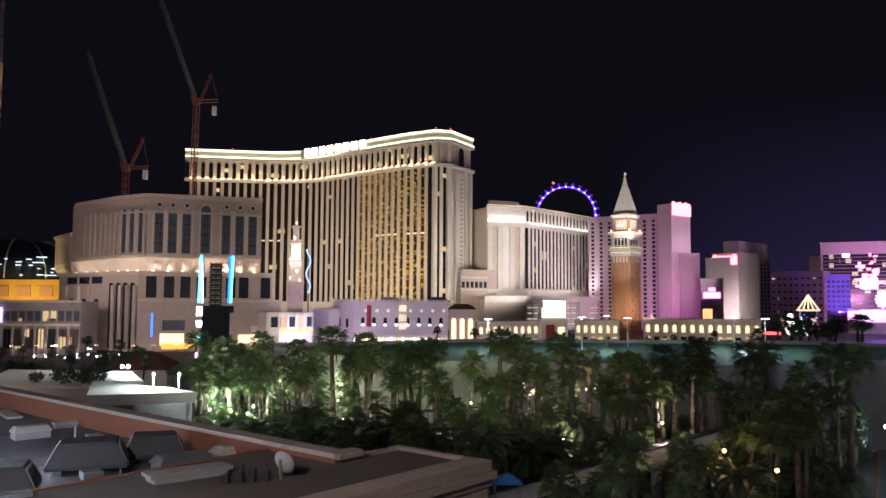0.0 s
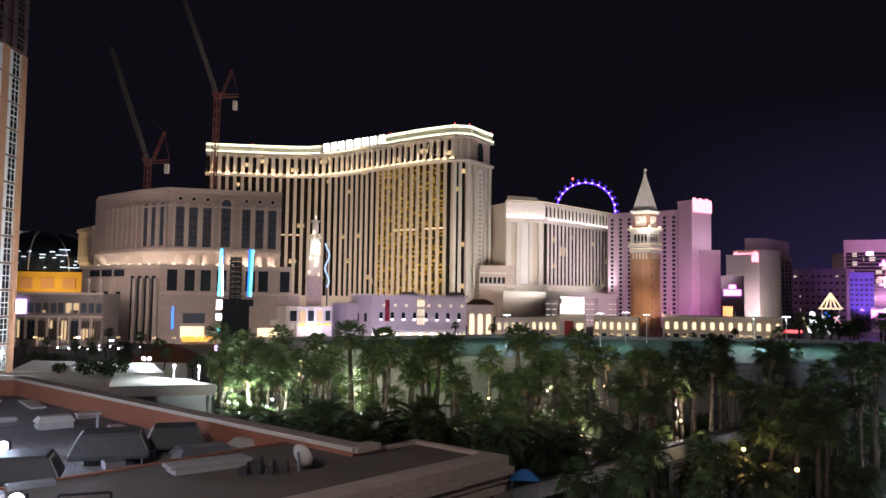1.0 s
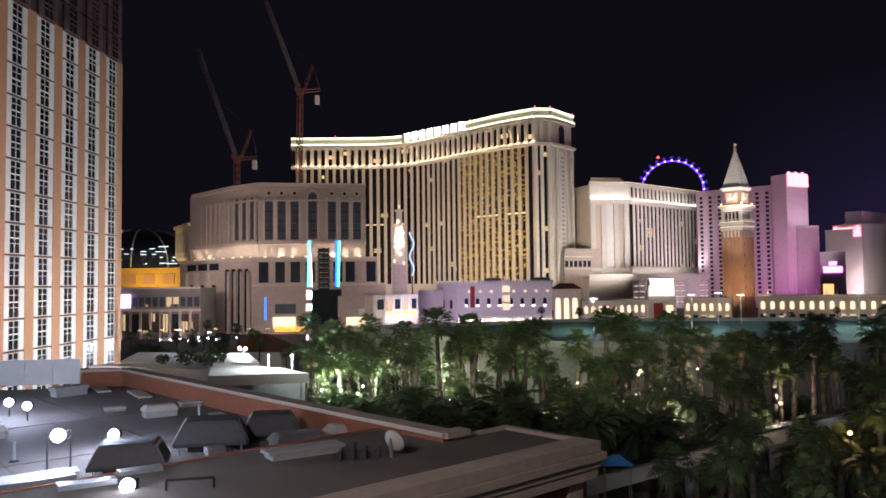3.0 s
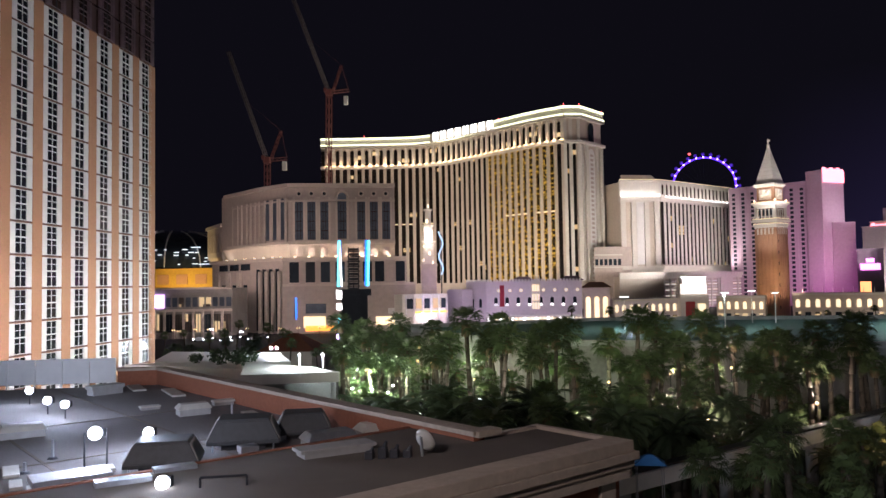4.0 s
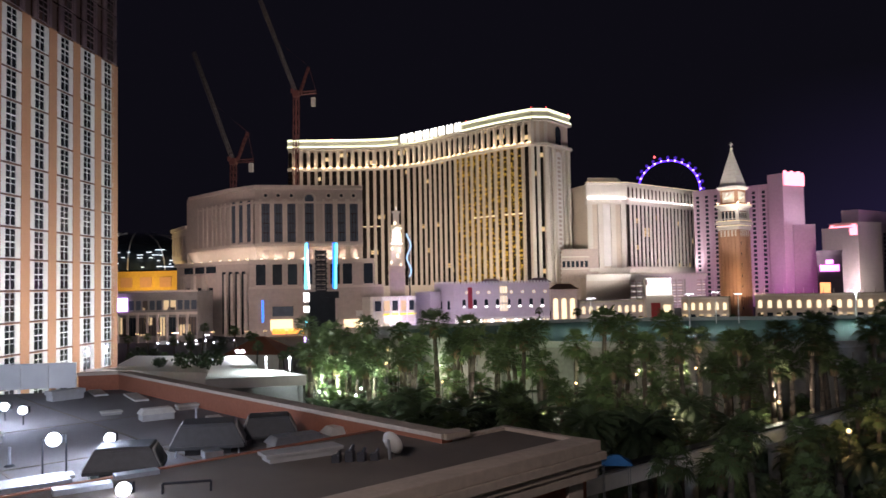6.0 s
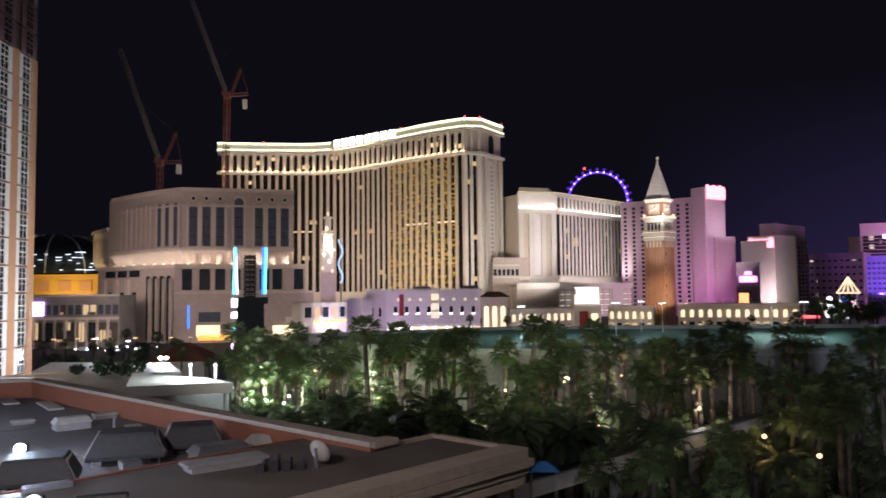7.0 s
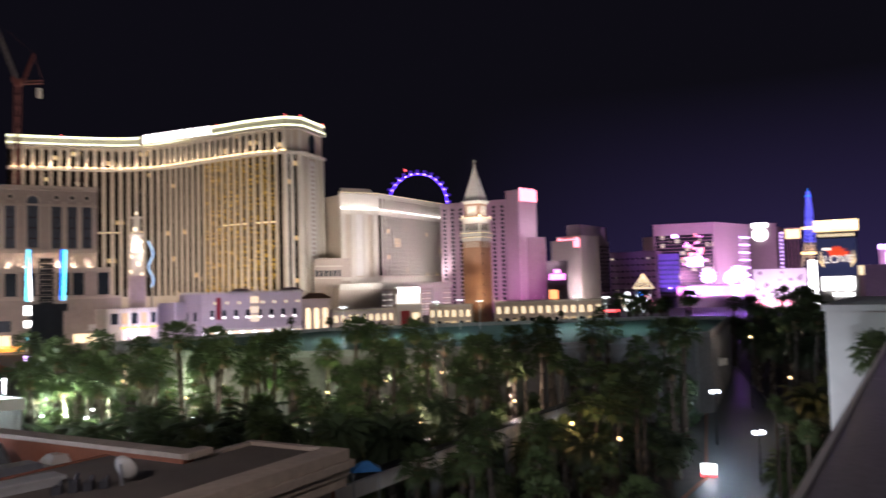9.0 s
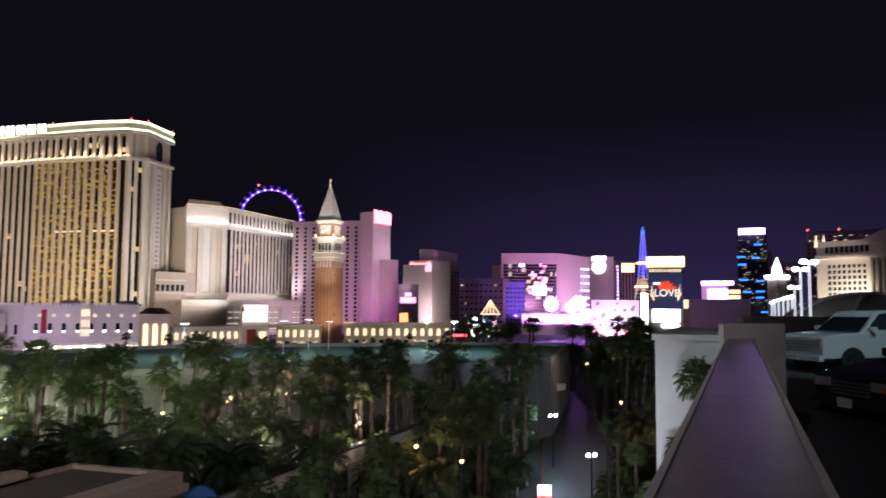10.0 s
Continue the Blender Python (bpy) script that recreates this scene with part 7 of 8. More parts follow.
# columned hotel
col = thing("columned_hotel", "cream columned hotel with a pediment", "building")
m, w = wallframe((474.75, 429.20), (496.88, 336.31))
bm = B()
prism(bm, [(0, 0), (w, 0), (w, -25), (0, -25)], 0, 68, m)
part("wall", bm, M_CREAM2, col)
for k in range(8):
    for r in range(10):
        bm = B()
        box(bm, (w * (0.10 + 0.038 * k), 0.1, 16 + 4.1 * r), (2.0, 0.3, 2.4), m)
        part("window", bm, M_DARKGLASS, col)
for k in range(9):
    bm = B()
    box(bm, (w * (0.085 + 0.038 * k), 0.0, 65), (2.2, 0.8, 4.6), m)
    part("attic_opening", bm, M_DARKGLASS, col)
for k in range(9):
    bm = B()
    rod(bm, m @ Vector((w * (0.42 + 0.045 * k), 1.5, 10)), m @ Vector((w * (0.42 + 0.045 * k), 1.5, 58)), 1.6, 1.4, 12)
    part("column", bm, M_CREAM2, col)
    bm = B()
    box(bm, (w * (0.44 + 0.045 * k), 0.1, 34), (3.0, 0.3, 46), m)
    part("window_bay", bm, M_DARKGLASS, col)
bm = B()
box(bm, (w * 0.5, 1.0, 60), (w, 3.0, 2.2), m)
box(bm, (w * 0.2, 0.5, 69.5), (w * 0.36, 2.0, 4.0), m)
part("cornice", bm, M_CREAM2, col)
bm = B()
prism(bm, [(w * 0.36, 3), (w * 0.86, 3), (w * 0.86, -20), (w * 0.36, -20)], 68, 71, m)
a = [bm.verts.new(m @ Vector(p)) for p in ((w * 0.36, 3, 71), (w * 0.86, 3, 71), (w * 0.61, 3, 81))]
b = [bm.verts.new(m @ Vector(p)) for p in ((w * 0.36, -20, 71), (w * 0.86, -20, 71), (w * 0.61, -20, 81))]
for f in ((a[0], a[1], a[2]), (b[2], b[1], b[0]), (a[0], b[0], b[1], a[1]), (a[1], b[1], b[2], a[2]), (a[2], b[2], b[0], a[0])):
    bm.faces.new(f)
part("pediment", bm, M_CREAM2, col)
bm = B()
box(bm, (w * 0.42, 3.5, 12), (w * 0.55, 3, 3.0), m)
part("lit_eaves", bm, M_LIT_SOFT, col, "warm lit eaves")
for x in (0.0, 0.06):
    bm = B()
    rod(bm, m @ Vector((w * x, 0, 68)), m @ Vector((w * x, 0, 77)), 1.6, 0.2, 8)
    part("finial", bm, M_LIT_SOFT, col)
dome = thing("ribbed_dome", "dark low dome with pale ribs", "dome")
c = Vector((178.79, 144.69, 18.43))
bm = B()
bmesh.ops.create_uvsphere(bm, u_segments=24, v_segments=12, radius=24, matrix=Matrix.Translation((c.x, c.y, 13.5)) @ Matrix.Diagonal((1, 1, 0.46, 1)))
part("shell", bm, M_GREYWALL, dome, smooth=True)
for k in range(8):
    bm = B()
    an = k * math.pi / 4 + 0.5
    prev = None
    for j in range(9):
        e = j * math.pi / 16
        p = Vector((c.x + 24.2 * math.cos(e) * math.cos(an), c.y + 24.2 * math.cos(e) * math.sin(an), 13.5 + 11.1 * math.sin(e)))
        if prev:
            rod(bm, prev, p, 0.5, n=6)
        prev = p
    part("rib", bm, M_WHITE, dome)
bm = B()
rod(bm, (c.x, c.y, 0), (c.x, c.y, 13.6), 24, n=24)
part("drum", bm, M_GREYWALL, dome)
bm = B()
c = Vector((370.34, 365.03, 23.00))
white = thing("white_spire", "slender white lit spire building", "tower", m=Matrix.Translation((c.x, c.y, 0)))
box(bm, (0, 0, 20), (8, 8, 40))
part("shaft", bm, M_WHITE, white)
bm = B()
box(bm, (0, 0, 41), (10, 10, 2.5))
rod(bm, (0, 0, 42), (0, 0, 47), 3.0, 2.6, 10)
rod(bm, (0, 0, 47), (0, 0, 53), 2.4, 0.3, 10)
part("lantern", bm, M_LIT_WHITE, white, "white lit lantern")
# row of lit lamp posts
for c, h in (((233.47, 233.23, 23.23), 0), ((223.55, 221.92, 23.72), 0), ((213.83, 210.42, 23.94), 0), ((204.13, 198.89, 24.13), 0), ((194.31, 187.47, 24.27), 0), ((184.38, 176.15, 24.37), 0), ((152.24, 144.65, 25.84), 1), ((124.02, 116.27, 28.35), 1), ((110.38, 101.57, 28.64), 1)):
    t = thing("lamp_post", "tall white lit lamp post in a row", "lamp post", "row of lamp posts", m=Matrix.Translation((c[0], c[1], 0)))
    # each pole glows by itself in place of lamplight falling on it
    bm = B()
    rod(bm, (0, 0, 0), (0, 0, c[2]), 0.35 if not h else 0.22, n=8)
    part("pole", bm, glow("glow_pole_%d" % h, (0.9, 0.95, 1), 0.75) if c[1] > 0 and len(t.children) == 0 and "glow_pole_%d" % h not in bpy.data.materials else bpy.data.materials["glow_pole_%d" % h], t)
    for dx in ((-1.3, 1.3) if h else (0,)):
        bm = B()
        ball(bm, (dx, 0, c[2]), 0.75 if not h else 0.7, 8, 0.7)
        part("lamp", bm, M_LIT_LAMPW, t)

# ---------------------------------------------------------------- wheel and cranes
wheel = thing("observation_wheel", "giant observation wheel lit violet", "wheel")
wc = Vector((143.35, 888.51, 122.31))
R_, ZC = 33.5, 121.5
ax = Vector((0.985, -0.17, 0))
bm = B()
pts = [Vector((wc.x, wc.y, ZC)) + ax * (R_ * math.cos(2 * math.pi * k / 56)) + Vector((0, 0, R_ * math.sin(2 * math.pi * k / 56))) for k in range(56)]
for p, q in zip(pts, pts[1:] + pts[:1]):
    rod(bm, p, q, 0.9, n=6)
part("rim", bm, M_LIT_VIOLET, wheel, "violet lit rim")
for k in range(28):
    p = Vector((wc.x, wc.y, ZC)) + ax * ((R_ + 0.3) * math.cos(2 * math.pi * k / 28)) + Vector((0, -1.6, (R_ + 0.3) * math.sin(2 * math.pi * k / 28)))
    bm = B()
    ball(bm, p, 1.15, 8)
    part("rim_lamp", bm, M_LIT_RIM, wheel)
    o = Vector((wc.x, wc.y, ZC)) + ax * ((R_ + 3.6) * math.cos(2 * math.pi * k / 28)) + Vector((0, 0, (R_ + 3.6) * math.sin(2 * math.pi * k / 28)))
    bm = B()
    ball(bm, o, 1.9, 8)
    part("cabin", bm, mat("cabin_glass", (0.10, 0.06, 0.30), 0.2, emit=(0.12, 0.04, 0.7), strength=0.5) if k == 0 else bpy.data.materials["cabin_glass"], wheel)
    bm = B()
    rod(bm, (wc.x, wc.y, ZC), p, 0.04, n=4)
    part("spoke", bm, M_DARKMETAL, wheel)
for s in (-1, 1):
    bm = B()
    rod(bm, (wc.x, wc.y, ZC), Vector((wc.x, wc.y + 14, 0)) + ax * 34 * s, 1.4, n=8)
    part("support_leg", bm, M_STEEL, wheel)
bm = B()
ball(bm, Vector((129.08, 890.69, 160.01)), 1.5, 8)
part("beacon", bm, M_LIT_RED, wheel)

M_CRANE = mat("red_crane_paint", (0.20, 0.075, 0.07), 0.6, vary=0.15, grain=0.5, patch=0.1)
M_CRANEGREY = mat("grey_crane_paint", (0.19, 0.17, 0.18), 0.6, vary=0.15, grain=0.5, patch=0.1)


def lattice(bm, a, b, wd, bays, r):
    """A square lattice boom from a to b."""
    a, b = Vector(a), Vector(b)
    d = (b - a).normalized()
    s = d.cross(Vector((0.3, 1, 0.2))).normalized()
    u = s.cross(d)
    cs = [(s * i + u * j) * wd / 2 for i, j in ((-1, -1), (1, -1), (1, 1), (-1, 1))]
    for c_ in cs:
        rod(bm, a + c_, b + c_, r, n=4)
    for k in range(bays):
        p, q = a.lerp(b, k / bays), a.lerp(b, (k + 1) / bays)
        for i in range(4):
            rod(bm, p + cs[i], q + cs[(i + 1) % 4], r * 0.6, n=3)


def crane(label, foot, slew, tip, gantry, tail, weight):
    t = thing("tower_crane", label, "crane", "tower cranes")
    bm = B()
    lattice(bm, foot, slew, 3.4, 22, 0.34)
    part("mast", bm, M_CRANE, t)
    bm = B()
    lattice(bm, slew, tip, 2.2, 26, 0.30)
    part("boom", bm, M_CRANEGREY, t)
    bm = B()
    lattice(bm, slew, tail, 2.4, 5, 0.3)
    box(bm, slew, (5, 5, 5))
    box(bm, Vector(slew) + Vector((-2.6, -2, 2)), (2.4, 2.4, 3.4))
    part("machine_deck", bm, M_CRANE, t)
    bm = B()
    lattice(bm, Vector(slew) + Vector((3.5, 0, 1)), gantry, 1.6, 6, 0.25)
    rod(bm, gantry, tail, 0.18, n=4)
    rod(bm, gantry, Vector(slew).lerp(Vector(tip), 0.55), 0.06, n=4)
    part("gantry", bm, M_CRANE, t)
    bm = B()
    box(bm, weight, (3.2, 3.2, 7.5))
    part("counterweight", bm, M_WHITE, t, bevel=0.2)


crane("tall red luffing tower crane with raised boom", (-204.12, 617.08) + (0,), (-201.76, 617.87, 182.48), (-227.89, 597.76, 264.49), (-192.22, 623.09, 206.49), (-187.41, 627.73, 185.95), (-189.79, 627.00, 177.13))
crane("second red luffing tower crane, boom raised", (-250.68, 599.71) + (0,), (-249.96, 600.01, 124.23), (-273.74, 578.36, 210.72), (-239.92, 606.30, 149.50), (-236.87, 610.74, 126.71), (-238.64, 610.04, 120.47))
# unseen lamps hung in mid-air, added to brighten the cranes
spot("crane_fill_lamp", (-200, 560, 150), (-206.76, 616.24, 169.87), 4500, WHITE, 100, 1)
spot("crane_fill_lamp", (-250, 550, 110), (-252.30, 599.04, 130.68), 3500, WHITE, 110, 1)

# ---------------------------------------------------------------- neon pylon before the resort block
neon = thing("neon_pylon", "dark steel sign pylon with cyan neon edges", "sign")
c = Vector((-66.05, 225.53, 3.47))
m, w = wallframe((-70.85, 224.06), (-62.01, 226.67))
bm = B()
for k in range(9):
    for x in (0.34, 0.5, 0.66):
        box(bm, (w * x, -0.5, 18.5 + 1.5 * k), (0.3, 2.2, 1.5), m)
    box(bm, (w * 0.5, -0.5, 18 + 1.5 * k), (w * 0.42, 1.6, 0.35), m)
    box(bm, (w * 0.5, -1.4, 18.7 + 1.5 * k), (w * 0.36, 0.3, 0.8), m)
part("open_frame", bm, M_DARKMETAL, neon)
bm = B()
box(bm, (w * 0.52, -0.5, 8.4), (w * 0.86, 3.0, 16.8), m)
box(bm, (w * 0.52, -0.5, 17.6), (w * 1.1, 2.4, 2.0), m)
part("screen_back", bm, M_DARKMETAL, neon)
for x0, x1, mt in ((0.0, 0.04, M_LIT_CYAN), (0.11, 0.05, M_LIT_WHITE), (0.96, 1.0, M_LIT_CYAN), (0.90, 0.94, M_LIT_BLUE)):
    bm = B()
    pts = [m @ Vector((w * (x0 + (x1 - x0) * j / 6), 0.9, 19.5 + 13.8 * j / 6)) for j in range(7)]
    tube(bm, pts, 0.42 if mt is not M_LIT_WHITE else 0.2)
    part("neon_tube", bm, mt, neon, "glowing neon tube")
for x in (0.06, 0.93):
    bm = B()
    box(bm, (w * x, -0.2, 26.5), (w * 0.10, 1.4, 14), m)
    part("fin", bm, glow("blue_fin_%d" % int(x * 100), (0.02, 0.10, 0.45), 0.8), neon, "blue lit fin")
for z, hh, mt in ((23.5 - 6.5, 2.6, M_LIT_WHITE), (13.4, 1.8, M_LIT_WHITE), (8.0, 6.0, M_LIT_CYAN), (4, 2, M_LIT_LILAC)):
    bm = B()
    box(bm, (w * 0.02, 0.8, z), (1.6 if hh < 3 else 0.7, 0.5, hh), m)
    part("small_screen", bm, mt, neon)
# shop signs on the resort block
m, w = wallframe((-119.5, 302.5), (-68, 318))
for x, z, sx, sz, mt in ((0.24, 3.2, 9, 4.6, M_LIT_SOFT), (0.25, 8.8, 8.4, 4.0, M_BLUEGLASS), (0.86, 3.2, 16, 3.4, M_LIT_SOFT), (0.88, 7.2, 8, 2.4, M_WHITE), (0.30, 0.6, 14, 2.2, M_LIT_ORANGE), (0.10, 9, 0.6, 9, M_LIT_BLUE)):
    bm = B()
    box(bm, (w * x, 0.9, z + 1.5), (sx, 0.6, sz), m)
    solid("shop_sign", bm, mt, "lit shop sign on the sandstone block", "sign", "shop signs")
# ornate slim tower and lit terrace in front of the curved hotel
slim = thing("ornate_tower", "slim white-lit ornate tower with a lantern", "tower")
c = Vector((-62.98, 329.03, 0.65))
m_ = Matrix.Translation((c.x, c.y, 0)) @ pose(0, 0, 0, 0, 0, 12)
for z0, z1, wd, mt in ((0, 28, 6.4, M_SAND), (28, 38, 4.6, M_CREAM2), (38, 45, 4.0, M_CREAM2), (45, 52, 2.6, M_CREAM2)):
    bm = B()
    box(bm, (0, 0, (z0 + z1) / 2), (wd, wd, z1 - z0), m_)
    box(bm, (0, 0, z1), (wd + 1.2, wd + 1.2, 0.7), m_)
    part("tier", bm, mt, slim)
for x, z, s in ((-0.6, 47, 0.8), (1.6, 42, 0.6), (-0.2, 40, 0.9), (-2.0, 36, 0.6), (0.4, 33, 0.7), (-2.3, 30, 0.6), (1.8, 29, 0.6), (0, 53.5, 0.6)):
    bm = B()
    ball(bm, m_ @ Vector((x, -2.6, z)), s * 0.62, 8, 1.8)
    part("lantern", bm, M_LIT_UP, slim)
bm = B()
rod(bm, m_ @ Vector((0, 0, 52)), m_ @ Vector((0, 0, 58)), 0.6, 0.1, 6)
part("finial", bm, M_CREAM2, slim)
bulb("tower_lamp", m_ @ Vector((0, -5, 40)), 3000, WARM, 1)
wave = thing("wave_sign", "blue-white wavy light sign", "sign")
bm = B()
base = Vector((-58.56, 334.92, 27.69))
tube(bm, [base + Vector((0.9 * math.sin(k * 0.45), 0, -4 + 0.8 * k)) for k in range(25)], 0.32, 6)
part("tube", bm, glow("ice_blue_sign", (0.45, 0.7, 1), 1.4), wave)
bm = B()
rod(bm, (base.x, base.y + 1, 0), (base.x, base.y + 1, base.z + 14), 0.3, n=6)
part("mast", bm, M_DARKMETAL, wave)
terr = thing("lit_terrace", "cream terrace house with yellow-lit balcony", "building")
m, w = wallframe((-70.66, 310.05), (-54.34, 325.50))
bm = B()
prism(bm, [(0, 0), (w, 0), (w, -10), (0, -10)], 0, 15.5, m)
part("wall", bm, M_CREAM2, terr)
for k in range(5):
    bm = B()
    box(bm, (w * (0.16 + 0.19 * k), 0.1, 11.6), (w * 0.13, 0.4, 4.2), m)
    part("window", bm, M_LIT_SHOP if k % 2 else M_DARKGLASS, terr)
bm = B()
box(bm, (w * 0.62, 0.6, 8.0), (w * 0.72, 1.0, 0.7), m)
part("lit_band", bm, M_LIT_YELLOW, terr, "yellow lit balcony band")
for k in range(6):
    bm = B()
    rod(bm, m @ Vector((w * (0.05 + 0.18 * k), 1.0, 0)), m @ Vector((w * (0.05 + 0.18 * k), 1.0, 15)), 0.35, n=8)
    part("column", bm, M_WHITE, terr)
bulb("terrace_lamp", m @ Vector((w * 0.5, 8, 5)), 2500, WARM, 0.6)

# ---------------------------------------------------------------- glass-domed hall and shop row at the far side
M_LIT_PANEL = glow("dome_panel_light", (0.80, 0.92, 1), 1.1)
hall = thing("domed_hall", "yellow hall under a lit glass dome", "building")
c = Vector((-212.45, 373.85, 19.68))
bm = B()
bmesh.ops.create_uvsphere(bm, u_segments=28, v_segments=14, radius=44, matrix=Matrix.Translation((c.x - 6, c.y + 20, 30)) @ Matrix.Diagonal((1, 1, 0.48, 1)))
bmesh.ops.delete(bm, geom=[v for v in bm.verts if v.co.z < 29], context="VERTS")
part("dome", bm, M_DARKGLASS, hall, smooth=True)
for k in range(16):
    bm = B()
    an = 2 * math.pi * k / 16
    prev = None
    for j in range(6):
        e = j * math.pi / 12
        p = Vector((c.x - 6 + 44.4 * math.cos(e) * math.cos(an), c.y + 20 + 44.4 * math.cos(e) * math.sin(an), 30 + 21.3 * math.sin(e)))
        if prev:
            rod(bm, prev, p, 0.3, n=5)
        prev = p
    part("dome_rib", bm, M_WHITE, hall)
for k in range(70):
    bm = B()
    an, e = math.pi * rng2.uniform(1.15, 1.85), 0.05 + 0.07 * (k % 7) + rng2.uniform(-0.01, 0.01)
    p = Vector((c.x - 6 + 45 * math.cos(e) * math.cos(an), c.y + 20 + 45 * math.cos(e) * math.sin(an), 30.5 + 21.6 * math.sin(e)))
    box(bm, p, (rng2.uniform(1.0, 3.6), 0.5, 0.45))
    part("dome_lamp", bm, M_LIT_PANEL, hall)
bm = B()
prism(bm, [(-224.08, 361.13), (-175.97, 359.22), (-202.36, 413.10), (-247.81, 399.36)], 0, 29.5)
part("wall", bm, mat("yellow_stucco", (0.62, 0.36, 0.05), 0.8, vary=0.18, grain=1.5, patch=0.1), hall, "yellow stucco wall")
for sx, watts in ((-206, 9000), (-188, 16000)):
    spot("hall_floodlight", (sx, 342, 17), (sx + 2, 361, 25), watts, (1, 0.74, 0.30), 120, 1)
m, w = wallframe((-224.08, 361.13), (-175.97, 359.22))
for k in range(4):
    bm = B()
    box(bm, (w * (0.15 + 0.22 * k), 0.2, 24), (w * 0.13, 0.5, 5.0), m)
    part("wall_panel", bm, M_ORANGE, hall)
shops = thing("shop_row", "grey shop row with warm lit glazing", "building")
m, w = wallframe((-184.34, 273.71), (-131.66, 280.65))
bm = B()
prism(bm, [(0, 0), (w, 0), (w, -20), (0, -20)], 0, 19.5, m)
part("wall", bm, M_DECKWALL, shops)
for k in range(20):
    bm = B()
    box(bm, (w * (k + 0.5) / 20, 0.1, 14.2), (w / 20 * 0.7, 0.4, 3.6), m)
    part("upper_pane", bm, M_LIT_SHOP if k in (3, 7, 12, 15, 16) else M_BLUEGLASS, shops)
for k in range(14):
    bm = B()
    box(bm, (w * (k + 0.5) / 14, 0.1, 6.0), (w / 14 * 0.78, 0.4, 7.0), m)
    sh = part("shop_window", bm, M_LIT_SHOP if k % 4 != 3 else M_DARKGLASS, shops, "warm lit shop window")
    bm = B()
    for j in range(3):
        box(bm, (w * (k + 0.2 + 0.3 * j) / 14, 0.36, 6.0), (0.25, 0.2, 7.0), m)
    part("mullion", bm, M_DARKMETAL, sh)
    bm = B()
    box(bm, (w * k / 14, 0.5, 5.5), (0.8, 1.0, 11), m)
    part("pillar", bm, M_SAND, shops)
bm = B()
box(bm, (w / 2, 0.4, 11), (w, 1.4, 1.0), m)
box(bm, (w / 2, 0.4, 19.5), (w, 1.0, 0.8), m)
part("cornice", bm, M_SAND2, shops)
bm = B()
box(bm, (w * 0.45, 0.6, 14.6), (5, 0.4, 5), m)
part("lit_sign", bm, M_LIT_LILAC, shops, "lilac lit screen")
# street lamps and car lamps along the boulevard
for c, wt in (((-41.66, 101.81, 11.23), 15000), ((-125.86, 251.73, 5.00), 400), ((-169.43, 307.15, 5.00), 400), ((-108.42, 237.76, 5.00), 400)):
    street_lamp((c[0], c[1], 0), c[2], wt, (0.9, 0.97, 1), None, "white globe street lamp on the boulevard")
for k in range(16):
    street_lamp((-146 + 6.4 * k, 262 + 2.6 * math.sin(1.7 * k) + 1.5 * k, 0), 4.2, 260 if k % 3 == 0 else 0, WARM, M_LIT_LAMP, "small warm globe lamp along the boulevard")
for k, c in enumerate(((-136.67, 263.96, 1.00), (-135.65, 269.56, 1.00), (-123.77, 259.17, 1.00), (-127.67, 275.70, 1.00), (-115.85, 264.84, 1.00), (-116.80, 276.18, 1.00), (128.77, 397.76, 1.00), (131.88, 383.38, 1.00), (152.28, 390.91, 1.00), (158.62, 382.18, 1.00))):
    t = thing("car", "parked car on the boulevard with bright lamps", "car", "cars on the boulevard", m=Matrix.Translation((c[0], c[1], 0)))
    bm = B()
    box(bm, (0, 0, 0.7), (4.4, 1.8, 0.8))
    o = [(-1.3, -0.8), (1.3, -0.8), (1.3, 0.8), (-1.3, 0.8)]
    prism(bm, o, 1.1, 1.6, top=[(x * 0.75, y * 0.85) for x, y in o])
    part("body", bm, M_CARDARK if k % 2 else M_TRUCK, t, bevel=0.08)
    for sx in (-1.4, 1.4):
        bm = B()
        rod(bm, (sx, -0.95, 0.35), (sx, 0.95, 0.35), 0.35, n=12)
        part("wheel_pair", bm, M_TYRE, t)
    for sx in (-0.7, 0.7):
        bm = B()
        ball(bm, (sx * 2.8, -0.98, 0.8), 0.28, 8)
        part("lamp", bm, M_LIT_LAMPW if k < 6 else M_LIT_RED, t)
# bright fairground lights and poster by the street
M_LIT_PALE = glow("pale_globe_light", (0.94, 1, 0.96), 2.2)
fair = thing("light_gate", "white and gold glowing fairground gate", "sign")
m, w = wallframe((208.40, 476.41), (229.75, 466.49))
apex = m @ Vector((w * 0.70, 0, 26))
for k in range(5):
    bm = B()
    rod(bm, m @ Vector((w * (0.46 + 0.12 * k), 0, 17)), apex, 0.45, n=6)
    part("roof_bar", bm, M_LIT_SOFT, fair, "golden lit roof bar")
bm = B()
box(bm, (w * 0.70, 0, 16.6), (w * 0.56, 1.2, 1.0), m)
part("roof_ring", bm, M_LIT_SOFT, fair, "golden lit ring")
for x, z, r in ((0.30, 4.0, 3.2), (0.28, 9.0, 2.4), (0.27, 13.0, 1.6)):
    bm = B()
    ball(bm, m @ Vector((w * x, 0, z)), r, 12)
    part("light_globe", bm, M_LIT_PALE, fair, "white glowing globe", smooth=True)
for x0, x1, z1, mt in ((0.05, 0.20, 2, M_LIT_SOFT), (0.88, 0.66, 1, M_LIT_PALE), (0.52, 0.62, 2, M_LIT_PALE), (0.76, 0.98, 5, M_LIT_ROSE)):
    bm = B()
    rod(bm, m @ Vector((w * x0, 0, 12.5)), m @ Vector((w * x1, 0, z1)), 0.6, 0.5, 6)
    part("light_bar", bm, mt, fair)
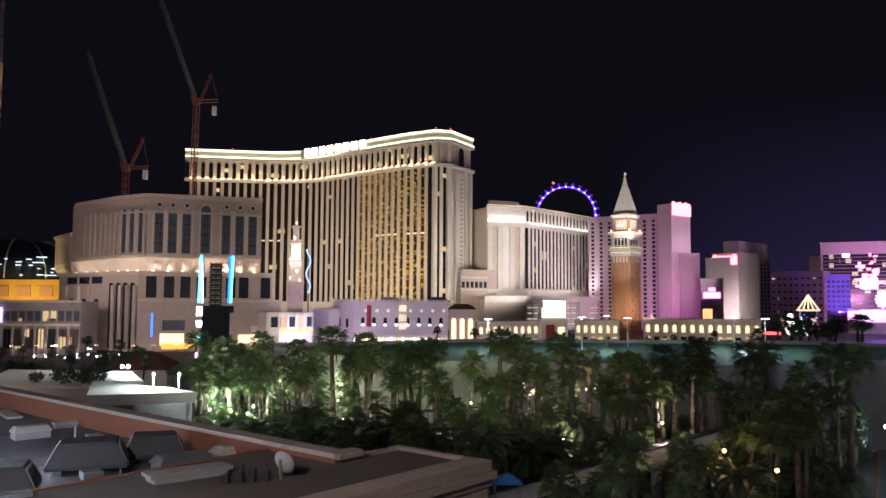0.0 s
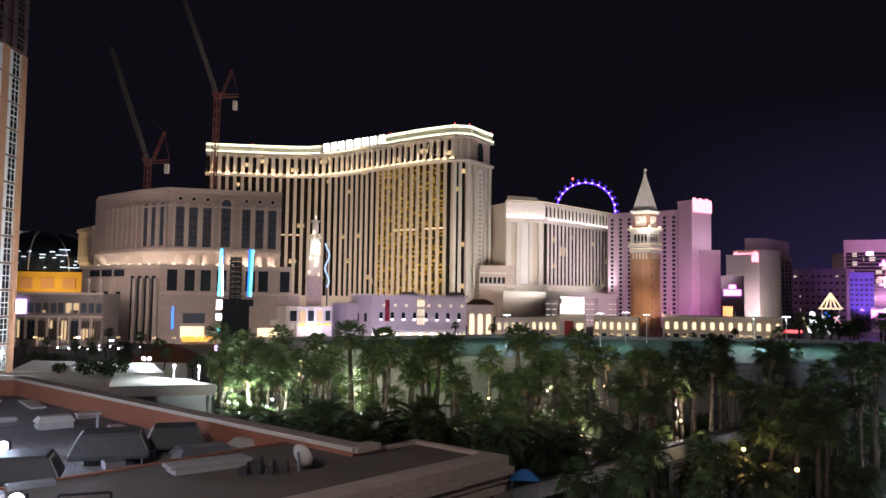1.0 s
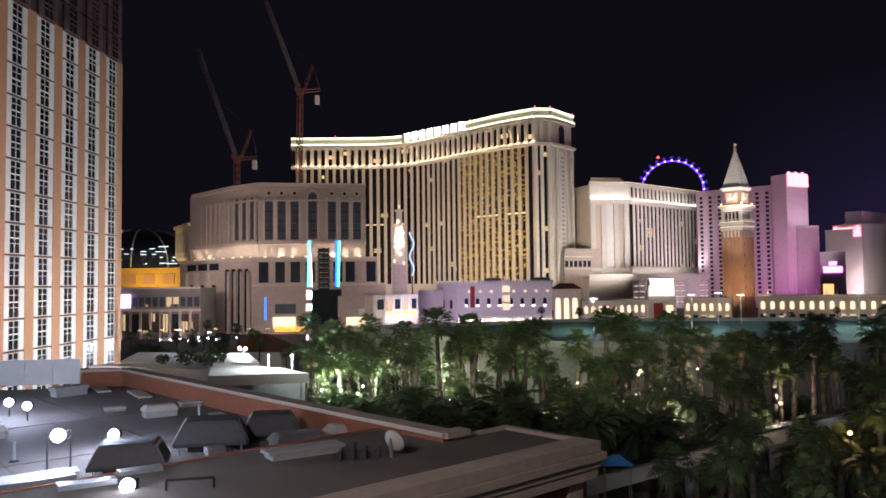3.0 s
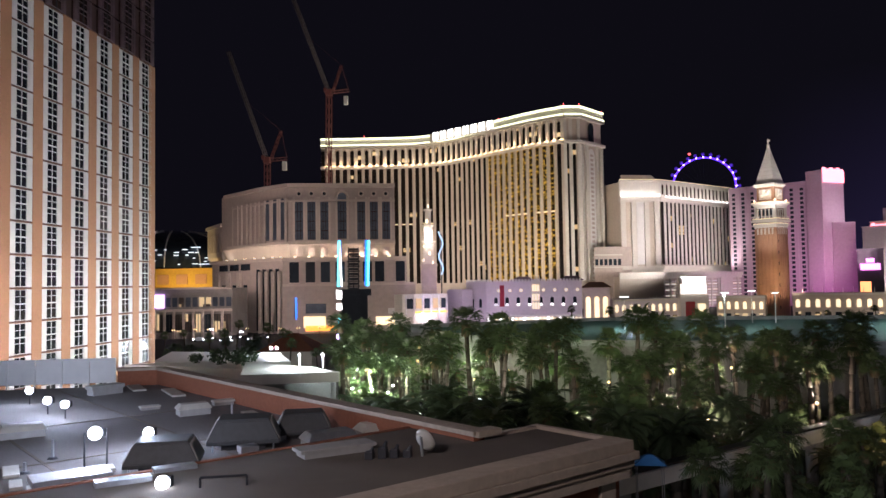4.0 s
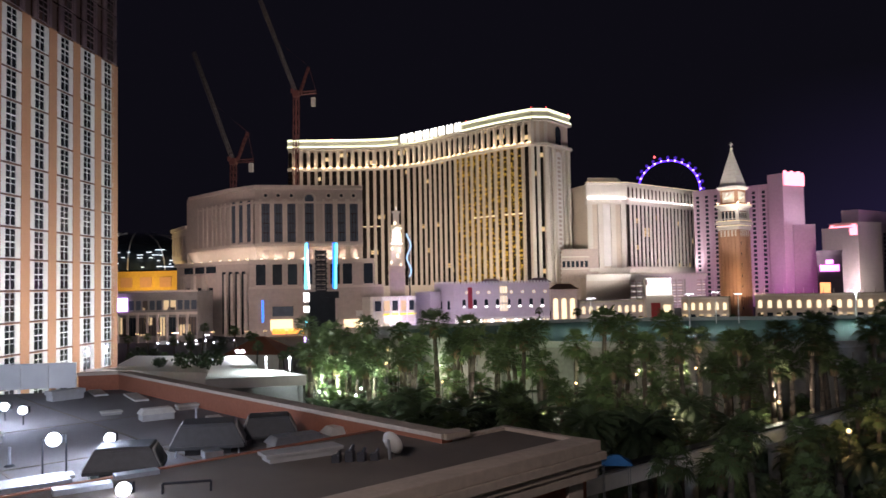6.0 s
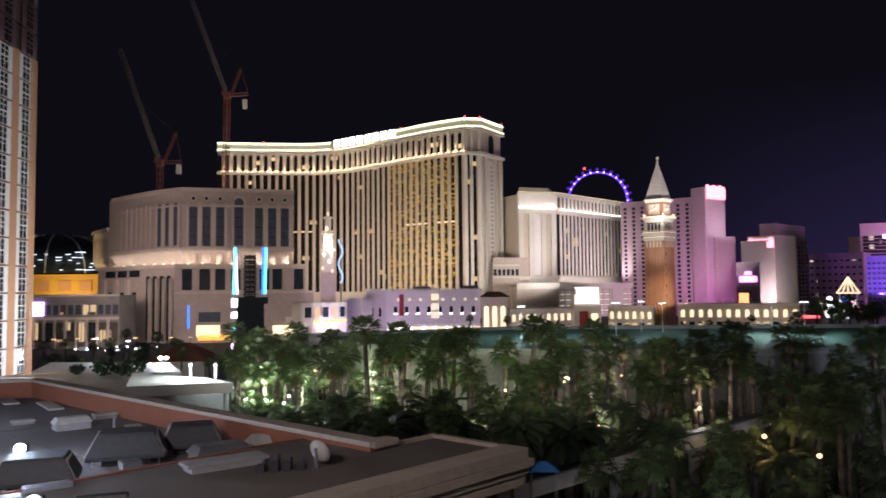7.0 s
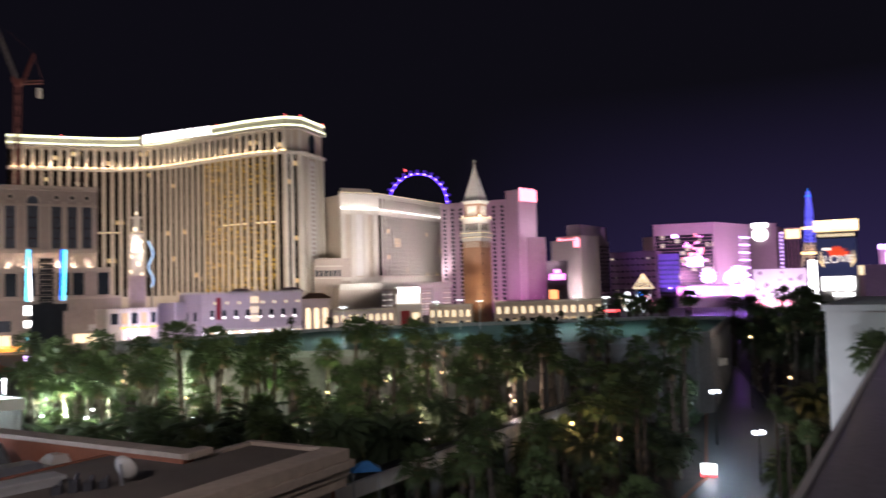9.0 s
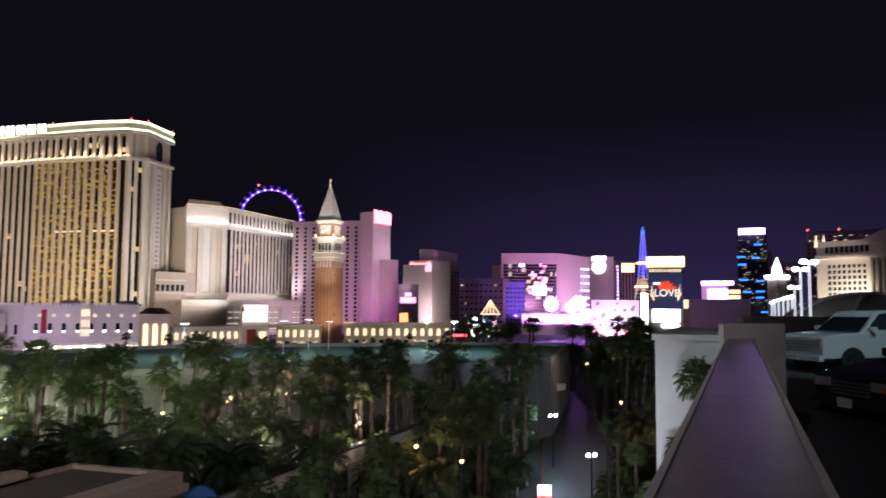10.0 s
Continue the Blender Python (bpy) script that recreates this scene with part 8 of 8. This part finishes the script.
for x in (0.50, 0.90):
    bm = B()
    rod(bm, m @ Vector((w * x, 0, 0)), m @ Vector((w * x, 0, 16.6)), 0.4, n=8)
    part("column", bm, M_WHITE, fair)
bm = B()
box(bm, (w * 0.62, 0.4, 13), (3.0, 0.4, 2.6), m)
part("blue_panel", bm, M_LIT_BLUE, fair)
bm = B()
c = Vector((148.13, 429.67, 2.00))
pst = thing("poster_screen", "glowing orange and white street screen", "sign", m=Matrix.Translation((c.x, c.y, 0)) @ pose(0, 0, 0, 0, 0, -18))
d_ = c.xy.length
box(bm, (0, 0, d_ * 0.012), (d_ * 0.017, 0.6, d_ * 0.018))
part("white_panel", bm, M_LIT_WHITE, pst)
bm = B()
box(bm, (0, 0, d_ * 0.030), (d_ * 0.011, 0.6, d_ * 0.016))
part("orange_panel", bm, glow("orange_panel", (1, 0.35, 0.12), 2.2), pst)
for px, z in (((129.17, 431.06, 5.41), 0), ((138.57, 428.13, 2.81), 0), ((175.84, 446.63, 4.55), 1), ((187.22, 441.98, 3.91), 1), ((162.55, 441.00, 3.12), 1)):
    bm = B()
    box(bm, (0, 0, 2.1), (14, 3, 4.2))
    k = thing("kiosk", "low street kiosk with red lit signs", "kiosk", "street kiosks", m=Matrix.Translation((px[0], px[1], 0)))
    part("body", bm, M_DUSK, k)
    bm = B()
    box(bm, (0, -1.7, 2.6 + z), (12, 0.4, 1.5))
    part("sign", bm, M_LIT_RED if z else M_LIT_SOFT, k)
# blue awning among the palms beside the guideway
awn = thing("awning", "small blue fabric awning among the palms", "awning", m=Matrix.Translation((4.3, 50.5, 0)) @ Matrix.Diagonal((0.62, 0.62, 0.98, 1)))
for sx in (-1.3, 1.3):
    for sy in (-1.0, 1.0):
        bm = B()
        rod(bm, (sx, sy, 0), (sx, sy, 8.6), 0.05, n=6)
        part("post", bm, M_STEEL, awn)
bm = B()
o = [(-1.6, -1.3), (1.6, -1.3), (1.6, 1.3), (-1.6, 1.3)]
prism(bm, o, 8.6, 9.15, top=[(x * 0.2, y * 0.2) for x, y in o])
part("cloth", bm, mat("blue_awning_cloth", (0.05, 0.19, 0.42), 0.8, vary=0.15), awn)
bulb("awning_lamp", (4.3, 48.4, 10.4), 16, (0.7, 0.85, 1), 0.15)
